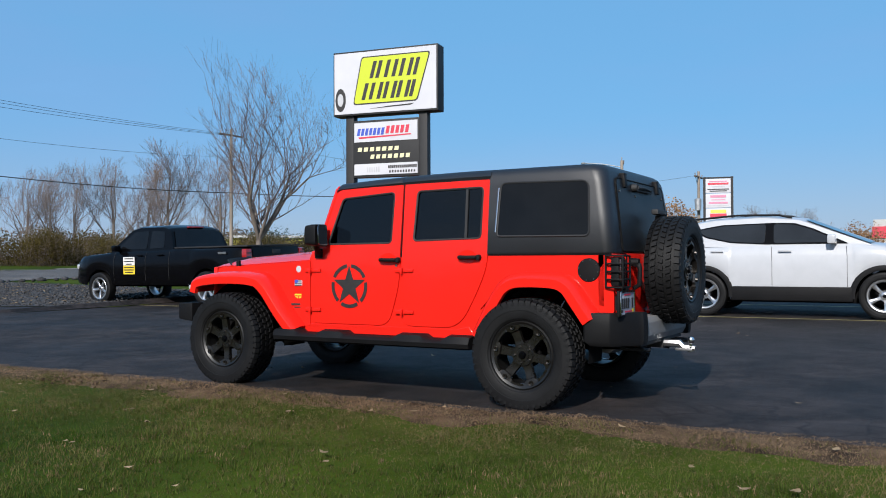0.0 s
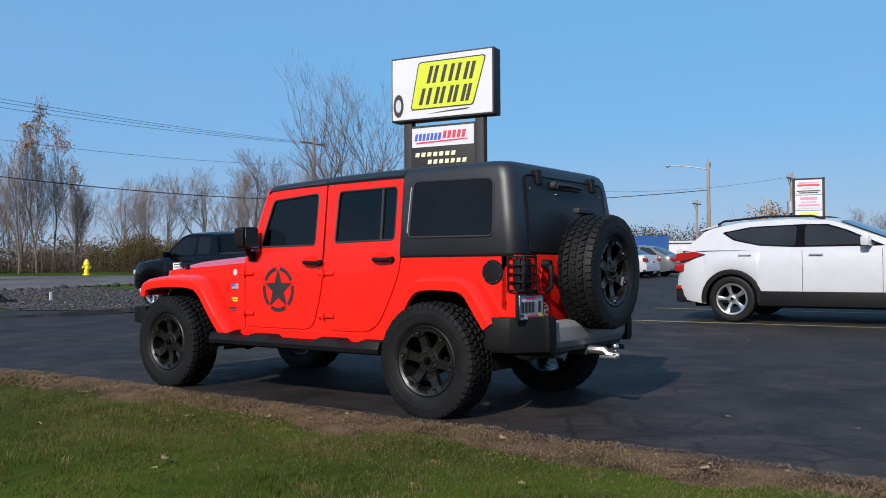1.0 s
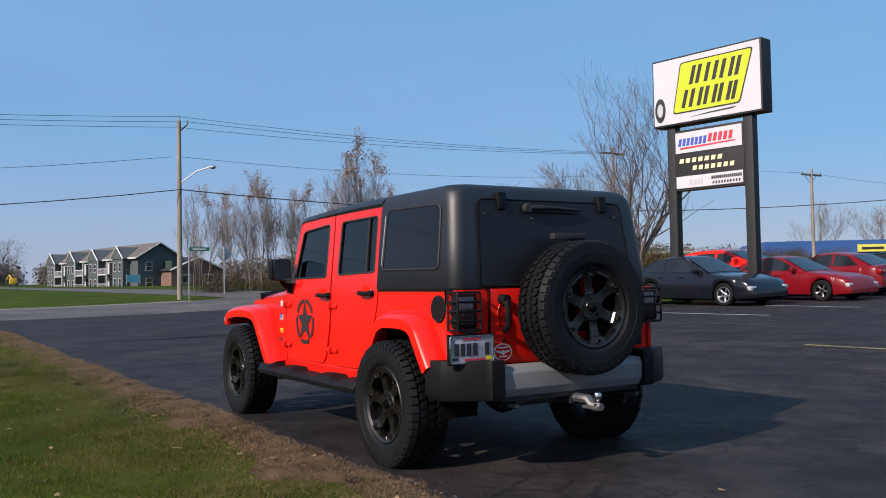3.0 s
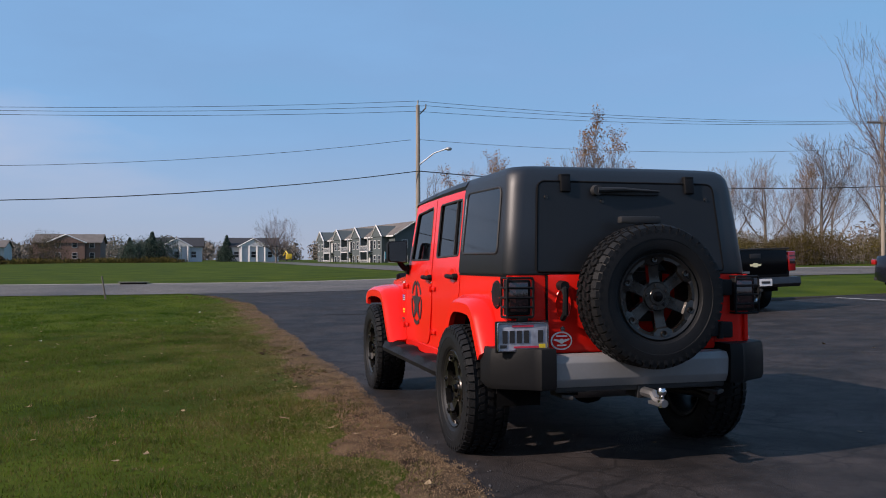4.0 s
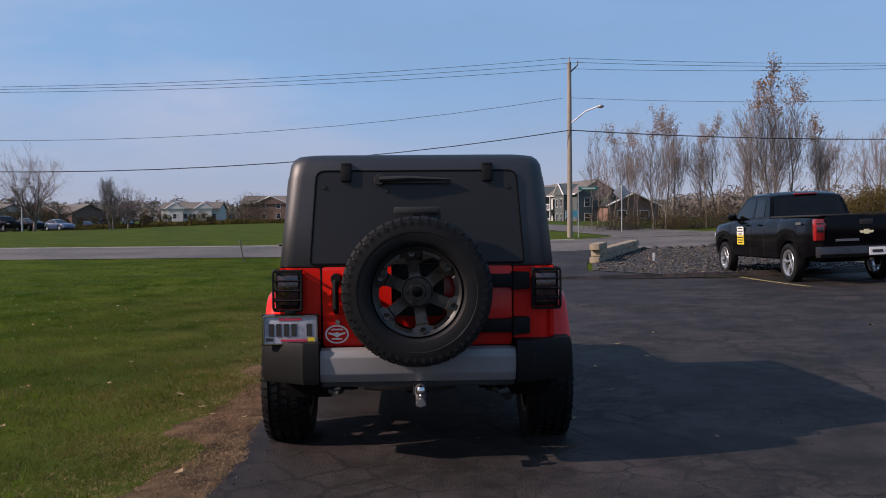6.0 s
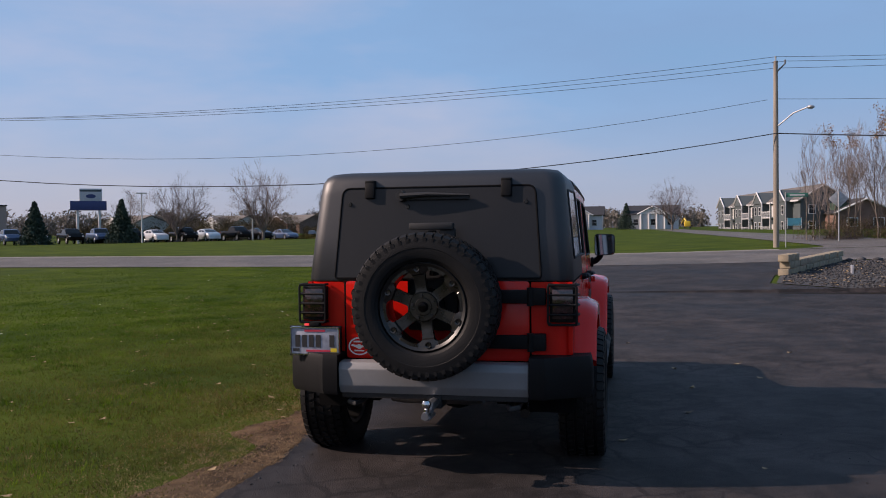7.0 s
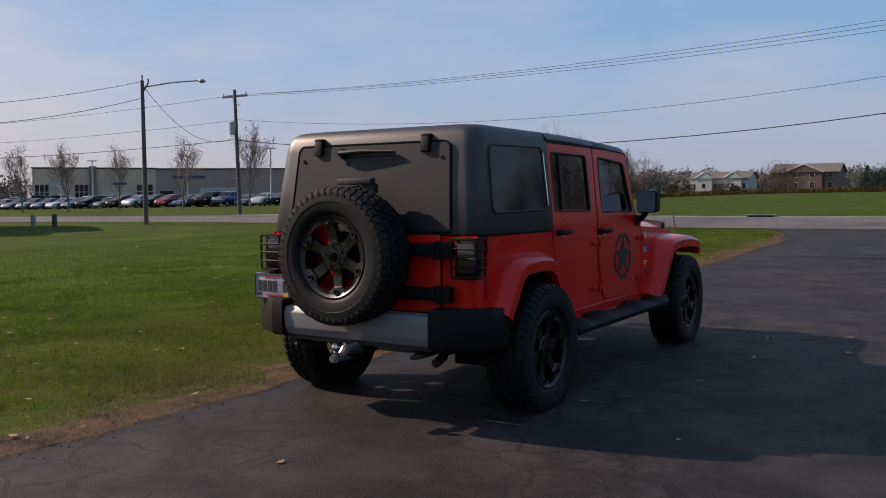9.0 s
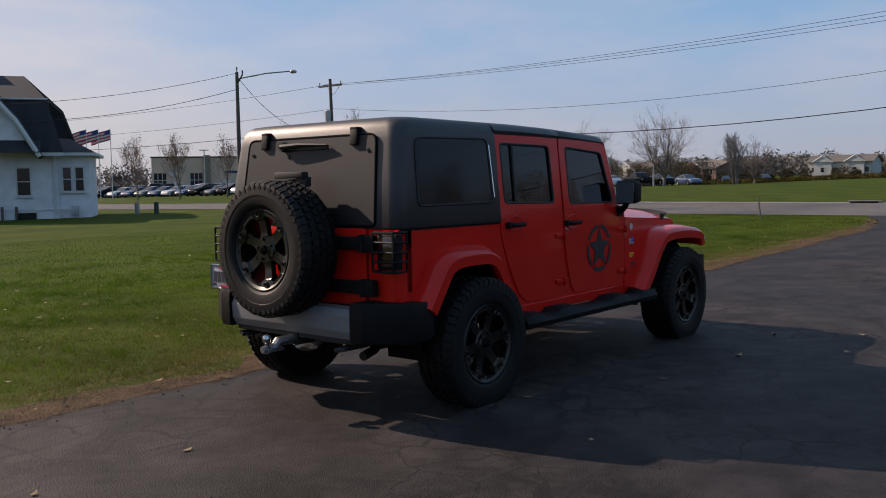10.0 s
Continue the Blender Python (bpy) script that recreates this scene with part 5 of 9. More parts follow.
# ---- other vehicles ----
def ease(profile, x):
    """Height on a line of (x, z) points, rounded between them."""
    if x <= profile[0][0]:
        return profile[0][1]
    for (a, p), (b, q) in zip(profile, profile[1:]):
        if x <= b:
            return p + (q - p) * (x - a) / max(1e-6, b - a)
    return profile[-1][1]


def body_shell(sp):
    """Lower body of a car: one skin from sill to sill over the bonnet, with round wheel arches cut in."""
    x0, x1 = sp["tail"], sp["nose"]
    n = sp.get("n", 64)
    xs = set(steps(x0, x1, n))
    for ax in (sp["ra"], sp["fa"]):
        xs |= {ax + sp["arch"] * math.cos(a) for a in steps(0, math.pi, 12)}
    rows = []
    for x in sorted(xs):
        if not x0 <= x <= x1:
            continue
        zb = sp["sill"] + 0.10 * max(0, (sp["ra"] - sp["arch"] - x) / 0.6) + 0.05 * max(0, (x - sp["fa"] - sp["arch"]) / 0.6)
        for ax in (sp["ra"], sp["fa"]):
            if abs(x - ax) < sp["arch"]:
                zb = max(zb, sp["R"] + math.sqrt(max(0, sp["arch"] ** 2 - (x - ax) ** 2)) * 0.98)
        zt = ease(sp["top"], x)
        u = min(1, (x - x0) / 0.45, (x1 - x) / 0.65)
        hw = sp["W"] / 2 * (1 - 0.16 * (1 - max(0, u)) ** 2.2)
        zb = min(zb, zt - 0.05)
        sec = []
        for k, m in ((0, 0.955), (0.12, 0.985), (0.35, 1.0), (0.6, 0.995), (0.80, 0.975), (0.93, 0.945), (1.0, 0.90)):
            sec.append((x, hw * m, zb + (zt - zb) * k))
        crown = sp.get("crown", 0.03)
        mid = [(x, hw * 0.90 * k, zt + crown * (1 - k * k)) for k in (0.6, 0.2, -0.2, -0.6)]
        rows.append(sec + mid + [(p, -q, r) for p, q, r in sec[::-1]])
    return loft(rows, cap=True)


def cabin_y(sp, x, z):
    """Half width of the cabin at a height."""
    g = sp["cabin"]
    zb, zr = sp["belt"], max(q for _, q in g)
    k = max(0, min(1, (z - zb) / (zr - zb)))
    return sp["W"] / 2 * (0.90 - (0.90 - sp.get("roof_w", 0.70)) * k)


def cabin_shell(sp):
    g = sp["cabin"]
    rows = []
    for x in steps(g[0][0], g[-1][0], 30):
        z = ease(g, x)
        zb = sp["belt"] - 0.02
        sec = []
        for k in (0, 0.3, 0.6, 0.82, 0.94):
            zz = zb + (z - zb) * k
            sec.append((x, cabin_y(sp, x, zz), zz))
        y = cabin_y(sp, x, z)
        sec += [(x, y * 0.92, z - 0.012), (x, y * 0.75, z + 0.006), (x, y * 0.4, z + 0.018)]
        rows.append(sec + [(x, 0, z + 0.02)] + [(p, -q, r) for p, q, r in sec[::-1]])
    return loft(rows, cap=True)


def build_car(name, sp, paint, label, category="car", rims=None, detail=True, group=""):
    car = thing(name, label, category, group=group)
    part("body", body_shell(sp), paint, car, smooth=40)
    part("cabin", cabin_shell(sp), paint if not sp.get("black_roof") else M["black_gloss"], car, smooth=40)
    for s in (1, -1):
        for poly in sp["windows"]:
            bm = skin_panel(rounded(poly, 0.05, 3), None, lambda x, z: cabin_y(sp, x, z) + 0.006, 0.02)
            part("side_window", bm if s > 0 else mirrored(bm), sp.get("glass", M["window"]), car)
    g = sp["cabin"]
    for (xa, za), (xb, zb), nm in ((g[0], g[1], "rear_window"), (g[-1], g[-2], "windscreen")):
        rows = []
        for k in steps(0.10, 0.92, 5):
            x, z = xa + (xb - xa) * k, za + (zb - za) * k
            y = cabin_y(sp, x, z) * 0.90
            n = Vector((-(zb - za), xb - xa)).normalized() * (1 if (xb - xa) > 0 else -1)
            rows.append([(x + n.x * 0.012, y * w, z + n.y * 0.012 + 0.018 * (1 - w * w)) for w in steps(-1, 1, 8)])
        part(nm, loft(rows), sp.get("glass", M["window"]), car)
    under = bmesh.new()
    add_box(under, ((sp["tail"] + sp["nose"]) / 2, 0, sp["sill"] + 0.16), (sp["nose"] - sp["tail"] - 0.5, sp["W"] * 0.72, 0.42))
    part("underbody", under, M["dark"], car)
    wy = sp["W"] / 2 - 0.115
    rim_mats = rims or [M["alloy"], M["alloy"]]
    first = wheel_part("wheel", car, sp["R"], 0.225, sp["R"] * 0.68, rim_mats, sp.get("spokes", 5), at=pose(sp["ra"], wy, sp["R"], 0, 10, 0), seg=30 if detail else 14)
    copy_part(first, car, pose(sp["fa"], wy, sp["R"], 0, 30, 0))
    copy_part(first, car, pose(sp["ra"], -wy, sp["R"], 0, 15, 180))
    copy_part(first, car, pose(sp["fa"], -wy, sp["R"], 0, 44, 180))
    zt, zn = ease(sp["top"], sp["tail"] + 0.05), ease(sp["top"], sp["nose"] - 0.05)
    for s in (1, -1):
        part("tail_lamp", box((sp["tail"] + 0.06, s * sp["W"] * 0.40, zt - 0.16), (0.16, 0.26, 0.15), bevel=0.03), M["lamp_red"], car)
        part("headlamp", box((sp["nose"] - 0.16, s * sp["W"] * 0.385, zn - 0.10), (0.26, 0.24, 0.12), bevel=0.03), M["lamp_clear"], car)
        part("bumper_trim", box((sp["tail"] + 0.10, s * sp["W"] * 0.3, sp["sill"] + 0.12), (0.16, sp["W"] * 0.30, 0.10), bevel=0.02), M["black"], car)
        if detail:
            gx = sp["mirror"]
            mb = bmesh.new()
            add_box(mb, (gx, s * (sp["W"] / 2 + 0.03), sp["belt"] + 0.09), (0.12, 0.20, 0.14), bevel=0.03)
            add_box(mb, (gx + 0.02, s * (sp["W"] / 2 - 0.06), sp["belt"] + 0.04), (0.08, 0.10, 0.05))
            part("door_mirror", mb, sp.get("mirror_mat", paint), car)
            for hx in sp["handles"]:
                part("door_handle", box((hx, s * (sp["W"] / 2 * 0.985 + 0.008), sp["belt"] - 0.09), (0.20, 0.03, 0.03), bevel=0.008), sp.get("handle_mat", paint), car)
            for sx in sp["seams"]:
                pts = [(sx + o, s * (sp["W"] / 2 * m + 0.001), z) for o, m, z in ((0, 0.99, sp["sill"] + 0.08), (0, 1.002, sp["sill"] + 0.3), (0, 0.992, sp["belt"] - 0.18), (-0.01, 0.95, sp["belt"] - 0.02))]
                part("door_seam", tube(pts, 0.0032, 4), M["black"], car)
    part("number_plate", box((sp["tail"] - 0.004, 0, sp["sill"] + 0.48), (0.012, 0.31, 0.15)), M["decal_white"], car)
    part("plate_bar", box((sp["tail"] - 0.012, 0, sp["sill"] + 0.48), (0.006, 0.22, 0.05)), M["ink"], car)
    return car


def crossover_spec():
    return dict(tail=-0.93, nose=3.70, ra=0.0, fa=2.70, R=0.365, arch=0.42, sill=0.28, W=1.88, belt=1.16, n=70, crown=0.035,
                top=[(-0.93, 0.80), (-0.88, 1.04), (-0.6, 1.12), (0.8, 1.15), (2.35, 1.16), (2.62, 1.14), (3.1, 1.04), (3.45, 0.92), (3.66, 0.72), (3.70, 0.55)],
                cabin=[(-0.82, 1.12), (-0.44, 1.50), (0.1, 1.605), (0.9, 1.640), (1.48, 1.585), (2.62, 1.12)],
                windows=[[(-0.13, 1.415), (0.03, 1.315), (0.42, 1.225), (0.96, 1.195), (0.97, 1.505), (0.27, 1.485)], [(1.10, 1.195), (1.09, 1.505), (1.40, 1.490), (1.66, 1.405), (2.10, 1.205)]],
                handles=(0.22, 1.28), seams=(1.085, 2.19), mirror=1.98, roof_w=0.72)


def sedan_spec(k=0.0):
    return dict(tail=-1.0, nose=3.62, ra=0.0, fa=2.72, R=0.325, arch=0.375, sill=0.20, W=1.80, belt=0.90, n=40, crown=0.03,
                top=[(-1.0, 0.62), (-0.95, 0.95), (-0.5, 0.98 + k), (0.2, 0.94), (2.2, 0.90), (2.9, 0.84), (3.4, 0.72), (3.6, 0.58), (3.62, 0.45)],
                cabin=[(-0.72, 0.93), (0.10, 1.34), (0.75, 1.42), (1.20, 1.39), (2.22, 0.88)],
                windows=[[(-0.22, 0.99), (0.16, 1.29), (0.62, 1.35), (0.62, 0.96)], [(0.70, 0.955), (0.70, 1.355), (1.16, 1.33), (1.86, 0.95)]],
                handles=(0.42, 1.22), seams=(0.66, 1.84), mirror=1.78, roof_w=0.68)


def pickup_spec():
    return dict(tail=-1.22, nose=4.62, ra=0.0, fa=3.64, R=0.395, arch=0.47, sill=0.48, W=2.03, belt=1.28, n=70, crown=0.02, glass=M["glass_dark"],
                top=[(-1.22, 1.30), (1.10, 1.32), (1.14, 1.30), (3.05, 1.28), (3.25, 1.27), (4.3, 1.20), (4.55, 1.12), (4.62, 0.85)],
                cabin=[(1.08, 1.27), (1.26, 1.80), (1.55, 1.885), (2.35, 1.89), (2.60, 1.83), (3.30, 1.26)],
                windows=[[(1.40, 1.36), (1.46, 1.74), (1.90, 1.77), (1.90, 1.34)], [(2.00, 1.34), (2.00, 1.77), (2.48, 1.76), (3.04, 1.36)]],
                handles=(1.45, 2.15), seams=(1.16, 1.95, 3.06), mirror=2.92, roof_w=0.76)


def build_pickup():
    """Black extended-cab pickup: cab, covered bed, tailgate, dull chrome rear bumper."""
    sp = pickup_spec()
    car = build_car("pickup_truck", sp, M["black_gloss"], "gloss black pickup truck with a sticker on its door", "pickup", rims=[M["alloy"], M["alloy"]])
    part("bed_cover", box((-0.06, 0, 1.345), (2.28, 1.78, 0.035), bevel=0.01), M["black"], car)
    tg = box((-1.235, 0, 1.06), (0.05, 1.56, 0.52), bevel=0.015)
    gate = part("tailgate", tg, M["black_gloss"], car)
    part("gate_handle", box((-1.265, 0, 1.20), (0.02, 0.26, 0.10), bevel=0.01), M["black"], gate)
    em = add_prism(bmesh.new(), [(-0.14, 1.03), (-0.05, 1.03), (-0.05, 1.055), (0.05, 1.055), (0.05, 1.03), (0.14, 1.03), (0.12, 0.985), (0.05, 0.985), (0.05, 0.965), (-0.05, 0.965), (-0.05, 0.985), (-0.12, 0.985)], "x", -1.270, -1.258)
    part("emblem", em, M["cream_ink"], gate)
    part("name_bar", box((-1.262, 0.38, 0.86), (0.006, 0.46, 0.045)), M["grey_paint"], gate)
    for s in (1, -1):
        lens = part("bed_lamp", box((-1.19, s * 0.905, 1.07), (0.14, 0.18, 0.42), bevel=0.025), M["lamp_red"], car, "tall red tail lamp")
        part("reversing_lens", box((-1.262, s * 0.905, 1.07), (0.008, 0.13, 0.10), bevel=0.003), M["lamp_dark"], lens)
        part("lens_rib", box((-1.262, s * 0.905, 1.19), (0.008, 0.14, 0.02)), M["lamp_dark"], lens)
    rb = prism([(-1.20, 0.74), (-1.42, 0.74), (-1.44, 0.60), (-1.38, 0.53), (-1.20, 0.53)], "y", -0.98, 0.98, 0.015)
    part("rear_bumper", rb, M["bumper_dull"], car, "dull chrome rear bumper")
    part("bumper_plate", box((-1.448, -0.10, 0.64), (0.01, 0.31, 0.15)), M["decal_white"], car)
    part("plate_bar", box((-1.456, -0.10, 0.64), (0.006, 0.20, 0.05)), M["ink"], car)
    part("tow_bar", tube([(-1.0, 0, 0.48), (-1.45, 0, 0.48)], 0.035, 8), M["black"], car)
    part("roof_lamp", box((1.30, 0, 1.845), (0.05, 0.50, 0.035), bevel=0.008), M["lamp_red"], car)
    y = 1.022
    upper = part("door_sticker", box((2.50, y, 1.055), (0.40, 0.006, 0.20)), M["decal_white"], car, "white sticker with plain black bars")
    lower = part("door_sticker", box((2.50, y, 0.845), (0.40, 0.006, 0.21)), M["decal_yellow"], car, "yellow sticker with plain black bars")
    for w, z, on in ((0.30, 1.115, upper), (0.34, 1.050, upper), (0.20, 0.985, upper), (0.34, 0.905, lower), (0.32, 0.845, lower), (0.28, 0.785, lower)):
        part("sticker_bar", box((2.50, y + 0.003, z), (w, 0.006, 0.026)), M["ink"], on)
    part("bed_sticker", box((-0.55, 1.013, 1.20), (0.24, 0.004, 0.05)), M["grey_paint"], car)
    part("grille", box((4.60, 0, 0.95), (0.06, 1.5, 0.34), bevel=0.02), M["chrome"], car)
    return car


def build_crossover():
    sp = crossover_spec()
    car = build_car("white_crossover", sp, M["white_paint"], "white crossover with dark lower cladding parked on asphalt", "car")
    for s in (1, -1):
        dlo = rounded([(-0.19, 1.425), (0.01, 1.295), (0.42, 1.205), (0.97, 1.175), (2.22, 1.175), (1.68, 1.425), (1.41, 1.515), (1.08, 1.525), (0.26, 1.505)], 0.04, 3)
        sb = skin_panel(dlo, None, lambda x, z: cabin_y(sp, x, z) + 0.003, 0.02)
        part("window_surround", sb if s > 0 else mirrored(sb), M["black_gloss"], car)
        cl = bmesh.new()
        add_box(cl, (1.35, s * 0.925, 0.385), (1.84, 0.05, 0.235), bevel=0.03)
        part("sill_cladding", cl, M["black_plastic"], car)
        for ax in (sp["ra"], sp["fa"]):
            rows = []
            for a in steps(-0.12, math.pi + 0.12, 18):
                rows.append([(ax + r * math.cos(a), s * yy, sp["R"] + r * math.sin(a) * 0.98) for r, yy in ((0.405, 0.90), (0.405, 0.945), (0.45, 0.950), (0.485, 0.938), (0.485, 0.90))])
            part("arch_cladding", loft(rows, closed=True, cap=True), M["black_plastic"], car)
        part("roof_rail", tube([(-0.30, s * 0.60, 1.56), (-0.20, s * 0.60, 1.61), (0.5, s * 0.61, 1.662), (1.15, s * 0.60, 1.650), (1.35, s * 0.60, 1.60)], 0.018, 8), M["black_plastic"], car)
        tl = bmesh.new()
        add_prism(tl, rounded([(-0.925, 0.97), (-0.70, 1.00), (-0.42, 1.09), (-0.62, 1.125), (-0.90, 1.10)], 0.02, 3), "y", s * 0.72, s * 0.928)
        part("wrap_lamp", tl, M["lamp_red"], car, "red wrap-round tail lamp")
        part("fog_lamp", box((-0.89, s * 0.80, 0.55), (0.08, 0.16, 0.06), bevel=0.01), M["lamp_red"], car)
    part("rear_cladding", box((-0.82, 0, 0.42), (0.26, 1.70, 0.24), bevel=0.05), M["black_plastic"], car)
    part("spoiler", prism([(-0.60, 1.455), (-0.30, 1.535), (-0.28, 1.565), (-0.62, 1.485)], "y", -0.60, 0.60, 0.008), M["white_paint"], car)
    part("roof_aerial", prism([(-0.12, 1.60), (0.05, 1.615), (-0.09, 1.665)], "y", -0.02, 0.02, 0.004), M["white_paint"], car)
    return car


def stand(x, y, heading, lift=0.012):
    """A pose on the ground, tilted with its slope."""
    e = 0.8
    n = Vector((ground_z(x - e, y) - ground_z(x + e, y), ground_z(x, y - e) - ground_z(x, y + e), 2 * e)).normalized()
    q = Vector((0, 0, 1)).rotation_difference(n).to_matrix().to_4x4()
    return Matrix.Translation((x, y, ground_z(x, y) + lift)) @ q @ Matrix.Rotation(radians(heading), 4, "Z")


crossover = build_crossover()
crossover.matrix_world = stand(0.86, -9.02, 180)
pickup = build_pickup()
pickup.matrix_world = stand(11.95, -8.72, 0)

coupe = build_car("dark_coupe", dict(sedan_spec(), windows=[[(-0.30, 0.99), (0.10, 1.26), (0.50, 1.33), (0.50, 0.97)], [(0.58, 0.965), (0.58, 1.34), (1.12, 1.33), (1.84, 0.95)]]), M["navy_gloss"], "dark blue-black coupe with bright alloy wheels", "car")
coupe.matrix_world = stand(14.3, -16.5, 182)
hatch = build_car("red_hatchback", sedan_spec(0.02), M["red_dark"], "dark red hatchback with black wheels in the car park", "car", rims=[M["black"], M["steel"]])
hatch.matrix_world = stand(13.5, -19.8, 183) @ Matrix.Diagonal((0.95, 0.95, 0.94, 1))
row = [("red_sedan", M["red_dark"], 12.0, -23.0, "dark red sedan parked nose-in"), ("black_sedan", M["black_gloss"], 12.0, -26.2, "black sedan parked nose-in"), ("silver_sedan", M["white_paint"], 12.2, -29.2, "white sedan parked nose-in"), ("grey_sedan", M["grey_paint"], 12.2, -32.2, "grey sedan parked nose-in")]
for nm, mt, x, y, lb in row:
    c = build_car(nm, sedan_spec(), mt, lb, "car", group="cars parked in a row")
    c.matrix_world = stand(x, y, 2)
redsuv = build_car("red_estate", dict(crossover_spec()), M["red"], "bright red estate car at the back of the lot", "car")
redsuv.matrix_world = stand(17.5, -21.8, 182)


# ---- far parked cars of the dealer's lot ----
kinds = []
for nm, spec, mt, lb in (("parked_car", sedan_spec(), M["grey_paint"], "grey car on the dealer's lot"), ("parked_car", sedan_spec(), M["white_paint"], "white car on the dealer's lot"), ("parked_car", sedan_spec(), M["blue_paint"], "dark blue car on the dealer's lot"),
                         ("parked_car", crossover_spec(), M["silver_paint"], "silver crossover on the dealer's lot"), ("parked_car", crossover_spec(), M["black_gloss"], "black crossover on the dealer's lot"), ("parked_car", crossover_spec(), M["red_dark"], "red crossover on the dealer's lot"), ("parked_pickup", pickup_spec(), M["blue_paint"], "dark blue pickup on the dealer's lot"), ("parked_pickup", pickup_spec(), M["black_gloss"], "black pickup on the dealer's lot"), ("parked_car", crossover_spec(), M["white_paint"], "white crossover on the dealer's lot")):
    c = build_car(nm, dict(spec, n=18), mt, lb, "car", detail=False, group="cars on the dealer's lot")
    kinds.append(c)
rng = random.Random(4)
spots = []
for i in range(26):
    k = i / 25
    spots.append((59.0 + 22.7 * k, 119.0 - 48.3 * k, 190 + rng.uniform(-4, 4)))
for i in range(13):
    k = i / 12
    spots.append((84 + 24 * k, 79 - 33 * k, 230 + rng.uniform(-4, 4)))
for x, y in ((167.5, 63.6), (168.5, 60.8), (170.0, 56.6)):
    spots.append((x, y, 205))
for i in range(18):
    k = i / 17
    spots.append((67.0 + 26 * k, 114 - 33 * k, 30 + rng.uniform(-3, 3)))
order = [2, 0, 2, 0, 4, 1, 2, 0, 2, 1, 2, 4, 0, 4, 3, 4, 5, 2, 4, 7, 6, 2, 3, 4]
line = [8, 4, 6, 8, 7, 6, 7, 8, 7, 3, 7, 4, 2, 4, 7, 4]
for i, (x, y, h) in enumerate(spots):
    k = line[i - 26] if 26 <= i < 42 else order[i % len(order)]
    m = stand(x, y, h)
    if kinds[k].matrix_world.translation.length < 0.01:
        kinds[k].matrix_world = m
    else:
        copy_thing(kinds[k], m)
for k, (x, y, h) in zip(kinds, ((108, 52, 200), (110, 49, 200), (112, 46, 200), (90, 84, 200), (94, 80, 200), (98, 77, 200), (101, 74, 200), (104, 70, 200), (106, 66, 200))):
    if k.matrix_world.translation.length < 0.01:
        k.matrix_world = stand(x, y, h)


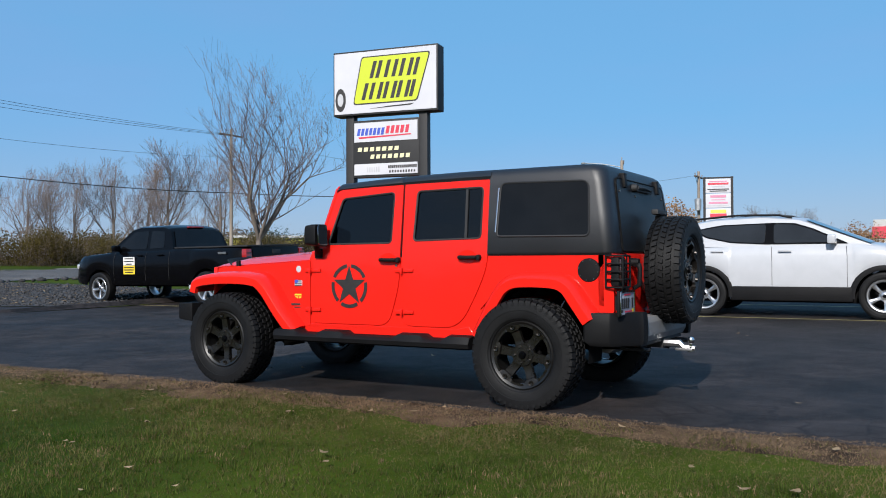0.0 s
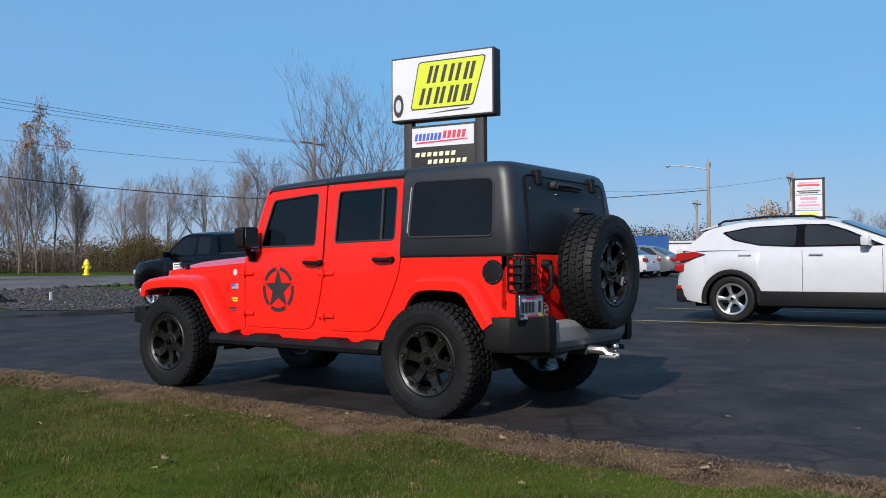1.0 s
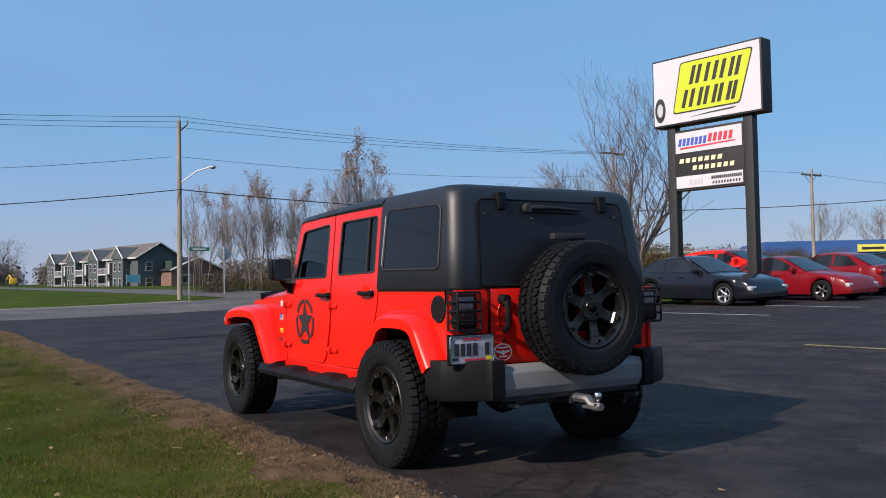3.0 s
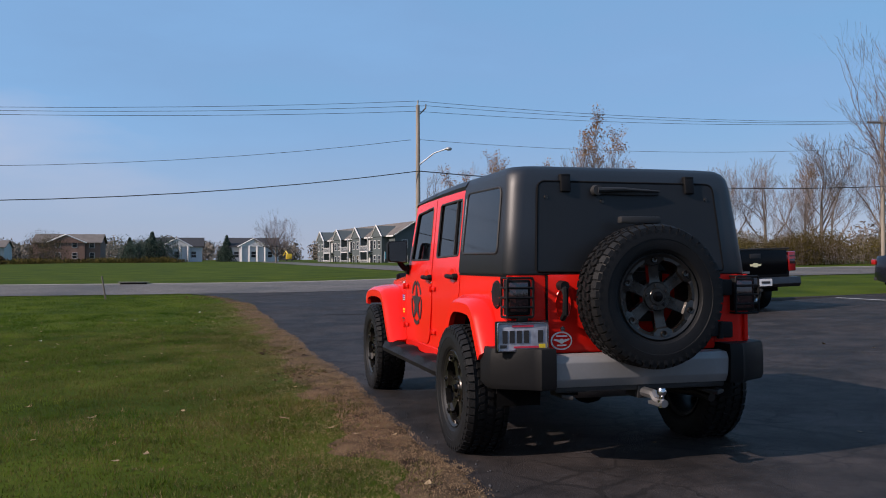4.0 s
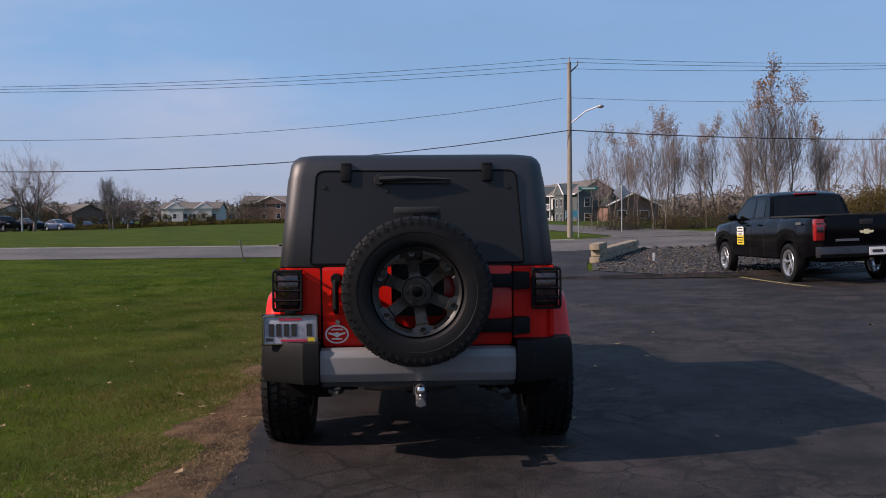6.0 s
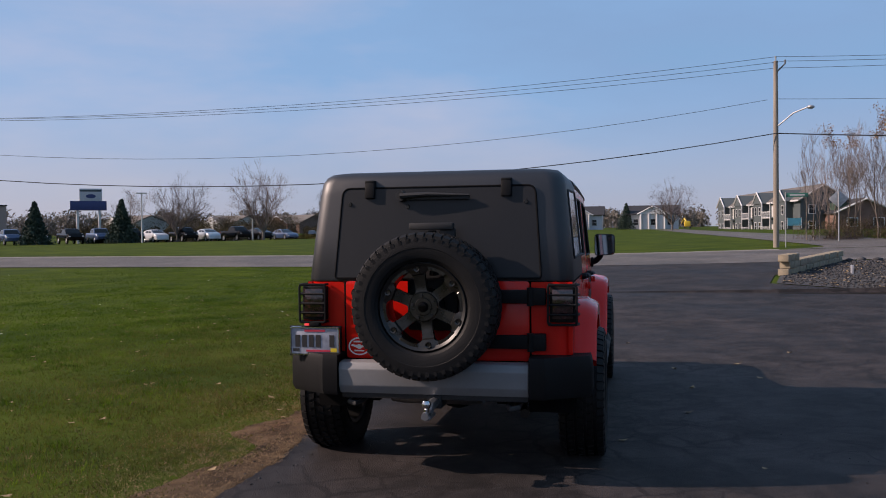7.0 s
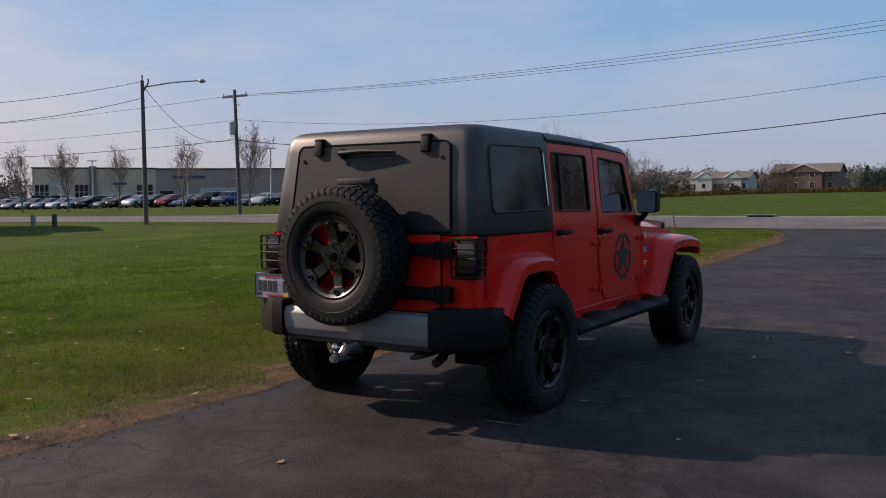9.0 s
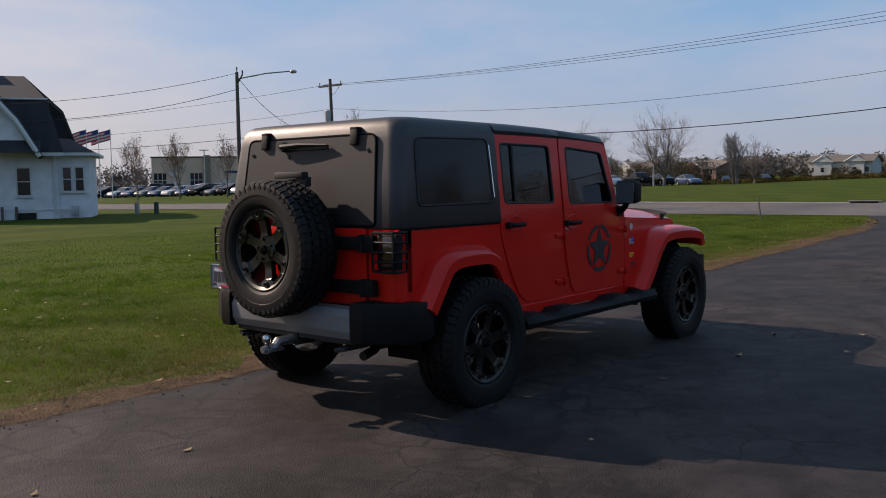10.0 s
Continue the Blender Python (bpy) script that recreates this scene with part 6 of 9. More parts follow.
# ---- the tall sign ----
def build_sign():
    o = thing("pole_sign", "tall roadside sign with white cabinet above black panels", "sign")
    base = Vector((13.95, -18.05, 0))
    o.matrix_world = Matrix.Translation((base.x, base.y, ground_z(base.x, base.y))) @ Matrix.Rotation(math.atan2(-0.60, -3.70), 4, "Z")
    g = ground_z(base.x, base.y)
    # here +x runs to the reader's right and the face looks towards -y
    H = lambda z: z - g
    cab = bmesh.new()
    add_box(cab, (0.06, 0.02, H(7.28)), (3.90, 0.56, 2.22), bevel=0.02)
    cabinet = part("cabinet", cab, M["black"], o, "black sign cabinet")
    for side in (-1, 1):
        yy = side * 0.27 + 0.02
        part("face", box((0.06, yy + side * 0.012, H(7.28)), (3.80, 0.03, 2.10)), M["white"], cabinet, "white illuminated sign face")
        fx = lambda x: x * (-side) + 0.06
        d0, d1 = sorted((yy + side * 0.028, yy + side * 0.036))
        d2, d3 = sorted((yy + side * 0.034, yy + side * 0.042))
        d4, d5 = sorted((yy + side * 0.040, yy + side * 0.048))
        par = [(-1.18, 6.52), (1.22, 6.52), (1.70, 8.16), (-0.86, 8.16)]
        out = rounded([(fx(x), H(z)) for x, z in par], 0.12, 4)
        inn = rounded([(fx(0.22 + (x - 0.22) * 0.968), H(7.34 + (z - 7.34) * 0.95)) for x, z in par], 0.11, 4)
        part("logo_border", add_prism(bmesh.new(), out, "y", d0, d1), M["ink"], cabinet)
        part("logo_field", add_prism(bmesh.new(), inn, "y", d2, d3), M["yellow"], cabinet, "yellow-green slanted logo field")
        # the shop's name as plain slanted blocks, a block a letter
        for z0, z1, xa, widths in ((7.36, 8.02, -0.62, (0.52, 0.30, 0.56, 0.52)), (6.64, 7.28, -0.92, (0.56, 0.52, 0.50, 0.48))):
            x = xa
            for w in widths:
                sl, hh = 0.27, z1 - z0
                bm = bmesh.new()
                for x0, x1 in ([(0.06, 0.19), (w - 0.24, w - 0.11)] if w > 0.4 else [(0.07, 0.20)]):
                    add_prism(bm, [(fx(x + dx + u * hh * sl), H(z0 + u * hh)) for dx, u in ((x0, 0.06), (x1, 0.06), (x1, 0.94), (x0, 0.94))], "y", d4, d5)
                part("name_block", bm, M["ink"], cabinet)
                x += w
        part("underline", add_prism(bmesh.new(), [(fx(x), H(z)) for x, z in ((-0.55, 6.36), (0.95, 6.40), (1.10, 6.45), (0.2, 6.42))], "y", d0, d1), M["ink"], cabinet)
        tb = bmesh.new()
        ringo = [(fx(-1.66 + 0.20 * math.cos(a)), H(6.72 + 0.40 * math.sin(a))) for a in steps(0, 2 * math.pi, 24)[:-1]]
        add_prism(tb, ringo, "y", d0, d1, mat=0)
        add_prism(tb, [(fx(-1.66) + (p - fx(-1.66)) * 0.55, H(6.72) + (q - H(6.72)) * 0.55) for p, q in ringo], "y", d2, d3, mat=1)
        part("tyre_picture", tb, [M["ink"], M["grey_ink"]], cabinet)
    for x in (-1.32, 1.42):
        part("post", box((x, 0.02, H(6.2) / 2 - 0.2), (0.30, 0.30, H(6.2) + 0.4), bevel=0.01), M["black"], o, "square black steel post")
    pan = part("lower_panel", box((0.05, 0.02, H(5.01)), (2.46, 0.34, 1.96), bevel=0.01), M["black"], o)
    for side in (-1, 1):
        yy = side * 0.17 + 0.02
        fx = lambda x: x * (-side) + 0.05
        part("white_strip", box((0.05, yy + side * 0.008, H(5.58)), (2.36, 0.02, 0.66)), M["white"], pan)
        part("white_strip", box((0.05, yy + side * 0.008, H(4.30)), (2.36, 0.02, 0.38)), M["white"], pan)
        e0, e1 = sorted((yy + side * 0.018, yy + side * 0.026))
        g0, g1 = sorted((yy + side * 0.002, yy + side * 0.010))
        def blocks(nm, x, z, n, w, h, gap, mat, a, b, sl=0.2):
            for k in range(n):
                x0 = x + k * (w + gap)
                part(nm, add_prism(bmesh.new(), [(fx(x0), H(z)), (fx(x0 + w), H(z)), (fx(x0 + w + h * sl), H(z + h)), (fx(x0 + h * sl), H(z + h))], "y", a, b), mat, pan)
        blocks("name_block", -1.08, 5.47, 7, 0.105, 0.24, 0.045, M["blue_ink"], e0, e1)
        blocks("name_block", 0.00, 5.50, 5, 0.12, 0.26, 0.06, M["red_ink"], e0, e1)
        part("underline", add_prism(bmesh.new(), [(fx(-1.0), H(5.36)), (fx(0.95), H(5.42)), (fx(0.95), H(5.46)), (fx(-1.02), H(5.42))], "y", e0, e1), M["red_ink"], pan)
        blocks("name_block", -1.06, 4.92, 7, 0.15, 0.14, 0.08, M["cream_ink"], g0, g1)
        blocks("name_block", -0.58, 4.66, 7, 0.14, 0.14, 0.08, M["cream_ink"], g0, g1)
        blocks("name_block", 0.10, 4.31, 15, 0.055, 0.10, 0.016, M["ink"], e0, e1, 0.05)
        blocks("name_block", 0.14, 4.16, 10, 0.055, 0.08, 0.045, M["ink"], e0, e1, 0.05)
        blocks("name_block", -0.70, 4.20, 6, 0.055, 0.18, 0.03, M["grey_ink"], e0, e1, 0.0)
    return o


sign = build_sign()


# ---- poles and wires ----
def utility_pole(name, x, y, top, r=0.15, mat="wood_pole", cross=False, lamp=None, lean=(0, 0), can=False, label="weathered wooden utility pole"):
    g = ground_z(x, y)
    o = thing(name, label, "utility pole", Matrix.Translation((x, y, g)))
    h = top - g
    part("post", tube([(0, 0, -0.5), (lean[0] * 0.5, lean[1] * 0.5, h * 0.5), (lean[0], lean[1], h)], [r, r * 0.86, r * 0.70], 12), M[mat], o)
    if cross:
        part("crossarm", box((lean[0], lean[1], h - 0.45), (0.12, 2.3, 0.12), bevel=0.01), M["wood_dark"], o)
        for k in (-1.05, 0.0, 1.05):
            part("insulator", tube([(lean[0], lean[1] + k, h - 0.40), (lean[0], lean[1] + k, h - 0.2)], [0.03, 0.05], 8), M["galv"], o)
        for s in (1, -1):
            part("brace", tube([(0.07, 0.02 * s, h - 1.1), (0.07, s * 0.7, h - 0.45)], 0.02, 6), M["galv"], o)
    else:
        part("insulator", tube([(0, 0, h), (0, 0, h + 0.25)], [0.03, 0.05], 8), M["galv"], o)
        part("bracket", tube([(0, -0.1, h - 0.5), (0, -0.45, h - 0.15), (0, -0.45, h + 0.05)], 0.04, 6), M["wood_dark"], o)
    if can:
        part("transformer", weld(revolve([(0, -0.45), (0.24, -0.45), (0.26, 0.40), (0.2, 0.46), (0, 0.46)], 16, axis="z")), M["galv"], o).matrix_local = Matrix.Translation((-0.05, 0.45, h - 2.6))
    if lamp:
        dx, dy, dz, z0 = lamp
        part("lamp_arm", tube([(0, 0, z0), (dx * 0.55, dy * 0.55, z0 + dz * 0.75), (dx, dy, z0 + dz)], 0.035, 8), M["galv"], o)
        hd = bmesh.ops.create_icosphere
        lb = bmesh.new()
        hd(lb, subdivisions=2, radius=1.0)
        for v in lb.verts:
            v.co = Vector((v.co.x * 0.18, v.co.y * 0.18, v.co.z * 0.10)) + Vector((dx * 1.06, dy * 1.06, z0 + dz - 0.02)) + Vector((dx, dy, 0)).normalized() * v.co.x * 0.0
        part("lamp_head", lb, M["galv"], o, "round street-lamp head")
    return o


utility_pole("utility_pole", 41.0, -8.5, 9.95, lamp=(-1.1, -1.35, 0.85, 6.05))
utility_pole("utility_pole", 42.4, -40.2, 10.85, cross=True, r=0.14)
utility_pole("utility_pole", 37.65, 40.05, 8.75, cross=True, mat="wood_dark", lean=(0.1, 0.35), can=True, label="dark leaning utility pole with a transformer can")
utility_pole("utility_pole", 35.2, -53.0, 9.1, cross=True, r=0.14)
utility_pole("utility_pole", 28.9, -59.1, 7.7, cross=True, r=0.14)
utility_pole("utility_pole", 14.1, -61.6, 8.1, cross=True, r=0.14, can=True, label="weathered utility pole with crossarm beside the notice board")
utility_pole("utility_pole", 29.4, -83.3, 8.2, cross=True, r=0.15)
utility_pole("utility_pole", 18.5, -56.4, 8.7, r=0.16, lamp=(2.5, 0.95, 0.35, 7.3))
utility_pole("street_lamp", 23.5, 32.1, 7.2, r=0.12, mat="wood_dark", lamp=(1.65, -2.15, 0.34, 6.70), label="dark wooden lamp post with a long arm")


def wire(a, b, sag, r=0.012):
    a, b = Vector(a), Vector(b)
    pts = []
    for t in steps(0, 1, 16):
        p = a.lerp(b, t)
        p.z -= sag * 4 * t * (1 - t)
        pts.append(p)
    ob = link_mesh("overhead_wire", tube(pts, r, 5), M["cable"], 60)
    return tagged(ob, "thin black overhead wire between poles", "wire", group="overhead wires")


P1, P4, P5 = (41.0, -8.5), (42.4, -40.2), (37.75, 40.4)
for dz, dy, r in ((0.22, 0, 0.011), (-0.02, -0.45, 0.011), (-0.35, 0.1, 0.011)):
    wire((P1[0], P1[1] + dy, 9.95 + dz), (P4[0], P4[1] + dy, 10.45 + dz * 0.2), 0.35, r)
    wire((P1[0], P1[1] + dy, 9.95 + dz), (P5[0], P5[1] + (dy + 0.4) * 2.0, 8.40 + dz * 0.1), 0.75, r)
wire((P1[0], P1[1] + 0.4, 8.02), (P5[0], P5[1], 6.75), 1.6, 0.011)
wire((P1[0], P1[1], 8.05), (P4[0], P4[1], 8.8), 0.5, 0.010)
wire((P1[0] - 0.16, P1[1], 6.30), (P5[0] - 0.1, P5[1] - 0.1, 5.35), 1.65, 0.024)
wire((P1[0] - 0.16, P1[1], 6.30), (P4[0] - 0.16, P4[1], 6.2), 0.45, 0.028)
wire((P4[0], P4[1], 10.4), (35.2, -53.0, 8.8), 0.3, 0.010)
wire((P4[0], P4[1], 6.2), (18.5, -56.4, 6.7), 0.5, 0.028)
wire((P5[0], P5[1], 8.4), (29.5, 91, 7.6), 0.7, 0.012)
wire((P5[0], P5[1], 6.7), (29.5, 91, 6.4), 0.7, 0.012)
wire((P5[0], P5[1], 5.4), (29.5, 91, 5.4), 0.7, 0.02)
wire((23.5, 32.1, 7.0), (P5[0], P5[1], 5.6), 1.3, 0.014)
wire((23.5, 32.1, 7.15), (14.0, 36.1, 5.3), 0.25, 0.012)
wire((23.5, 32.1, 6.35), (14.0, 36.1, 4.5), 0.35, 0.014)
wire((35.2, -53.0, 8.8), (28.9, -59.1, 7.4), 0.2, 0.010)
wire((28.9, -59.1, 7.4), (14.1, -61.6, 7.8), 0.4, 0.010)

# ---- roadside things ----
def build_hydrant(x, y):
    o = thing("fire_hydrant", "yellow fire hydrant on the verge beyond the road", "hydrant", Matrix.Translation((x, y, ground_z(x, y))))
    part("barrel", weld(revolve([(0.20, 0), (0.20, 0.06), (0.13, 0.08), (0.13, 0.55), (0.18, 0.57), (0.18, 0.62), (0.15, 0.66), (0.13, 0.76), (0.06, 0.84), (0.05, 0.90), (0, 0.90)], 16, axis="z")), M["hydrant"], o)
    for v in ((0.0, 1), (0.0, -1)):
        part("outlet", tube([(0, 0, 0.45), (0, v[1] * 0.24, 0.45)], [0.07, 0.075], 10), M["hydrant"], o)
    part("outlet", tube([(0, 0, 0.42), (-0.26, 0, 0.42)], [0.09, 0.095], 10), M["hydrant"], o)
    return o


build_hydrant(41.0, -21.2)
o = thing("street_sign", "green street-name plate on a thin post by the corner", "sign", Matrix.Translation((40.7, -8.9, ground_z(40.7, -8.9))))
part("post", tube([(0, 0, -0.2), (0, 0, 2.75)], 0.03, 8), M["galv"], o)
part("plate", box((0, -0.55, 2.62), (0.012, 1.05, 0.20), bevel=0.003), M["sign_green"], o)
part("text_bar", box((-0.010, -0.55, 2.62), (0.006, 0.70, 0.07)), M["trim_white"], o)
o = thing("road_sign", "grey back of a square road sign on a steel post", "sign", Matrix.Translation((47.5, -12.9, ground_z(47.5, -12.9))))
part("post", tube([(0, 0, -0.2), (0, 0, 2.9)], 0.04, 8), M["galv"], o)
part("plate", box((0.05, 0, 2.45), (0.02, 0.75, 0.75), Matrix.Rotation(radians(45), 4, "X"), bevel=0.004), M["galv"], o)
o = thing("storm_drain", "dark slot of a storm drain in the kerb", "drain", Matrix.Translation((36.95, 5.9, ground_z(36.95, 5.9) + 0.03)))
part("slot", box((0, 0, 0.02), (0.10, 1.15, 0.10), bevel=0.01), M["dark"], o)
part("lid", box((0.16, 0, 0.085), (0.30, 1.35, 0.04), bevel=0.01), M["concrete"], o)
o = thing("marker_post", "short white utility marker in the gravel bed", "marker", Matrix.Translation((19.0, -6.9, ground_z(19.0, -6.9))))
part("stake", box((0, 0, 0.10), (0.05, 0.07, 0.32), bevel=0.01), M["grey_ink"], o)
o = thing("marker_post", "thin leaning wooden stake in the verge", "marker", Matrix.Translation((23.4, 5.6, ground_z(23.4, 5.6))))
part("stake", tube([(0, 0, -0.1), (0.05, 0.14, 0.72)], 0.025, 6), M["wood_dark"], o)
for x, y, mt, lb in ((20.2, 36.3, "wood_pole", "short weathered post by the road"), (20.8, 35.5, "evergreen", "short dark green post by the road")):
    o = thing("bollard", lb, "post", Matrix.Translation((x, y, ground_z(x, y))))
    part("post", tube([(0, 0, -0.1), (0, 0, 0.55), (0, 0, 0.60)], [0.12, 0.12, 0.09], 10), M[mt], o)

# gravel bed between lot and road, with a row of stones and a low block wall
strip_sheet("gravel_bed", steps(14.2, 25.2, 24), lambda x: -11.6, lambda x: lot_edge(x) - 0.15, 12, M["gravel"], 0.02, "dark gravel bed between car park and road", "gravel")


rg = random.Random(7)
base = bmesh.new()
bmesh.ops.create_icosphere(base, subdivisions=1, radius=1.0)
bv = np.array([v.co[:] for v in base.verts])
bf = np.array([[v.index for v in f.verts] for f in base.faces])
base.free()


def scatter_stones(name, spots, mats, label, category, squash=0.6):
    """Many small stones in one mass."""
    vs, fs, n = [], [], 0
    r_ = np.random.RandomState(len(spots))
    for x, y, z, r in spots:
        a = r_.uniform(0, 6.28)
        q = bv * (r * r_.uniform(0.75, 1.3, 3)) * np.array([1, 1, squash]) * r_.uniform(0.85, 1.15, (len(bv), 1))
        c, s = math.cos(a), math.sin(a)
        q = q @ np.array([[c, s, 0], [-s, c, 0], [0, 0, 1]])
        vs.append(q + np.array([x, y, z]))
        fs.append(bf + n)
        n += len(bv)
    ob = raw_mesh(name, np.vstack(vs), np.vstack(fs), mats)
    return tagged(ob, label, category, kind="stuff")


spots = []
for _ in range(6000):
    x = rg.uniform(14.6, 25.2)
    y = rg.uniform(-11.4, lot_edge(x) - 0.25)
    spots.append((x, y, ground_z(x, y) + 0.03, rg.uniform(0.012, 0.042) * (1.7 if rg.random() < 0.04 else 1)))
scatter_stones("gravel_stones", spots, M["gravel_stone"], "loose dark and pale stones in the gravel bed", "gravel")
wall_t = thing("block_wall", "low wall of stacked tan limestone blocks round the gravel bed", "wall")
block = part("stone_block", box((0, 0, 0), (0.37, 0.28, 0.185), bevel=0.018), M["lime_block"], wall_t)
lay_at = []
ends = [Vector((19.2, -5.25)), Vector((25.25, -7.95))]
for a, b in zip(ends, ends[1:]):
    n = int((b - a).length / 0.385)
    for k in range(n):
        for lay in range(3):
            if (lay == 2 and (a != ends[0] or k > 2)):
                continue
            p = a.lerp(b, (k + (0.5 if lay % 2 else 0.1)) / n)
            turn = math.atan2((b - a).y, (b - a).x) + rg.uniform(-0.04, 0.04)
            lay_at.append(Matrix.Translation((p.x + rg.uniform(-0.015, 0.015), p.y + rg.uniform(-0.015, 0.015), ground_z(p.x, p.y) + 0.09 + 0.19 * lay)) @ Matrix.Rotation(turn, 4, "Z"))
scatter_stones("edge_stones", [(25.0 + rg.uniform(-0.15, 0.15), -8.2 - 0.42 * k, ground_z(25, -8 - 0.42 * k) + 0.06, rg.uniform(0.09, 0.17)) for k in range(28)], M["gravel_stone"], "row of dark stones along the gravel bed", "stones")
block.matrix_local = lay_at[0]
for m in lay_at[1:]:
    copy_part(block, wall_t, m)

# parking lines
def painted_line(x0, y0, x1, y1, w, mat, label):
    a, b = Vector((x0, y0)), Vector((x1, y1))
    n = Vector((-(b - a).y, (b - a).x)).normalized() * w / 2
    rows = []
    for t in steps(0, 1, 10):
        p = a.lerp(b, t)
        rows.append([(q.x, q.y, ground_z(q.x, q.y) + 0.020) for q in (p - n, p + n)])
    tagged(link_mesh("parking_line", loft(rows), mat, 60), label, "marking", kind="structure")


painted_line(3.2, -7.75, -3.0, -7.95, 0.10, M["line"], "faded yellow parking line on the asphalt")
painted_line(15.6, -7.35, 10.4, -7.45, 0.10, M["line"], "faded yellow parking line on the asphalt")
painted_line(13.4, -12.9, 8.0, -13.1, 0.10, M["line_white"], "faded white parking line on the asphalt")
painted_line(13.4, -16.4, 8.0, -16.5, 0.10, M["line_white"], "faded white parking line on the asphalt")
painted_line(3.2, -10.6, -3.0, -10.7, 0.10, M["line"], "faded yellow parking line on the asphalt")


# ---- buildings ----
def house_window(parent, origin, right, z, w, h, out, rails=1, sill=True):
    """A framed window on a wall: origin is its middle on the wall, right the wall's direction, out its normal."""
    right, out = Vector(right), Vector(out)
    up = Vector((0, 0, 1))
    def slab(c, sw, sh, d0, d1):
        bm = bmesh.new()
        pts = []
        for d in (d0, d1):
            for a, b in ((-1, -1), (1, -1), (1, 1), (-1, 1)):
                pts.append(bm.verts.new(Vector(origin) + up * z + right * (c[0] + a * sw / 2) + up * (c[1] + b * sh / 2) + out * d))
        for f in ((0, 1, 2, 3), (7, 6, 5, 4), (0, 4, 5, 1), (1, 5, 6, 2), (2, 6, 7, 3), (3, 7, 4, 0)):
            bm.faces.new([pts[i] for i in f])
        return bm
    fw = max(0.06, w * 0.08)
    fr = bmesh.new()
    for c, sw, sh in (((0, h / 2), w + fw, fw), ((0, -h / 2), w + fw, fw), ((-w / 2, 0), fw, h), ((w / 2, 0), fw, h)) + tuple(((0, -h / 2 + h * (k + 1) / (rails + 1)), w, fw * 0.7) for k in range(rails)):
        sub = slab(c, sw, sh, -0.02, 0.06)
        me = bpy.data.meshes.new("tmp")
        sub.to_mesh(me)
        sub.free()
        fr.from_mesh(me)
        bpy.data.meshes.remove(me)
    win = part("window", fr, M["trim_white"], parent)
    part("pane", slab((0, 0), w, h, -0.01, 0.015), M["window"], win)
    if sill:
        part("sill", slab((0, -h / 2 - fw), w + fw * 3, fw, -0.02, 0.12), M["trim_white"], win)
    return win


def gable_roof(L, D, H, rise_, over, mat, parent, gable_mat, axis="x"):
    """Two thick roof slopes with the ridge along an axis, and the gable walls under them."""
    half = D / 2
    if axis == "x":
        prof = [(-half - over, H - over * rise_ / half), (0, H + rise_), (half + over, H - over * rise_ / half), (half + over, H - over * rise_ / half + 0.18), (0, H + rise_ + 0.2), (-half - over, H - over * rise_ / half + 0.18)]
        r = part("roof", add_prism(bmesh.new(), prof, "x", -L / 2 - over, L / 2 + over), mat, parent)
        part("gable", add_prism(bmesh.new(), [(-half, H), (half, H), (0, H + rise_)], "x", -L / 2, L / 2), gable_mat, parent)
    else:
        half = L / 2
        prof = [(-half - over, H - over * rise_ / half), (0, H + rise_), (half + over, H - over * rise_ / half), (half + over, H - over * rise_ / half + 0.18), (0, H + rise_ + 0.2), (-half - over, H - over * rise_ / half + 0.18)]
        r = part("roof", add_prism(bmesh.new(), prof, "y", -D / 2 - over, D / 2 + over), mat, parent)
        part("gable", add_prism(bmesh.new(), [(-half, H), (half, H), (0, H + rise_)], "y", -D / 2, D / 2), gable_mat, parent)
        for sgn in (-1, 1):
            y = sgn * (D / 2 + over + 0.02)
            for s in (1, -1):
                part("bargeboard", tube([(s * (half + over), y, H - over * rise_ / half + 0.05), (0, y, H + rise_ + 0.06)], 0.14, 4), M["trim_white"], parent)
    return r


